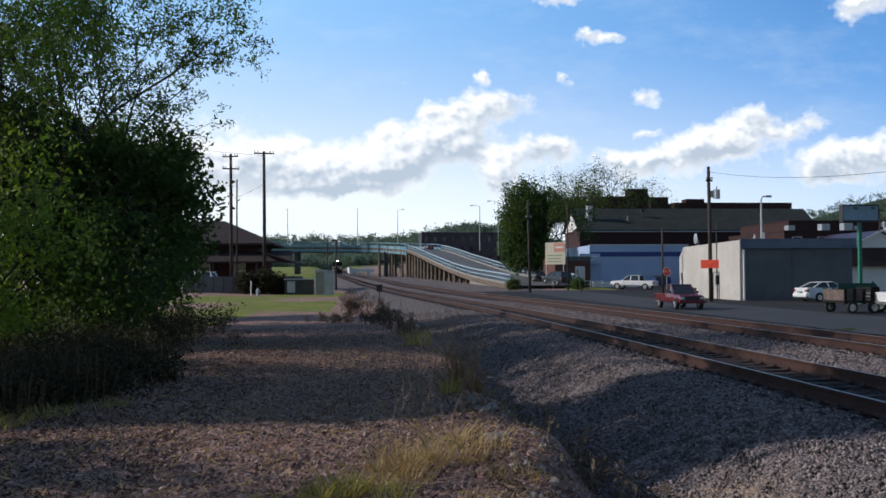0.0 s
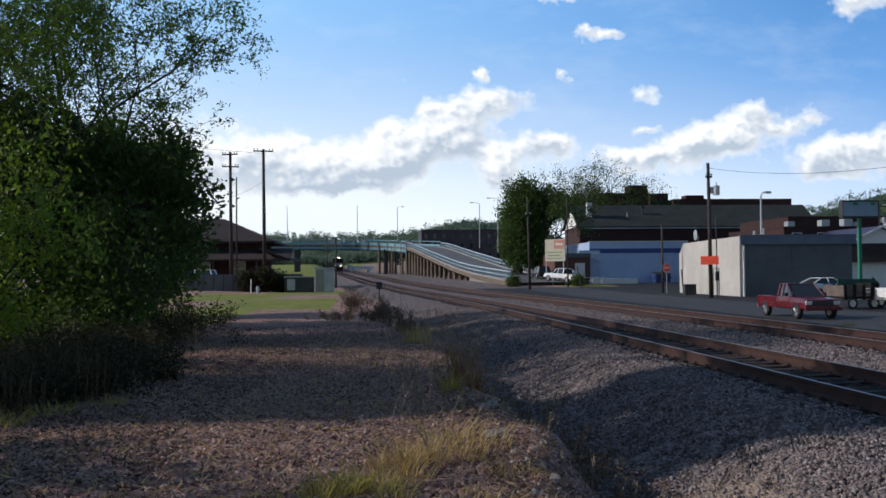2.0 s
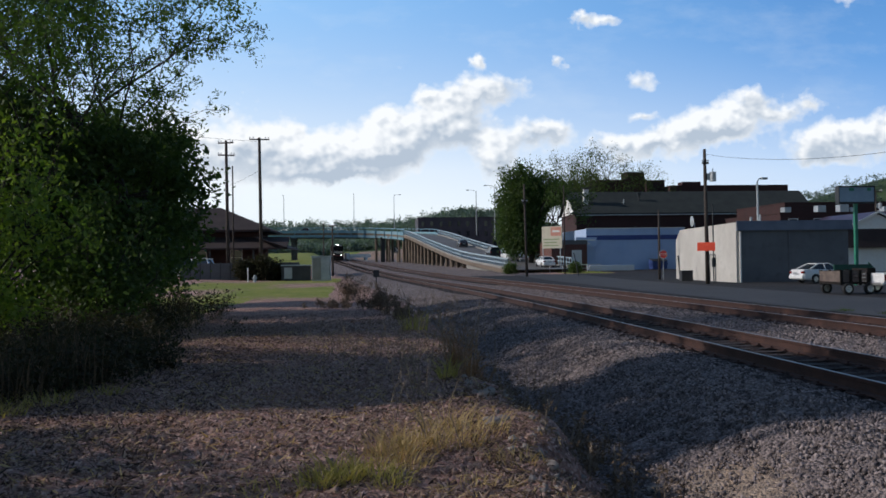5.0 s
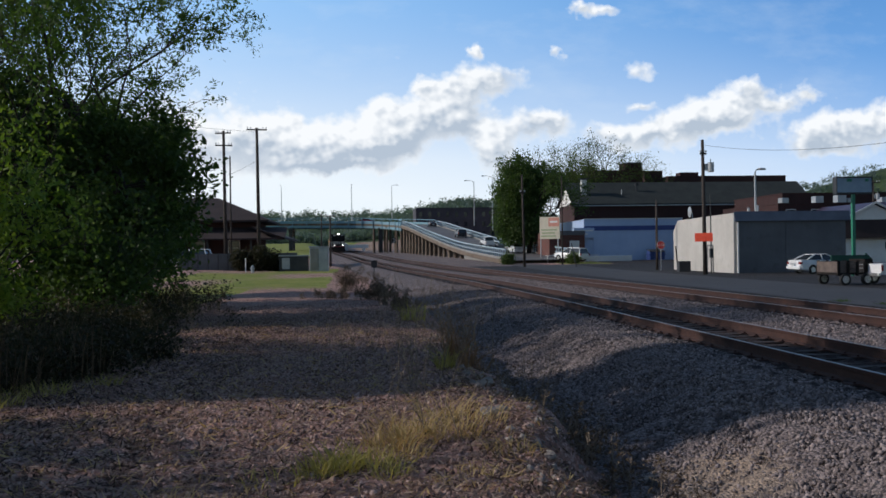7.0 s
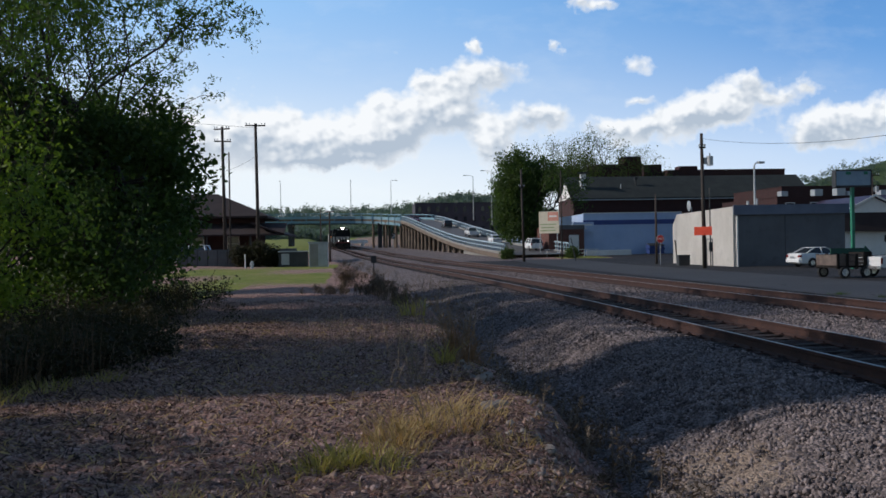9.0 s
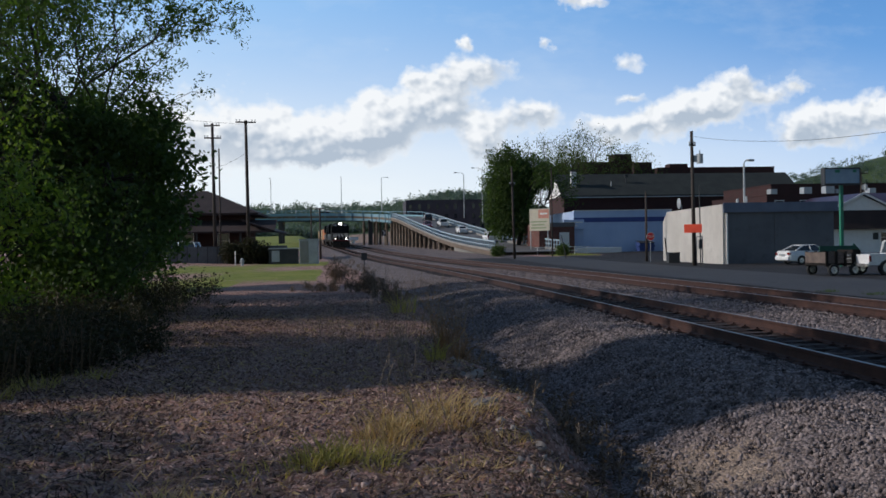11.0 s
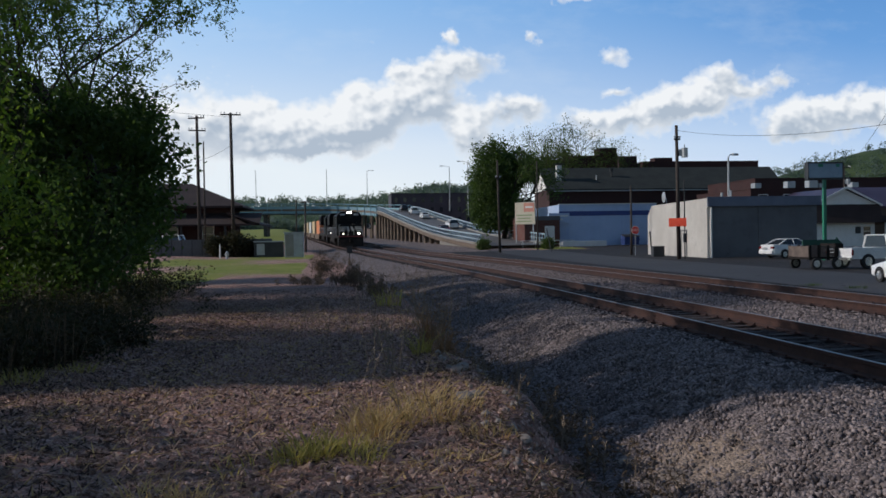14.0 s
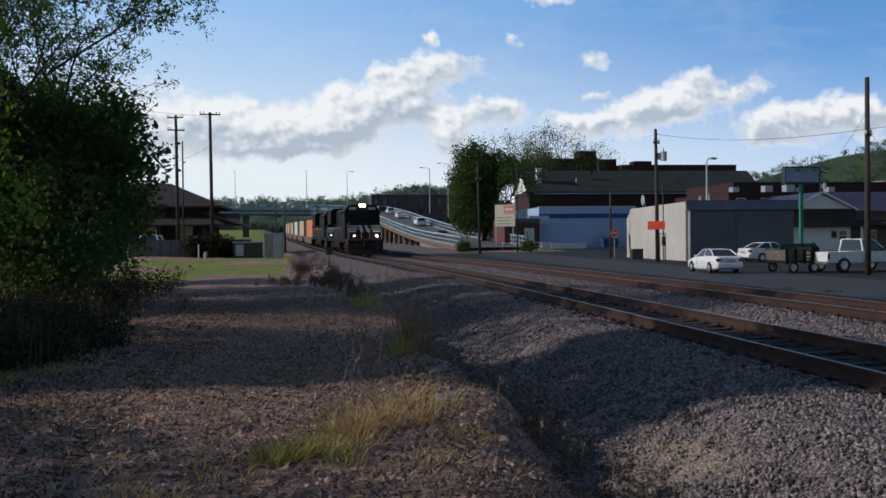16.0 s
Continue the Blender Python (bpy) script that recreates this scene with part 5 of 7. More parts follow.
# ---- road vehicles ----
M_CARW = surface("white_car_paint", (0.72, 0.72, 0.7), (0.78, 0.78, 0.77), 1.2, 0.25, 15, 0.02)
M_CARR = surface("red_car_paint", (0.1, 0.007, 0.013), (0.13, 0.009, 0.016), 1.2, 0.25, 15, 0.02)
M_CARD = surface("dark_car_paint", (0.02, 0.022, 0.026), (0.03, 0.032, 0.036), 1.2, 0.25, 15, 0.02)
M_TAIL = surface("red_lamp_lens", (0.14, 0.008, 0.01), (0.2, 0.01, 0.012), 3, 0.2, 20, 0.02)
M_LENS = surface("clear_lamp_lens", (0.6, 0.6, 0.58), (0.7, 0.7, 0.68), 3, 0.12, 20, 0.02)


def car_wheel(parent, x, y, r, w=0.21):
    t = B()
    n = 18
    prof = [(-w / 2, r * 0.62), (-w / 2, r * 0.93), (-w / 2 + 0.03, r), (w / 2 - 0.03, r), (w / 2, r * 0.93), (w / 2, r * 0.62)]
    for i in range(n):
        a, c = 2 * math.pi * i / n, 2 * math.pi * (i + 1) / n
        for (x0, r0), (x1, r1) in zip(prof, prof[1:]):
            t.add([(x0, r0 * math.cos(a), r0 * math.sin(a)), (x1, r1 * math.cos(a), r1 * math.sin(a)), (x1, r1 * math.cos(c), r1 * math.sin(c)), (x0, r0 * math.cos(c), r0 * math.sin(c))], [(0, 1, 2, 3)])
    wh = part("wheel", t, M_RUBBER, parent)
    wh.location = (x, y, r)
    s = 1 if x > 0 else -1
    rim = B().tube((-w / 2 + 0.02, 0, 0), (w / 2 - 0.02, 0, 0), r * 0.64, r * 0.64, 16)
    for i in range(5):
        a = 2 * math.pi * i / 5
        rim.tube((s * (w / 2 - 0.015), 0, 0), (s * (w / 2 - 0.015), 0.58 * r * math.cos(a), 0.58 * r * math.sin(a)), 0.03, 0.04, 5)
    part("rim", rim, M_CHROME, wh)


def section(y, w, z0, z1, tuck=0.9):
    """A car body's ring across the car at y: half width w, from z0 to z1."""
    return [(-w * 0.93, y, z0), (-w, y, z0 + 0.12 * (z1 - z0)), (-w, y, z0 + 0.6 * (z1 - z0)), (-w * tuck, y, z1), (w * tuck, y, z1), (w, y, z0 + 0.6 * (z1 - z0)), (w, y, z0 + 0.12 * (z1 - z0)), (w * 0.93, y, z0)]


def arches(parent, ys, w, r):
    for y in ys:
        for s in (-1, 1):
            b = B()
            n = 12
            for i in range(n):
                a, c = math.pi * i / n, math.pi * (i + 1) / n
                b.add([(s * (w + 0.012), y + r * math.cos(a), 0.33 + r * math.sin(a)), (s * (w + 0.012), y + r * math.cos(c), 0.33 + r * math.sin(c)), (s * (w + 0.012), y, 0.2)], [(0, 1, 2)])
                b.add([(s * (w - 0.02), y + r * math.cos(a), 0.33 + r * math.sin(a)), (s * (w - 0.02), y + r * math.cos(c), 0.33 + r * math.sin(c)), (s * (w + 0.012), y + r * math.cos(c), 0.33 + r * math.sin(c)), (s * (w + 0.012), y + r * math.cos(a), 0.33 + r * math.sin(a))], [(0, 1, 2, 3)])
            part("wheel_arch", b, M_RUBBER, parent)


def make_sedan(paint, label):
    ob = thing("sedan", label, "car")
    w = 0.88
    body = part("body", loft(B(), [section(-2.33, w * 0.86, 0.42, 0.95), section(-2.2, w * 0.97, 0.28, 1.04), section(-1.5, w, 0.22, 1.06), section(0.9, w, 0.2, 0.98), section(1.6, w * 0.99, 0.22, 0.86), section(2.15, w * 0.93, 0.28, 0.74), section(2.35, w * 0.78, 0.36, 0.62)]), paint, ob, bevel=0.04, smooth=False)
    cabin = part("cabin", loft(B(), [[(-0.76, -1.75, 1.04), (0.76, -1.75, 1.04), (0.7, -1.7, 1.08), (-0.7, -1.7, 1.08)], [(-0.79, -1.0, 1.03), (0.79, -1.0, 1.03), (0.6, -0.95, 1.42), (-0.6, -0.95, 1.42)], [(-0.79, 0.0, 1.0), (0.79, 0.0, 1.0), (0.61, 0.05, 1.45), (-0.61, 0.05, 1.45)], [(-0.78, 0.95, 0.96), (0.78, 0.95, 0.96), (0.7, 0.9, 0.99), (-0.7, 0.9, 0.99)]]), M_GLASS, ob, "dark tinted windows")
    part("roof", B().add([(-0.62, -1.0, 1.425), (0.62, -1.0, 1.425), (0.63, 0.1, 1.455), (-0.63, 0.1, 1.455), (-0.55, -0.95, 1.47), (0.55, -0.95, 1.47), (0.56, 0.02, 1.49), (-0.56, 0.02, 1.49)], [(3, 2, 1, 0), (4, 5, 6, 7), (0, 1, 5, 4), (1, 2, 6, 5), (2, 3, 7, 6), (3, 0, 4, 7)]), paint, ob)
    for s in (-1, 1):
        for p, q, rad in (((0.79, 0.93, 0.97), (0.635, 0.06, 1.45), 0.035), ((0.815, -0.42, 1.02), (0.635, -0.45, 1.45), 0.035), ((0.78, -1.72, 1.06), (0.625, -0.98, 1.43), 0.05)):
            part("pillar", B().tube((s * p[0], p[1], p[2]), (s * q[0], q[1], q[2]), rad, rad, 6), paint, ob)
        part("headlight", B().box(min(s * 0.45, s * 0.78), max(s * 0.45, s * 0.78), 2.14, 2.27, 0.58, 0.72), M_LENS, ob, bevel=0.03)
        part("tail_light", B().box(min(s * 0.56, s * 0.84), max(s * 0.56, s * 0.84), -2.35, -2.16, 0.74, 0.91), M_TAIL, ob, bevel=0.03)
        part("mirror", B().box(min(s * 0.86, s * 1.02), max(s * 0.86, s * 1.02), 0.62, 0.74, 0.98, 1.1), paint, ob, bevel=0.03)
        part("door_seam", B().box(min(s * 0.885, s * 0.889), max(s * 0.885, s * 0.889), -0.43, -0.41, 0.35, 0.95).box(min(s * 0.885, s * 0.889), max(s * 0.885, s * 0.889), 0.6, 0.62, 0.35, 0.92), M_RUBBER, body)
    part("bumper", B().box(-0.8, 0.8, -2.42, -2.25, 0.35, 0.62), paint, ob, bevel=0.06)
    part("number_plate", B().box(-0.26, 0.26, -2.44, -2.425, 0.68, 0.83), M_GREYM, ob)
    for y in (1.42, -1.3):
        for x in (-0.815, 0.815):
            car_wheel(ob, x, y, 0.32)
    arches(ob, (1.42, -1.3), w, 0.37)
    return ob


def make_pickup(paint, label, long_cab=False, chrome=True):
    ob = thing("pickup_truck", label, "pickup truck")
    w = 0.95
    r = 0.39
    back = -0.95 if long_cab else -0.35
    body = part("body", loft(B(), [section(back - 0.1, w, 0.5, 1.12, 0.96), section(1.25, w, 0.48, 1.12, 0.96), section(1.4, w, 0.48, 1.1, 0.94), section(2.55, w * 0.97, 0.5, 1.04, 0.9), section(2.72, w * 0.93, 0.55, 0.98, 0.92)]), paint, ob, bevel=0.04)
    bed = B().box(-w, -w + 0.1, -2.75, back - 0.12, 0.52, 1.12).box(w - 0.1, w, -2.75, back - 0.12, 0.52, 1.12).box(-w + 0.1, w - 0.1, -2.72, back - 0.12, 0.6, 0.68)
    part("bed", bed, paint, ob, bevel=0.02)
    part("tailgate", B().box(-w + 0.02, w - 0.02, -2.82, -2.755, 0.55, 1.1), paint, ob, bevel=0.02)
    part("cabin", loft(B(), [[(-0.84, back - 0.05, 1.12), (0.84, back - 0.05, 1.12), (0.68, back + 0.02, 1.74), (-0.68, back + 0.02, 1.74)], [(-0.86, 0.55, 1.12), (0.86, 0.55, 1.12), (0.7, 0.4, 1.76), (-0.7, 0.4, 1.76)], [(-0.85, 1.3, 1.1), (0.85, 1.3, 1.1), (0.74, 1.26, 1.13), (-0.74, 1.26, 1.13)]]), M_GLASS, ob, "dark cab windows")
    part("roof", B().box(-0.71, 0.71, back, 0.44, 1.745, 1.8), paint, ob, bevel=0.02)
    part("bed_floor", B().box(-w + 0.1, w - 0.1, -2.72, back - 0.13, 0.69, 0.71), M_UNDER, ob)
    for s in (-1, 1):
        for p, q, rad in (((0.86, 1.28, 1.12), (0.705, 0.42, 1.77), 0.04), ((0.86, back, 1.12), (0.69, back + 0.02, 1.77), 0.07), ((0.87, 0.15, 1.12), (0.71, 0.1, 1.77), 0.035)):
            part("pillar", B().tube((s * p[0], p[1], p[2]), (s * q[0], q[1], q[2]), rad, rad, 6), paint, ob)
        part("headlight", B().box(min(s * 0.55, s * 0.88), max(s * 0.55, s * 0.88), 2.68, 2.76, 0.74, 0.92), M_LENS, ob, bevel=0.02)
        part("tail_light", B().box(min(s * 0.83, s * 0.965), max(s * 0.83, s * 0.965), -2.81, -2.7, 0.72, 1.02), M_TAIL, ob)
        part("mirror", B().box(min(s * 0.92, s * 1.12), max(s * 0.92, s * 1.12), 0.85, 0.95, 1.15, 1.32), M_STEEL_D, ob, bevel=0.02)
        part("door_seam", B().box(min(s * 0.951, s * 0.956), max(s * 0.951, s * 0.956), 0.98, 1.0, 0.6, 1.1).box(min(s * 0.951, s * 0.956), max(s * 0.951, s * 0.956), -0.2, -0.18, 0.6, 1.1), M_RUBBER, body)
    part("grille", B().box(-0.55, 0.55, 2.68, 2.75, 0.7, 0.94), M_STEEL_D, ob)
    part("bumper", B().box(-0.95, 0.95, 2.72, 2.9, 0.46, 0.66), M_CHROME if chrome else paint, ob, bevel=0.04)
    part("rear_bumper", B().box(-0.9, 0.9, -2.95, -2.8, 0.45, 0.62), M_CHROME, ob, bevel=0.03)
    for y in (1.85, -1.75):
        for x in (-0.87, 0.87):
            car_wheel(ob, x, y, r, 0.25)
    arches(ob, (1.85, -1.75), w, 0.46)
    return ob


def make_suv(paint, label):
    ob = thing("sport_utility_car", label, "car")
    w = 0.93
    part("body", loft(B(), [section(-2.35, w * 0.92, 0.42, 1.05), section(-2.2, w, 0.32, 1.1), section(1.0, w, 0.3, 1.08), section(1.9, w * 0.98, 0.32, 1.0), section(2.3, w * 0.88, 0.4, 0.85)]), paint, ob, bevel=0.05)
    part("cabin", loft(B(), [[(-0.84, -2.25, 1.08), (0.84, -2.25, 1.08), (0.7, -2.05, 1.7), (-0.7, -2.05, 1.7)], [(-0.85, 0.1, 1.07), (0.85, 0.1, 1.07), (0.7, 0.0, 1.72), (-0.7, 0.0, 1.72)], [(-0.84, 1.0, 1.05), (0.84, 1.0, 1.05), (0.74, 0.95, 1.08), (-0.74, 0.95, 1.08)]]), M_GLASS, ob, "dark windows")
    part("roof", B().box(-0.71, 0.71, -2.1, 0.05, 1.7, 1.77), paint, ob, bevel=0.03)
    for s in (-1, 1):
        for p, q in (((0.98, 1.07), (0.02, 1.72)), ((-0.5, 1.07), (-0.55, 1.72)), ((-2.2, 1.08), (-2.03, 1.72))):
            part("pillar", B().tube((s * 0.86, p[0], p[1]), (s * 0.71, q[0], q[1]), 0.05, 0.05, 6), paint, ob)
        part("headlight", B().box(min(s * 0.5, s * 0.85), max(s * 0.5, s * 0.85), 2.15, 2.26, 0.7, 0.86), M_LENS, ob)
        part("tail_light", B().box(min(s * 0.7, s * 0.9), max(s * 0.7, s * 0.9), -2.38, -2.25, 0.8, 1.1), M_TAIL, ob)
    for y in (1.42, -1.4):
        for x in (-0.87, 0.87):
            car_wheel(ob, x, y, 0.36)
    arches(ob, (1.42, -1.4), w, 0.42)
    return ob


CARS = {
    "red_pickup": make_pickup(M_CARR, "dark red pickup truck driving on the street", chrome=False),
    "white_pickup": make_pickup(M_CARW, "white extended-cab pickup truck turning towards the ramp", True),
    "white_sedan": make_sedan(M_CARW, "white sedan driving towards the ramp"),
    "white_hatch": make_suv(M_CARW, "white sport utility car heading up the ramp"),
    "dark_suv": make_suv(M_CARD, "dark sport utility car climbing the ramp"),
    "dark_ahead": make_sedan(M_CARD, "dark sedan near the top of the ramp"),
    "red_car": make_sedan(M_CARR, "red sedan crossing the top of the ramp"),
    "red_down": make_sedan(M_CARR, "red sedan coming down the ramp"),
    "late_sedan": make_sedan(M_CARW, "white sedan driving along the street past the trailer"),
}
CARS["late_sedan"].scale = (0.88, 0.88, 0.88)
CARS["red_pickup"].scale = (0.83, 0.83, 0.82)
parked = make_sedan(M_CARW, "white sedan parked before the grey wall")
parked.matrix_world = pose(33.9, 66.0, gz(33.9, 66.0) + 0.02, 0, 0, -80)
parked2 = make_pickup(M_CARW, "white pickup truck parked beside the trailer", chrome=False)
parked2.matrix_world = pose(29.0, 46.6, gz(29.0, 46.6) + 0.02, 0, 0, -78)

# where the cars drive
UP = [Vector((75, 97, 0)), Vector((58, 100.5, 0)), Vector((45, 104.5, 0)), Vector((34, 109.5, 0)), Vector((28.5, 114.5, 0))]
UP = [Vector((p.x, p.y, gz(p.x, p.y) + 0.01)) for p in UP]
_rp = ramp_points(2.0)
UP += [p + side_of(_rp, i) * 2.0 + Vector((0, 0, 0.055)) for i, p in enumerate(_rp) if p.y > 119]
DOWN = [Vector((18.4, -120, -0.39)), Vector((18.4, 60, -0.39)), Vector((18.6, 85, -0.3)), Vector((19.3, 105, 0.0))]
DOWN += [p - side_of(_rp, i) * 2.0 + Vector((0, 0, 0.055)) for i, p in enumerate(_rp) if p.y > 119]
STREET = [Vector((21.4, -120, -0.39)), Vector((21.4, 60, -0.39)), Vector((22, 90, -0.25)), Vector((23.5, 108, 0.05))]


def lengths(pts):
    s = [0.0]
    for p, q in zip(pts, pts[1:]):
        s.append(s[-1] + (q - p).length)
    return s


def on_line(pts, s):
    """The place and heading at s metres along a line of points; both ends go on straight."""
    ls = lengths(pts)
    i = 0
    while i < len(pts) - 2 and ls[i + 1] < s:
        i += 1
    d = (pts[i + 1] - pts[i]).normalized()
    a, c = on_tangent(pts, i), on_tangent(pts, i + 1)
    u = min(max((s - ls[i]) / (ls[i + 1] - ls[i]), 0), 1)
    return pts[i] + d * (s - ls[i]), a.lerp(c, u).normalized()


def on_tangent(pts, i):
    return (pts[min(i + 1, len(pts) - 1)] - pts[max(i - 1, 0)]).normalized()


def facing(p, d):
    return Matrix.Translation(p) @ Euler((math.asin(max(-1, min(1, d.z))), 0, math.atan2(-d.x, d.y))).to_matrix().to_4x4()


# ---- poles, lamps, signs ----
def make_pole(x, y, h, r, arms, label, lean=0.0, box=False, z=None):
    z = gz(x, y) if z is None else z
    ob = thing("utility_pole", label, "utility pole", x, y, z)
    part("pole", B().tube((0, 0, -0.5), (lean, 0, h), r, r * 0.68, 12), M_WOODP, ob, smooth=True)
    for za, length, turn in arms:
        c, s = math.cos(radians(turn)), math.sin(radians(turn))
        m = pose(lean * za / h, 0, za, 0, 0, turn)
        arm = part("crossarm", B().box(-length / 2, length / 2, -0.16, -0.04, -0.06, 0.06, m), M_WOODP, ob)
        for q in (-0.46, -0.3, 0.3, 0.46):
            p = m @ Vector((q * length, -0.1, 0.06))
            part("insulator", B().tube(p, p + Vector((0, 0, 0.1)), 0.03, 0.03, 6).tube(p + Vector((0, 0, 0.1)), p + Vector((0, 0, 0.2)), 0.06, 0.045, 6), M_GREYM, arm)
    if box:
        part("transformer", B().tube((0.5, -0.1, h * 0.76), (0.5, -0.1, h * 0.76 + 0.72), 0.25, 0.25, 12).tube((0.5, -0.1, h * 0.76 + 0.72), (0.5, -0.1, h * 0.76 + 1.0), 0.05, 0.03, 6).box(0.05, 0.28, -0.15, 0.0, h * 0.77, h * 0.82), M_GREYM, ob, "grey transformer can")
    return ob


def wire(a, c, sag, r=0.012, label="thin dark sagging overhead wire"):
    a, c = Vector(a), Vector(c)
    pts = [a.lerp(c, i / 14) - Vector((0, 0, sag * 4 * (i / 14) * (1 - i / 14))) for i in range(15)]
    solid("overhead_wire", B().path(pts, r, 4), M_STEEL_D, label, "wire")


make_pole(-10.5, 88, 13.6, 0.19, [(13.4, 1.9, 8)], "tall wooden pole with a crossarm", -0.1)
make_pole(-13.95, 90, 13.45, 0.19, [(13.2, 1.6, -15), (12.0, 1.6, 12)], "tall wooden pole with two crossarms", -0.1)
make_pole(-13.75, 92, 11.2, 0.1, [], "slender wooden pole beside the taller one")
make_pole(25.8, 68.2, 10.4, 0.17, [(9.3, 0.5, 0)], "dark wooden pole with a transformer and red sign", -0.1, True)
make_pole(27.0, 42.4, 9.9, 0.16, [(7.0, 0.3, 0)], "thick bare wooden pole by the parked pickup")
make_pole(17.2, 100, 10.3, 0.15, [(8.3, 0.6, 0)], "wooden pole beside the ramp", -0.2)
make_pole(23.3, 108.5, 10.8, 0.1, [], "thin steel pole near the shop board")
make_pole(-5.0, 96, 5.6, 0.09, [], "short dark pole behind the cabinet")
make_pole(-4.2, 99, 5.5, 0.12, [(5.4, 0.9, 10)], "short dark pole with a small arm")
make_pole(27.1, 84, 6.6, 0.13, [], "dark wooden pole behind the stop sign")
make_pole(64.7, 112, 10.2, 0.14, [(9.9, 1.8, 5)], "wooden pole with a crossarm behind the shops", 0, True)
wire((64.7, 112, 10.0), (27.0, 42.4, 7.8), 0.6)
wire((25.7, 68.2, 9.6), (27.0, 42.4, 6.9), 0.5)
wire((27.0, 42.4, 6.9), (28.5, 5, 7.2), 0.5)
wire((27.0, 42.4, 7.4), (80, 120, 12), 1.0)
wire((-10.6, 88, 10.6), (-13.95, 90, 9.3), 0.15)
wire((-10.6, 88, 13.3), (-60, 20, 13.3), 1.2)

# red board on the pole, and a box at its foot
solid("pole_sign", B().box(-0.75, 0.6, -0.28, -0.22, 2.55, 3.2).box(-0.04, 0.04, -0.3, -0.12, 2.6, 3.0), M_REDP, "plain orange-red board on the pole", "sign", pose(25.75, 67.95, gz(25.9, 68.1) + 0.0, 0, 0, -33), bevel=0.01)
solid("meter_pipe", B().tube((0.55, 0, 0), (0.55, 0, 6.2), 0.05, 0.05, 6).box(0.45, 0.7, -0.1, 0.1, 1.3, 2.0), M_STEEL_D, "dark conduit with a meter box", "conduit", pose(25.8, 68.4, gz(25.8, 68.4)))
solid("utility_box", B().box(-0.5, 0.5, -0.35, 0.35, 0, 0.85).box(-0.54, 0.54, -0.39, 0.39, 0.85, 0.92), M_STEEL_D, "low dark utility box by the cream wall", "utility box", pose(27.2, 77, gz(27.2, 77)), bevel=0.03)
solid("guard_post", B().tube((0, 0, -0.2), (0, 0.6, 2.2), 0.06, 0.06, 6), M_WOODP, "leaning dark post by the cream wall", "post", pose(27.4, 79, gz(27.4, 79)))


def make_stop_sign(x, y, z0):
    ob = thing("stop_sign", "red octagonal stop sign on a steel post", "stop sign", x, y, z0)
    part("post", B().box(-0.03, 0.03, 0.0, 0.06, -0.3, 2.75), M_GREYM, ob)
    oct_ = [(0.41 * math.cos(math.pi / 8 + i * math.pi / 4), 2.35 + 0.41 * math.sin(math.pi / 8 + i * math.pi / 4)) for i in range(8)]
    inn = [(0.375 * math.cos(math.pi / 8 + i * math.pi / 4), 2.35 + 0.375 * math.sin(math.pi / 8 + i * math.pi / 4)) for i in range(8)]
    plate = part("plate", B().prism(oct_, -0.02, -0.005, "y"), M_WHITE, ob)
    part("face", B().prism(inn, -0.028, -0.021, "y"), surface("stop_sign_red", (0.5, 0.015, 0.02), (0.6, 0.02, 0.025), 2, 0.4), plate)
    cu = bpy.data.curves.new("lettering", "FONT")
    cu.body, cu.size, cu.align_x, cu.align_y, cu.extrude = "STOP", 0.3, "CENTER", "CENTER", 0.002
    cu.materials.append(M_WHITE)
    t = new("lettering", cu)
    t.parent = plate
    t.matrix_local = pose(0, -0.032, 2.35, 90, 0, 0)


make_stop_sign(27.0, 82.5, gz(27, 82.5))


def make_street_lamp(x, y, z, h, turn, label, arm=1.6):
    ob = thing("street_lamp", label, "street lamp", x, y, z, turn)
    part("pole", B().tube((0, 0, -0.1), (0, 0, h), 0.13, 0.07, 8), M_GREYM, ob)
    a = part("arm", B().path([(0, 0, h), (arm * 0.4, 0, h + 0.25), (arm, 0, h + 0.3)], 0.045, 6), M_GREYM, ob)
    part("lamp_head", B().box(arm - 0.1, arm + 0.55, -0.15, 0.15, h + 0.2, h + 0.38), M_GREYM, a, bevel=0.05)


for x, y, z, h, turn in ((-24.9, 262.5, 11, 9.6, -90), (-4.9, 260.5, 11, 9.6, -90), (6.5, 258, 11, 9.4, 30), (23.0, 198, 7.3, 9.5, 180), (24.6, 180, 5.9, 10.4, 180)):
    make_street_lamp(x, y, z, h, turn, "grey lamp post on the overpass")
make_street_lamp(32.4, 74, gz(32.4, 74), 8.35, 20, "grey street lamp behind the workshop", 0.5)


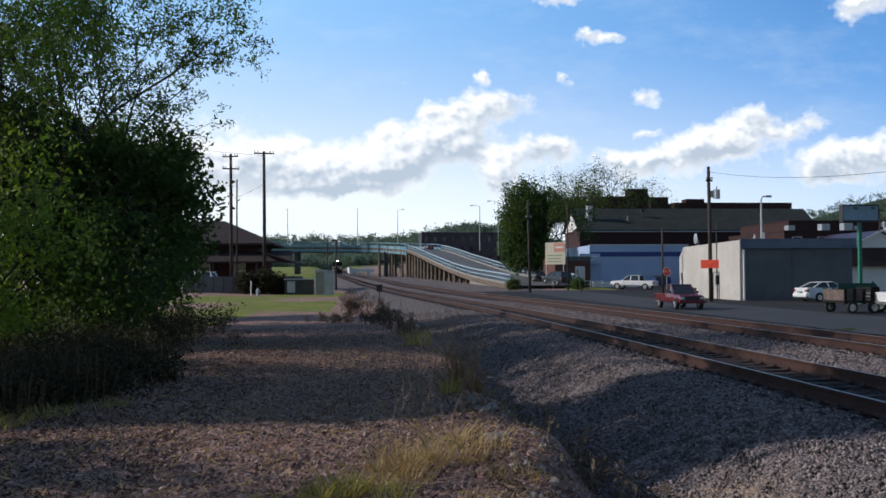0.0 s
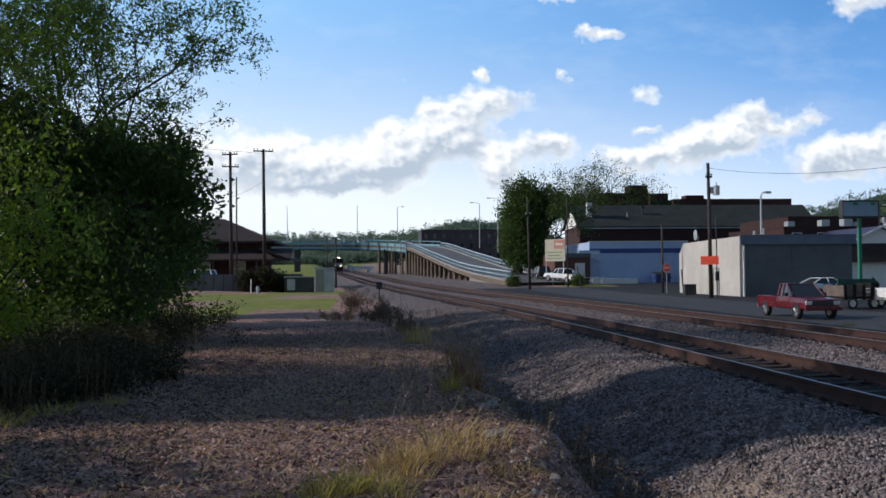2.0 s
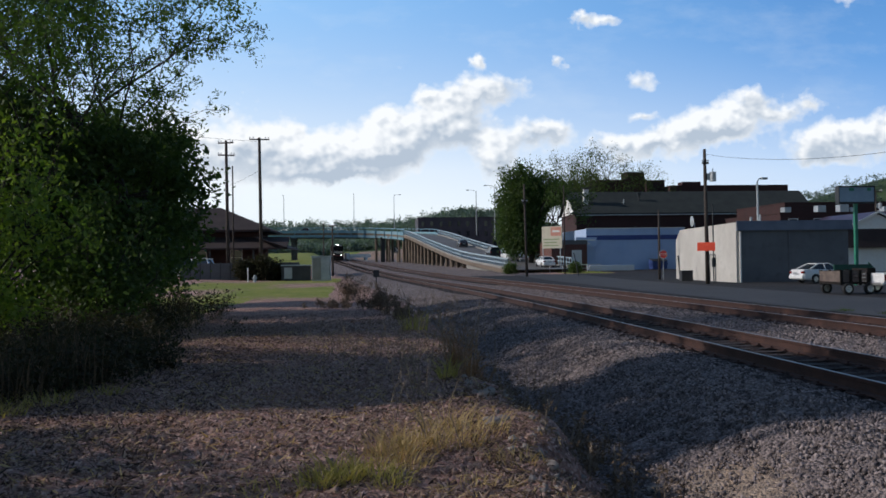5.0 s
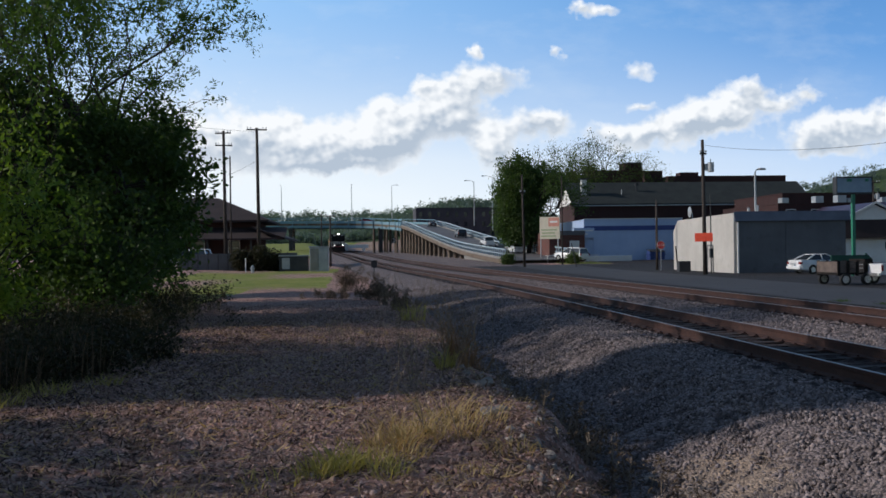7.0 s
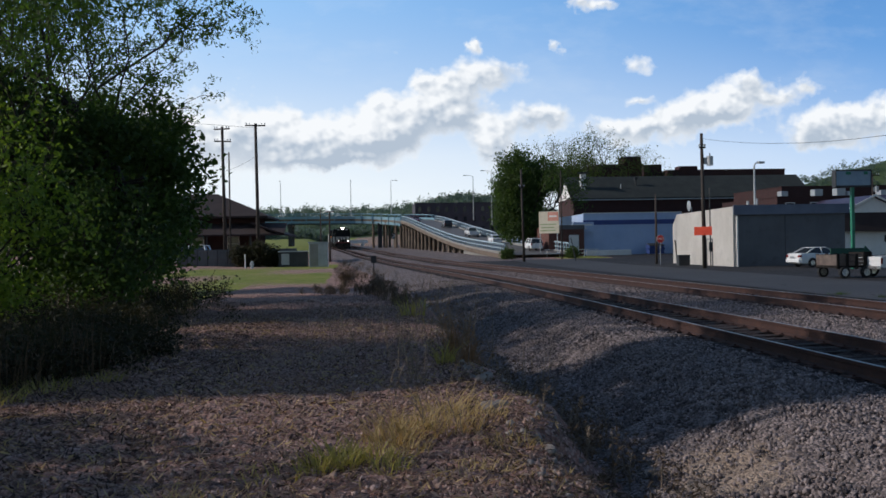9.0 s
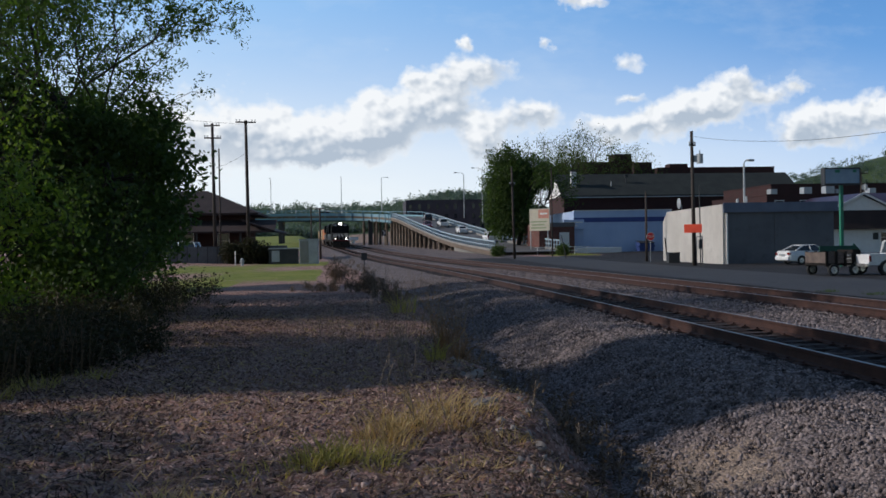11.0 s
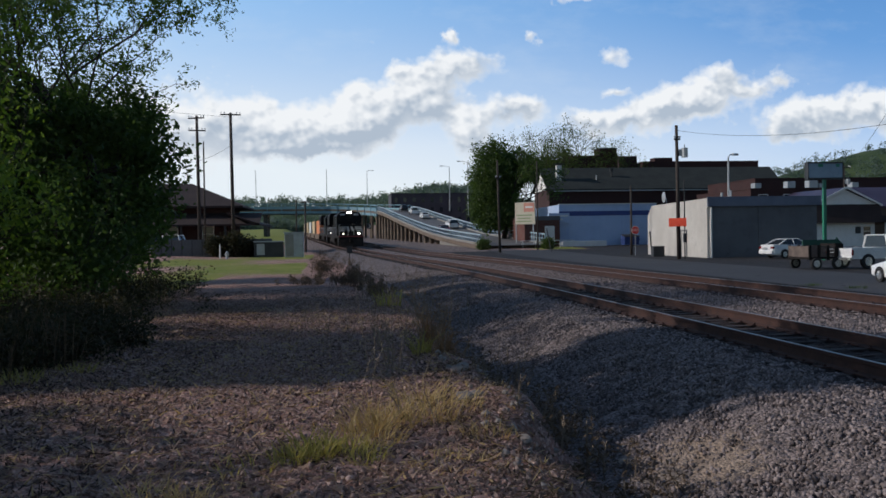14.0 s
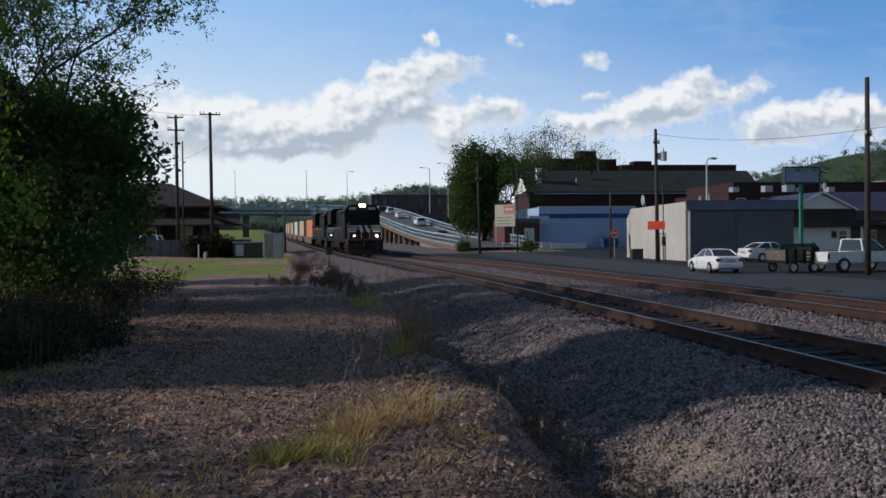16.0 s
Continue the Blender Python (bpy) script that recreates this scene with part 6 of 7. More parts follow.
def make_pole_sign():
    ob = thing("pole_sign", "tall green steel pole carrying a pale sign box", "sign", 33.36, 60.3, gz(32.2, 60.3))
    part("pole", B().box(-0.11, 0.11, -0.11, 0.11, -0.3, 6.9), M_GREENP, ob, bevel=0.02)
    bx = part("sign_box", B().box(-1.25, 1.25, -0.22, 0.22, 5.75, 6.75), surface("faded_blue_sign_back", (0.22, 0.3, 0.38), (0.28, 0.37, 0.45), 1, 0.5), ob, "faded blue-grey sign box", bevel=0.03)
    part("frame", B().box(-1.3, 1.3, -0.25, 0.25, 6.75, 6.84).box(-1.3, 1.3, -0.25, 0.25, 5.64, 5.75).box(-1.3, -1.25, -0.25, 0.25, 5.75, 6.75).box(1.25, 1.3, -0.25, 0.25, 5.75, 6.75), M_STEEL_D, bx)
    for a, c in ((-0.55, -0.2), (0.75, 1.0)):
        part("bracket", B().box(a, c, -0.26, -0.225, 6.5, 6.7), M_GREENP, bx)
    ar = thing("arrow_board", "long green arrow-shaped board on legs", "sign", 31.25, 59.4, gz(31.25, 59.4))
    # the board's green is darkened to carry its shade
    part("board", B().prism([(0, 0.8), (2.45, 0.8), (2.45, 0.65), (2.95, 1.1), (2.45, 1.6), (2.45, 1.45), (0, 1.45)], -0.06, 0.06, "y"), surface("green_board_with_shade", (0.012, 0.065, 0.045), (0.018, 0.085, 0.055), 1.5, 0.7, 25, 0.1), ar)
    part("leg", B().box(0.3, 0.38, -0.04, 0.04, -0.1, 0.95), M_STEEL_D, ar)
    part("leg", B().box(2.1, 2.18, -0.04, 0.04, -0.1, 0.95), M_STEEL_D, ar)


make_pole_sign()


def make_board():
    """The shop's board: cream and pink panels with unreadable lines."""
    z = gz(24.5, 122)
    ob = thing("shop_board", "cream shop board with red and yellow lines on posts", "sign", 23.4, 123.4, z, -32)
    bd = part("board", B().box(0, 2.9, -0.1, 0.1, 3.2, 6.2), surface("cream_board", (0.62, 0.56, 0.42), (0.7, 0.64, 0.5), 1.2, 0.6), ob, bevel=0.02)
    part("red_panel", B().box(1.3, 2.8, -0.125, -0.105, 4.9, 6.1), surface("faded_red_panel", (0.6, 0.25, 0.18), (0.68, 0.33, 0.25), 1.5, 0.6), bd)
    pale = surface("faded_green_lines", (0.3, 0.36, 0.2), (0.36, 0.42, 0.25), 2, 0.6)
    for i, (a, c) in enumerate(((0.2, 2.4), (0.3, 2.2), (0.2, 2.5))):
        part("bar", B().box(a, c, -0.125, -0.105, 3.5 + 0.42 * i, 3.68 + 0.42 * i), pale, bd)
    part("bar", B().box(1.5, 2.6, -0.13, -0.126, 5.4, 5.65), M_WHITE, bd)
    for x in (0.1, 2.6):
        part("post", B().box(x - 0.06, x + 0.06, -0.06, 0.06, -0.3, 3.2), M_GREYM, ob)


make_board()


# ---- clutter on the street side ----
def make_trailer():
    ob = thing("farm_trailer", "four-wheeled farm trailer with slatted brown wooden sides", "trailer", 25.4, 46.9, gz(25.25, 46.9), -85)
    wood = surface("brown_weathered_board", (0.1, 0.075, 0.062), (0.17, 0.13, 0.108), 2.5, 0.85, 30, 0.4, spots=(0.1, 0.075, 0.06))
    part("bed", B().box(-0.9, 0.9, -1.02, 1.02, 0.55, 0.66), M_UNDER, ob)
    for s in (-1, 1):
        sd = part("side", B().box(s * 0.9 - 0.02, s * 0.9 + 0.02, -1.02, 1.02, 0.66, 0.7), wood, ob)
        for i in range(3):
            part("board", B().box(s * 0.9 - 0.025, s * 0.9 + 0.025, -1.02, 1.02, 0.71 + 0.19 * i, 0.88 + 0.19 * i), wood, sd)
        for y in (-0.94, -0.4, 0.14, 0.62):
            part("stake", B().box(s * 0.93 - 0.03, s * 0.93 + 0.05, y - 0.07, y + 0.07, 0.5, 1.3), M_UNDER, sd)
    part("end_board", B().box(-0.88, 0.88, -1.02, -0.97, 0.68, 1.25), wood, ob)
    part("head_board", B().box(-0.95, 0.95, 0.94, 1.04, 0.68, 1.36).box(0.86, 0.95, 0.55, 0.94, 0.68, 1.38), M_UNDER, ob, "dark steel head board")
    for y in (-0.6, 0.66):
        for x in (-0.98, 0.98):
            car_wheel(ob, x, y, 0.31, 0.19)
    part("drawbar", B().path([(-0.5, 1.02, 0.5), (0, 1.6, 0.45), (0.5, 1.02, 0.5)], 0.05, 6), M_UNDER, ob)


make_trailer()


def make_dumpster(x, y):
    ob = thing("dumpster", "dark blue steel dumpster with a sloping lid", "dumpster", x, y, gz(x, y))
    blue = surface("dumpster_blue", (0.02, 0.045, 0.16), (0.03, 0.06, 0.2), 1.5, 0.55, 20, 0.1)
    part("bin", B().prism([(-0.8, 0.12), (0.8, 0.12), (0.85, 1.5), (-0.85, 1.2)], -1.05, 1.05, "x"), blue, ob, bevel=0.03)
    part("lid", B().prism([(-0.9, 1.2), (0.88, 1.52), (0.88, 1.58), (-0.9, 1.27)], -1.1, 1.1, "x"), M_STEEL_D, ob)
    for s in (-1, 1):
        part("fork_pocket", B().box(s * 1.13 - 0.08, s * 1.13 + 0.08, -0.7, 0.7, 0.7, 0.9), blue, ob)


make_dumpster(40.2, 125.2)
solid("low_wall", B().box(0, 6.4, 0, 0.25, -0.3, 0.75), M_WHITE, "low white wall before the blue store", "wall", pose(30.2, 124.5, gz(32, 124.5)), bevel=0.03)
fence_h = thing("guard_rail", "white pipe rail along the shop yard", "fence", 23.5, 118.8, gz(24, 118.8), 12)
for i in range(5):
    part("post", B().tube((1.8 * i, 0, -0.2), (1.8 * i, 0, 1.0), 0.05, 0.05, 6), M_WHITE, fence_h)
for zz in (0.5, 0.98):
    part("rail", B().tube((-0.3, 0, zz), (7.5, 0, zz), 0.045, 0.045, 6), M_WHITE, fence_h)
for x, y in ((17.3, 113), (25.6, 113)):
    tree("round_shrub", "dark clipped shrub by the ramp's foot", x, y, 90 + int(x), [(0, 0, 1, 0.6, 0.05, 2)], [(x, y, gz(x, y) + 0.6, 0.75, 0.7, 0.6, 110)], M_LEAF_F, 0.1, 3, 0.2)

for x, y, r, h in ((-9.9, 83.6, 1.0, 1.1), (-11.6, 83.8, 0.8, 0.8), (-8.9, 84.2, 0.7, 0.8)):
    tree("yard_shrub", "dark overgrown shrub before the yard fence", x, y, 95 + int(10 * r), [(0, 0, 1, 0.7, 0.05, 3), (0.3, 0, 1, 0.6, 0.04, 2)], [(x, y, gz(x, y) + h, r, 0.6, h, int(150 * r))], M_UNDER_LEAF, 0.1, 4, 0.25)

# ---- left of the tracks: fence, cabinet, car, small fittings ----
yard = thing("yard_fence", "grey board fence before the station yard", "fence", -17.4, 84.5, 0.28)
M_FENCE = surface("grey_fence_board", (0.085, 0.088, 0.095), (0.125, 0.13, 0.135), 0.8, 0.8, 20, 0.2, spots=(0.065, 0.065, 0.068), vary=0.15)
me_board = mesh_of(B().box(0, 0.86, -0.03, 0.03, -0.5, 1.42), "panel", M_FENCE)
for i in range(12):
    if i not in (8,):
        share("panel", me_board, yard, pose(0.9 * i, 0.0, 0.0))
    share("post", mesh_of(B().box(-0.05, 0.02, -0.06, 0.06, -0.5, 1.5), "post", M_STEEL_D), yard, pose(0.9 * i, 0.02, 0))


def make_cabinet():
    ob = thing("signal_cabinet", "grey metal signal cabinet beside the track", "signal cabinet", -5.35, 82, gz(-5.35, 82))
    part("body", B().box(0, 1.65, 0, 1.5, -0.1, 2.15), M_GREYM, ob, bevel=0.03)
    part("lid", B().box(-0.08, 1.73, -0.08, 1.58, 2.15, 2.25), M_GREYM, ob, bevel=0.02)
    part("door", B().box(0.08, 0.8, -0.03, -0.004, 0.1, 2.05), M_CONC, ob)
    part("door", B().box(0.86, 1.57, -0.03, -0.004, 0.1, 2.05), M_GREYM, ob)
    part("base", B().box(-0.15, 1.8, -0.15, 1.65, -0.3, -0.02), M_CONC, ob)


make_cabinet()
bin_ = thing("relay_box", "dark relay box with a pale panel in the yard", "utility box", -8.15, 83, gz(-8.15, 83))
part("body", B().box(0, 2.6, 0, 1.0, -0.2, 1.35), M_STEEL_D, bin_, bevel=0.03)
part("panel", B().box(0.25, 0.95, -0.03, -0.004, 0.2, 1.2), M_GREYM, bin_)
part("lid", B().box(-0.05, 2.65, -0.05, 1.05, 1.35, 1.45), M_GREYM, bin_)
yard_car = make_sedan(M_CARW, "pale car parked behind the yard fence")
yard_car.matrix_world = pose(-8.6, 91, gz(-8.6, 91) + 0.03, 0, 0, 75)
yard_car2 = make_suv(M_CARW, "pale van parked behind the yard fence")
yard_car2.matrix_world = pose(-17.5, 89, gz(-17.5, 89) + 0.03, 0, 0, 80)
solid("marker_post", B().tube((0, 0, -0.2), (0, 0, 1.2), 0.05, 0.05, 6), M_WHITE, "thin white marker post in the lawn", "post", pose(-10.6, 79, gz(-10.6, 79)))
solid("hydrant", B().tube((0, 0, 0), (0, 0, 0.5), 0.13, 0.12, 10).tube((0, 0, 0.5), (0, 0, 0.62), 0.15, 0.05, 10).tube((-0.2, 0, 0.35), (0.2, 0, 0.35), 0.06, 0.06, 8), M_GREYM, "small grey standpipe in the lawn", "hydrant", pose(-9.9, 78, gz(-9.9, 78)))
sp = thing("track_sign", "small dark sign on a post beside the track", "sign", 0.3, 62, gz(0.3, 62))
part("post", B().box(-0.03, 0.03, -0.03, 0.03, -0.2, 1.2), M_STEEL_D, sp)
part("plate", B().box(-0.2, 0.2, -0.05, -0.03, 0.85, 1.35), M_STEEL_D, sp)
lp = solid("leaning_post", B().tube((0, 0, -0.2), (-0.5, 0.2, 2.6), 0.05, 0.05, 6), M_STEEL_D, "leaning dark steel post by the street", "post", pose(22.6, 98, gz(22.6, 98)))
solid("far_truck", B().box(-3.5, 3.5, -1.2, 1.2, 0.9, 2.0).box(-4.8, -3.6, -1.2, 1.2, 0.5, 2.4).tube((-4, -1.25, 0.45), (-4, 1.25, 0.45), 0.45).tube((2, -1.25, 0.45), (2, 1.25, 0.45), 0.45), M_WHITE, "white truck standing beyond the overpass", "truck", pose(-4, 300, gz(-4, 300), 0, 0, 15), bevel=0.05)
chev = thing("chevron_sign", "white chevron board at the abutment", "sign", 6.3, 236, gz(6.3, 236))
part("post", B().box(-0.06, 0.06, 0.0, 0.1, -0.2, 3.2), M_GREYM, chev)
part("plate", B().box(-0.55, 0.55, -0.04, -0.01, 2.55, 4.05), M_STEEL_D, chev)
part("chevron", B().prism([(-0.35, 3.9), (0.3, 3.3), (-0.35, 2.7), (-0.1, 2.7), (0.48, 3.3), (-0.1, 3.9)], -0.07, -0.045, "y"), M_WHITE, chev)


# ---- loose stone and litter ----
def pebbles(name, label, n, where, size, material, seed, lift=0.3):
    rng = np.random.RandomState(seed)
    x, y = where(rng, n)
    z = ground_z(x, y)
    base = np.array([(1, 0, 0), (-1, 0, 0), (0, 1, 0), (0, -1, 0), (0, 0, 1), (0, 0, -1)], float)
    tri = np.array([(0, 2, 4), (2, 1, 4), (1, 3, 4), (3, 0, 4), (2, 0, 5), (1, 2, 5), (3, 1, 5), (0, 3, 5)])
    s = size * (0.5 + rng.rand(len(x)) ** 2 * 1.3)
    q = rng.randn(len(x), 3, 3)
    q, _ = np.linalg.qr(q)
    v = base[None] * (0.6 + 0.8 * rng.rand(len(x), 6, 1)) * s[:, None, None]
    v = np.einsum("nij,nkj->nki", q, v)
    v += np.stack([x, y, z + s * lift], 1)[:, None, :]
    f = (tri[None] + 6 * np.arange(len(x))[:, None, None]).reshape(-1, 3)
    return tagged(new(name, numpy_mesh(name, v.reshape(-1, 3), f, material)), label, "gravel", kind="stuff")


def island_stone(name, a, b, dark):
    k = N(name)
    r = k.n("NewGeometry").outputs["Random Per Island"]
    col = k.mix(r, a, b)
    col = k.mix(k.ramp(k.noise(9.0, 4), 0.5, 0.7), col, dark)
    return k.done(col, 0.88, k.noise(60.0, 3), 0.4, 0.005, Specular_IOR_Level=0.3)


def in_bed(lo, hi, y0, y1, power=1.6):
    def pick(rng, n):
        y = y0 + (y1 - y0) * rng.rand(n) ** power
        x = lo + (hi - lo) * rng.rand(n) + track_x(y)
        clear = ((x - 3.15) / 0.6) ** 2 + ((y - 8.2) / 0.85) ** 2 + 1.2 * rng.rand(n) > 1
        return x[clear], y[clear]
    return pick


def in_lot(x0, x1, y0, y1, power=1.6):
    def pick(rng, n):
        y = y0 + (y1 - y0) * rng.rand(n) ** power
        return x0 + (x1 - x0) * rng.rand(n), y
    return pick


M_ROCK = surface("pale_rock", (0.22, 0.185, 0.16), (0.34, 0.295, 0.26), 8, 0.9, 40, 0.6, spots=(0.19, 0.16, 0.13))
M_BAL = island_stone("ballast_stone", (0.06, 0.049, 0.047), (0.36, 0.295, 0.275), (0.085, 0.068, 0.063))
M_PEB = island_stone("lot_gravel", (0.1, 0.058, 0.047), (0.55, 0.39, 0.325), (0.14, 0.085, 0.067))
pebbles("ballast_stones", "broken grey ballast stone on the shoulder", 105000, in_bed(-4.3, -0.95, 4, 45), 0.0175, M_BAL, 71)
pebbles("ballast_stones", "broken grey ballast stone between the tracks", 42000, in_bed(0.95, GAP - 0.95, 8, 60), 0.021, M_BAL, 72)
pebbles("lot_gravel", "loose brown gravel on the lot", 44000, in_lot(-5, 1.5, 4, 30), 0.015, M_PEB, 73)
pebbles("lot_stones", "scattered larger broken stones on the lot", 1100, in_lot(-5, 1.5, 4.5, 26), 0.026, M_PEB, 78, 0.1)
pebbles("ditch_stones", "pale stones along the ditch's edge", 240, in_lot(1.2, 2.1, 5.2, 18, 1.2), 0.03, M_ROCK, 74)


def make_rock(x, y, r, seed):
    rng = np.random.RandomState(seed)
    bm = bmesh.new()
    bmesh.ops.create_icosphere(bm, subdivisions=2, radius=r)
    for v in bm.verts:
        k2 = 1 + 0.35 * noise.noise(v.co * (2.2 / r) * 0.5 + Vector((seed, 0, 0)))
        v.co = Vector((v.co.x * k2 * 1.25, v.co.y * k2, v.co.z * k2 * 0.7))
    me = bpy.data.meshes.new("rock")
    bm.to_mesh(me)
    bm.free()
    me.materials.append(M_ROCK)
    ob = new("rock", me)
    ob.matrix_world = pose(x, y, gz(x, y) + 0.25 * r, rng.rand() * 20, rng.rand() * 20, rng.rand() * 360)
    tagged(ob, "pale broken rock lying on the ditch's edge", "rock", "rocks along the ditch")


for i, (x, y, r) in enumerate(((1.35, 10.9, 0.1), (1.42, 11.15, 0.07), (1.2, 9.25, 0.08), (1.32, 9.3, 0.07), (1.15, 9.1, 0.05), (1.95, 9.9, 0.06), (1.75, 7.0, 0.09), (1.55, 6.6, 0.07), (1.9, 6.3, 0.1), (1.45, 7.4, 0.06), (2.0, 6.9, 0.06), (2.6, 7.4, 0.05), (1.3, 8.4, 0.05))):
    make_rock(x, y, r, 200 + i)


def litter(name, label, n, where, material, seed, size):
    """Dead leaves and straw, flat on the ground."""
    rng = np.random.RandomState(seed)
    x, y = where(rng, n)
    z = ground_z(x, y) + 0.012 + 0.02 * rng.rand(n)
    a = rng.rand(n) * 2 * math.pi
    d = np.stack([np.cos(a), np.sin(a), 0.4 * rng.randn(n)], 1) * (size * (0.5 + rng.rand(n)))[:, None]
    w = np.stack([-np.sin(a), np.cos(a), 0.5 * rng.randn(n)], 1) * min(0.007, size * 0.16)
    p = np.stack([x, y, z], 1)
    v = np.stack([p - d, p + w, p + d, p - w], 1).reshape(-1, 3)
    tagged(new(name, numpy_mesh(name, v, np.arange(4 * n).reshape(-1, 4), material)), label, "litter", kind="stuff")


M_LITTER = leafy("dead_litter", (0.14, 0.08, 0.055), (0.55, 0.42, 0.33), (0.3, 0.19, 0.14), (1.0, 0.9, 0.8))
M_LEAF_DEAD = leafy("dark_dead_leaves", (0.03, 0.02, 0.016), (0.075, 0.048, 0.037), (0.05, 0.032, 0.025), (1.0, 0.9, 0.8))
litter("straw_litter", "dead straw and leaves on the gravel", 40000, in_lot(-5.5, 1.6, 4, 26), M_LITTER, 75, 0.046)
litter("straw_litter", "pale broken straw strewn on the lot", 6000, in_lot(-5.5, 1.8, 4, 22), M_DRY, 77, 0.075)
litter("leaf_litter", "dark dead leaves trodden into the gravel", 8500, in_lot(-5.5, 1.2, 4.5, 24), M_LEAF_DEAD, 79, 0.042)
# extra dark leaves on the left, laid to deepen the shade there
litter("leaf_litter", "dark dead leaves laid to deepen the shade below the trees", 8000, in_lot(-5.5, -1.8, 5, 20, 1.2), M_LEAF_DEAD, 80, 0.05)
litter("straw_litter", "dead straw and leaves in the ditch", 4500, in_lot(0.9, 3.0, 5, 16), M_DRYB, 76, 0.06)


def stalks(name, label, x, y, seed, n, h, spread, material, twigs=3):
    """Thin dry stems with a few side twigs."""
    rng = np.random.RandomState(seed)
    b = B()
    for i in range(n):
        p = Vector((rng.randn() * spread, rng.randn() * spread, -0.03))
        d = Vector((rng.randn() * 0.22, rng.randn() * 0.22, 1)).normalized()
        hh = h * (0.5 + 0.6 * rng.rand())
        q = p + d * hh * 0.55
        e = q + (d + Vector((rng.randn() * 0.15, rng.randn() * 0.15, 0))).normalized() * hh * 0.45
        b.tube(p, q, 0.006, 0.0045, 4, False).tube(q, e, 0.0045, 0.002, 4, False)
        for j in range(twigs):
            u = 0.3 + 0.65 * rng.rand()
            s = p.lerp(e, u)
            b.tube(s, s + Vector((rng.randn() * 0.16, rng.randn() * 0.16, 0.12 + 0.1 * rng.rand())) * hh * 0.6, 0.003, 0.0015, 3, False)
    solid(name, b, material, label, "weed", pose(x, y, gz(x, y)), kind="stuff")


for i, (x, y, n, h, s) in enumerate(((0.35, 9.6, 5, 1.1, 0.12), (0.6, 11.0, 7, 1.3, 0.2), (1.9, 11.4, 4, 1.0, 0.1), (1.3, 13.4, 16, 1.4, 0.3), (0.2, 14.5, 8, 0.8, 0.3), (-0.6, 16.5, 10, 0.8, 0.4), (1.2, 17.5, 14, 1.3, 0.35), (0.7, 8.3, 5, 0.6, 0.2), (-3.2, 5.6, 12, 0.3, 0.3), (1.0, 23, 16, 1.4, 0.4))):
    stalks("dry_stalk", "thin dry weed stalks on the ditch's edge", x, y, 100 + i, n, h, s, M_STALK)


for i, (x, y, n, h) in enumerate(((0.55, 11.4, 3, 1.25), (0.8, 10.3, 2, 1.0), (-0.25, 13.0, 3, 0.75), (2.0, 10.6, 2, 1.1))):
    stalks("bare_weed", "forked bare weed standing on the gravel", x, y, 130 + i, n, h, 0.1, M_STALK, 10)


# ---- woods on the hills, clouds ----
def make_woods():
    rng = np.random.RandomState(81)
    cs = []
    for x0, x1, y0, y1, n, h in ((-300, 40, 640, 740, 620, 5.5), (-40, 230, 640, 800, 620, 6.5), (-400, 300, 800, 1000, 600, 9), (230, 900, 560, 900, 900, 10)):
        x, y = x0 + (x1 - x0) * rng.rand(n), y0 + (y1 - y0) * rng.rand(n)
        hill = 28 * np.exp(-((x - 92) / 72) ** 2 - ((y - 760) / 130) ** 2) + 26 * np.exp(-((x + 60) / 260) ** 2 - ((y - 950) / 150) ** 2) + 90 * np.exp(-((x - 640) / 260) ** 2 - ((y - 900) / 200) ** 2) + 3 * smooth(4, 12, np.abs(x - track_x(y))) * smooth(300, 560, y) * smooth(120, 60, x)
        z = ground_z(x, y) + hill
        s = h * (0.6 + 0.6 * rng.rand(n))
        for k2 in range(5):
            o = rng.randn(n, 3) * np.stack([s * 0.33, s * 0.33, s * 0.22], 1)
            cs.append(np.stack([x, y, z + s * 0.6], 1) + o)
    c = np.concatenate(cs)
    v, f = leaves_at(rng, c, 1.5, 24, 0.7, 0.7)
    # leaf colours paled and blued, painting in the haze of distance
    tagged(new("far_woods", numpy_mesh("far_woods", v, f, leafy("haze_tinted_far_foliage", (0.1, 0.135, 0.14), (0.14, 0.175, 0.175), (0.12, 0.155, 0.16)))), "distant wooded hills behind the town", "woods", kind="stuff")


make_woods()

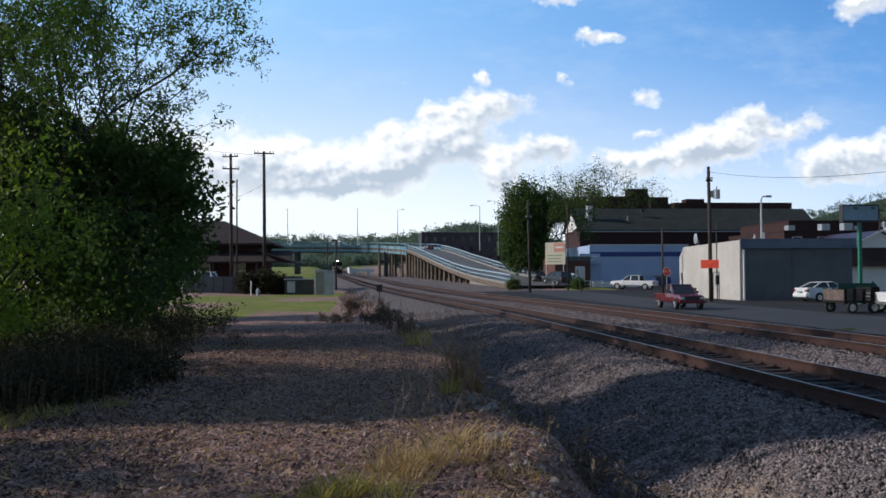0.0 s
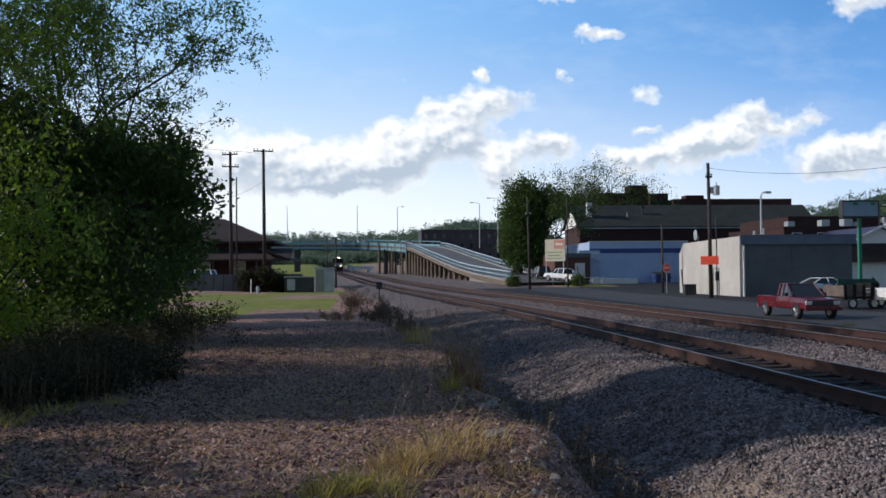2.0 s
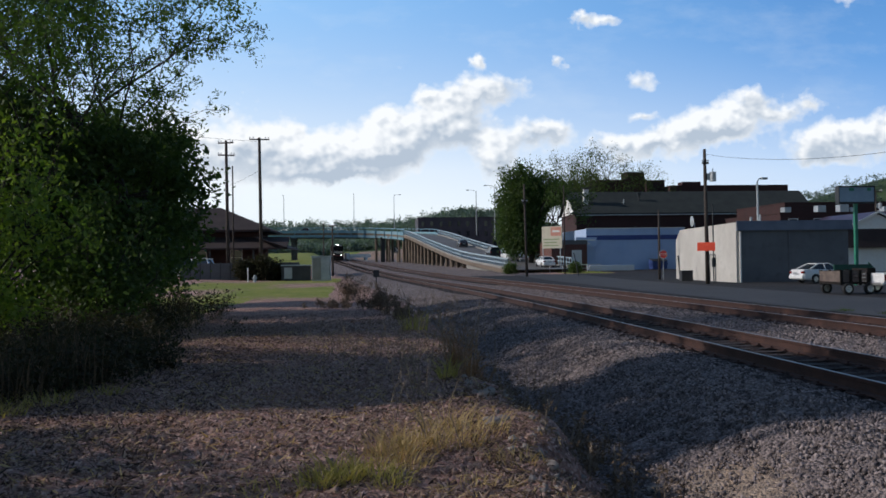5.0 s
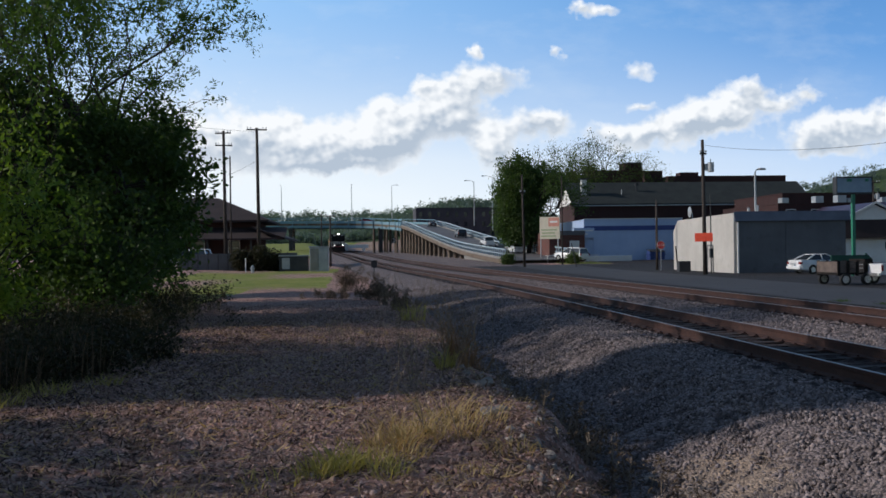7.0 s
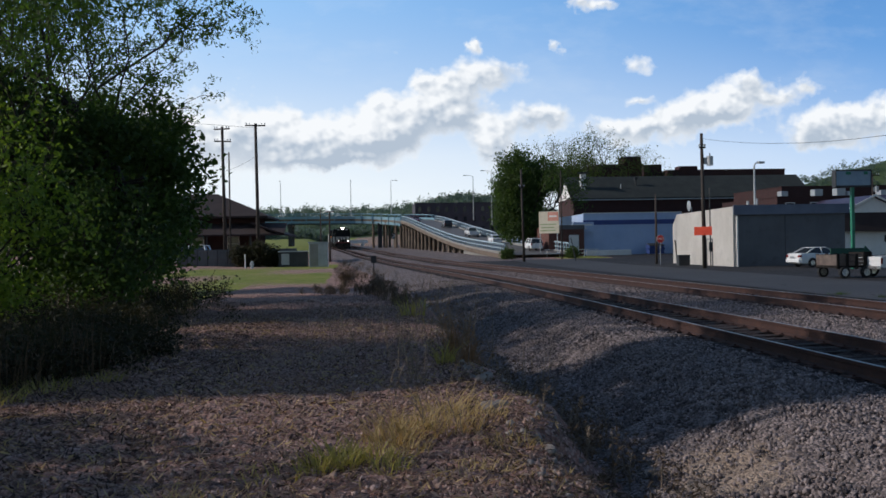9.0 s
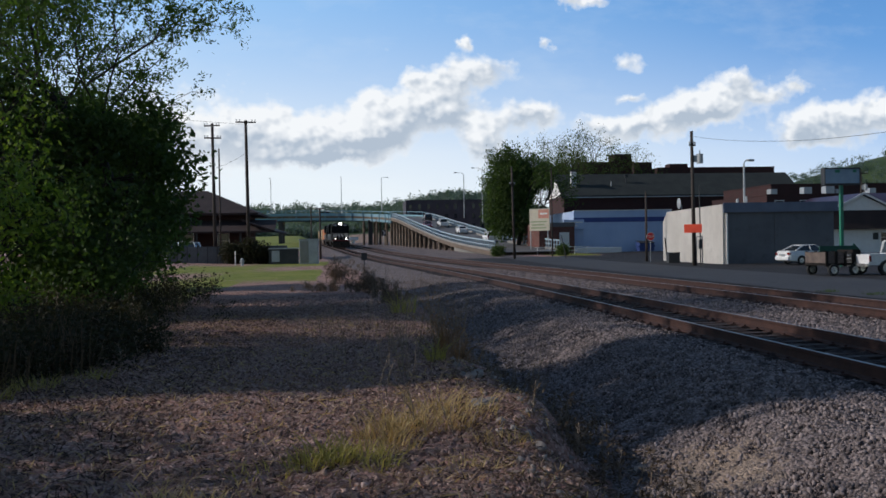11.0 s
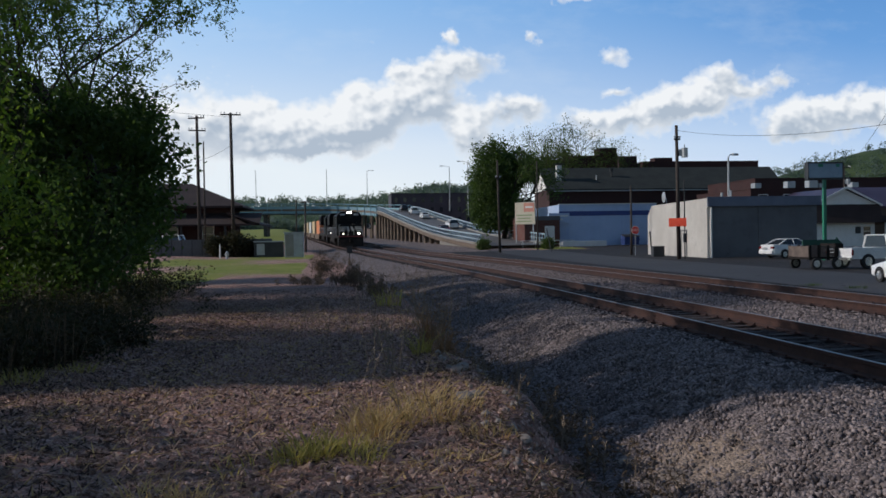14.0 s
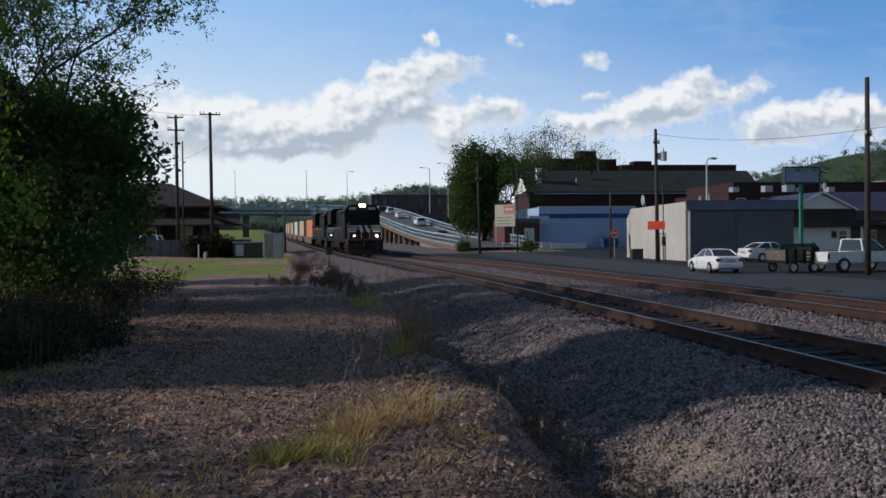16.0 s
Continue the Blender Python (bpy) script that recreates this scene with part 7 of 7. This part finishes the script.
# cumulus: (across, up, half width, half height), as slopes from the eye
PUFFS = [
    (-0.1377, 0.12, 0.0418, 0.0393), (-0.0891, 0.1364, 0.0428, 0.0203), (-0.04, 0.1274, 0.0617, 0.0265), (-0.003, 0.1114, 0.0411, 0.0233), (-0.0768, 0.1093, 0.0413, 0.0203), (-0.04, 0.0963, 0.0617, 0.0093),
    (0.0467, 0.1435, 0.048, 0.0296), (0.0842, 0.1685, 0.0358, 0.0281), (0.1156, 0.185, 0.0319, 0.0235), (0.1503, 0.1931, 0.0294, 0.0189), (0.0623, 0.1846, 0.0151, 0.0094), (0.0156, 0.1598, 0.0164, 0.0156),
    (0.0342, 0.1236, 0.0377, 0.0171), (0.103, 0.1436, 0.0277, 0.0172), (0.1661, 0.1379, 0.0366, 0.0189), (0.2011, 0.1397, 0.0256, 0.0175), (0.1345, 0.1175, 0.0244, 0.0235), (0.1408, 0.0986, 0.0175, 0.0204),
    (0.2941, 0.1251, 0.0372, 0.0178), (0.2651, 0.127, 0.0249, 0.0129), (0.3265, 0.1305, 0.0212, 0.0164), (0.3819, 0.1556, 0.0298, 0.0216), (0.4128, 0.1637, 0.0304, 0.0236), (0.4431, 0.1775, 0.0213, 0.0187),
    (0.4675, 0.1624, 0.0234, 0.0103), (0.4974, 0.1765, 0.0205, 0.0104), (0.3623, 0.1363, 0.0348, 0.0182), (0.4082, 0.142, 0.0439, 0.0134), (0.3038, 0.206, 0.0239, 0.0122), (0.3071, 0.1612, 0.0195, 0.0065),
    (0.2382, 0.2659, 0.0123, 0.0112), (0.2716, 0.269, 0.025, 0.0081), (0.2138, 0.2201, 0.0086, 0.0095), (0.1174, 0.222, 0.0083, 0.0078), (0.5041, 0.1268, 0.0292, 0.0226), (0.5308, 0.1385, 0.0298, 0.0211),
    (0.5696, 0.1297, 0.0308, 0.0251), (0.5174, 0.1098, 0.0434, 0.0123), (0.5475, 0.306, 0.0302, 0.0177), (0.5791, 0.3257, 0.0274, 0.0198), (0.2106, 0.3078, 0.0322, 0.0072), (0.6182, 0.143, 0.0473, 0.0256),
    (0.6521, 0.1337, 0.0488, 0.0241), (0.6657, 0.3138, 0.0395, 0.0187), (-0.2041, 0.1283, 0.057, 0.0476), (-0.2817, 0.1055, 0.0665, 0.0485),
]


def make_clouds():
    k = N("cumulus_sky")
    sep = k.n("SeparateXYZ")
    k.put(sep.inputs[0], k.pos())
    u = k.math("DIVIDE", sep.outputs[0], sep.outputs[1])
    v = k.math("DIVIDE", sep.outputs[2], sep.outputs[1])

    def at(du, dv, stretch=1.0):
        com = k.n("CombineXYZ")
        k.put(com.inputs[0], k.math("ADD", u, du))
        k.put(com.inputs[1], k.math("MULTIPLY", k.math("ADD", v, dv), stretch))
        return com.outputs[0]

    def billow(du, dv):
        out = None
        for scale, amp in ((22.0, 0.5), (50.0, 0.3), (120.0, 0.2)):
            vo = k.n("TexVoronoi", Scale=scale)
            vo.feature = "SMOOTH_F1"
            vo.inputs["Smoothness"].default_value = 0.45
            k.put(vo.inputs["Vector"], at(du, dv, 1.25))
            b = k.math("MULTIPLY", k.math("SUBTRACT", 0.9, k.math("MULTIPLY", vo.outputs["Distance"], 1.5)), amp)
            out = b if out is None else k.math("ADD", out, b)
        return out

    wsep = k.n("SeparateXYZ")
    k.put(wsep.inputs[0], k.noise(26.0, 4, 0.6, at(0.0, 0.0), "Color"))
    uu = k.math("ADD", u, k.math("MULTIPLY", k.math("SUBTRACT", wsep.outputs[0], 0.5), 0.045))
    vv = k.math("ADD", v, k.math("MULTIPLY", k.math("SUBTRACT", wsep.outputs[1], 0.5), 0.035))
    field, top = None, None
    for a, c, w, h in PUFFS:
        du = k.math("MULTIPLY", k.math("SUBTRACT", uu, a), 1 / w)
        dv = k.math("MULTIPLY", k.math("SUBTRACT", vv, c), 1 / h)
        r2 = k.math("ADD", k.math("MULTIPLY", du, du), k.math("MULTIPLY", dv, dv))
        g = k.math("POWER", 0.3679, r2)
        lit = k.math("MULTIPLY", g, k.math("SUBTRACT", dv, k.math("MULTIPLY", du, 0.35)))
        field = g if field is None else k.math("ADD", field, g)
        top = lit if top is None else k.math("ADD", top, lit)
    puff, off = billow(0.0, 0.0), billow(-0.006, 0.007)
    dens = k.math("ADD", field, k.math("MULTIPLY", k.math("SUBTRACT", puff, 0.5), 0.85))
    dens = k.math("ADD", dens, k.math("MULTIPLY", k.math("SUBTRACT", k.noise(70.0, 6, 0.65, at(0.0, 0.0)), 0.5), 0.5))
    alpha = k.ramp(dens, 0.14, 0.78)
    relief = k.math("MULTIPLY", k.math("SUBTRACT", puff, off), 1.6)
    shade = k.math("ADD", k.ramp(k.math("ADD", top, relief), -0.5, 0.45), 0.0, True)
    thin = k.math("SUBTRACT", 1.0, k.ramp(field, 0.55, 1.5))
    lum = k.math("MAXIMUM", shade, k.math("MULTIPLY", thin, 0.85))
    cloud = k.mix(lum, (0.46, 0.525, 0.61), (0.92, 0.92, 0.92))
    # clear sky: deep above, pale towards the horizon and towards the sun's side
    pale = k.math("ADD", k.ramp(v, 0.02, 0.3, 1.05, 0.0), k.ramp(u, -0.35, 0.6, 0.35, -0.3), True)
    blue = k.mix(pale, (0.235, 0.46, 0.83), (0.84, 0.89, 0.92))
    blue = k.mix(k.ramp(v, 0.1, 0.34), blue, k.mix(k.ramp(u, -0.3, 0.5), (0.335, 0.61, 0.95), (0.095, 0.265, 0.585)))
    wisps = k.ramp(k.noise(7.0, 7, 0.62, at(0.0, 0.0, 2.5)), 0.5, 0.78, 0.0, 0.22)
    blue = k.mix(wisps, blue, (0.72, 0.79, 0.86))
    em = k.n("Emission", Strength=1.0)
    k.put(em.inputs["Color"], k.mix(alpha, blue, cloud))
    k.put(k.t.nodes["Material Output"].inputs[0], em.outputs[0])
    vs, fs = [], []
    n, m, r = 40, 14, 3600.0
    for i in range(n + 1):
        az = radians(-52 + 104 * i / n)
        for j in range(m + 1):
            el = radians(-2.5 + 33 * j / m)
            vs.append((r * math.sin(az) * math.cos(el), r * math.cos(az) * math.cos(el), r * math.sin(el)))
    for i in range(n):
        for j in range(m):
            q = i * (m + 1) + j
            fs.append((q, q + 1, q + m + 2, q + m + 1))
    ob = new("backdrop", mesh_of(B().add(vs, fs), "backdrop", k.m, True))
    ob.location = (0, 0, 1.65)
    tagged(ob, "blue sky with white cumulus over distant hills", "sky", kind="structure")


make_clouds()


# ---- what moves ----
TIMES = [0.5 * i for i in range(33)]


def pace(keys):
    ts, ss = np.array([a for a, _ in keys], float), np.array([c for _, c in keys], float)
    return lambda t: float(_hermite(ts, ss, np.float64(t)))


def drive(ob, line, keys, back=False):
    at, rows = pace(keys), []
    for t in TIMES:
        p, d = on_line(line, at(t))
        rows.append((t, facing(p, -d if back else d)))
    walk(ob, rows)


FRONT = pace([(0, 322), (4, 264), (9, 192), (11.5, 156), (13.5, 122.5), (16, 80)])


def front_at(t):
    """How far up the line the train's leading end stands."""
    return FRONT(t) - 2.6


def motions():
    line = [Vector((float(track_x(y)), float(y), float(rail_z(y)))) for y in np.arange(-40, 640, 6.0)]
    for ob, behind, length in TRAIN:
        rows = []
        for t in TIMES:
            s = front_at(t) + behind + 40
            p, _ = on_line(line, s)
            q, _ = on_line(line, s + length)
            d = (p - q).normalized()
            rows.append((t, facing(p, d)))
        walk(ob, rows)
    drive(CARS["red_pickup"], DOWN, [(0, 173.9), (1.5, 162.3), (3, 150.8), (6, 127), (11, 87), (16, 47)], True)
    drive(CARS["late_sedan"], STREET, [(0, 40), (8, 103), (13, 143.5), (14, 152), (15, 160), (16, 168)])
    drive(CARS["white_pickup"], UP, [(0, 45.5), (1.5, 54), (2.5, 59.5), (3.5, 68), (6.5, 96), (8, 102.5), (9, 113), (11.5, 140), (13.5, 154), (16, 163)])
    drive(CARS["white_sedan"], UP, [(0, 6), (2, 31), (3.5, 48.5), (4, 53), (6.5, 74.5), (8, 83.5), (11.5, 119), (13.5, 138), (16, 148)])
    drive(CARS["white_hatch"], UP, [(0, -40), (4, 18), (6.5, 51), (8, 59), (9, 67), (12, 98), (13.5, 106), (16, 122)])
    drive(CARS["dark_suv"], UP, [(0, 58), (2, 66), (4, 80), (6.5, 122), (8, 132.5), (9, 143), (11.5, 162), (13.5, 173), (16, 180)])
    drive(CARS["dark_ahead"], UP, [(0, 68), (2, 82), (4, 106), (6.5, 160), (8, 182), (9, 192), (12, 232), (16, 290)])
    drive(CARS["red_car"], UP, [(0, 182), (1, 188), (2, 196), (3, 206), (8, 260), (16, 350)])
    drive(CARS["red_down"], DOWN, [(0, 470), (6, 400), (9, 350), (11.5, 306), (13.5, 282), (15, 271), (16, 263)], True)


motions()
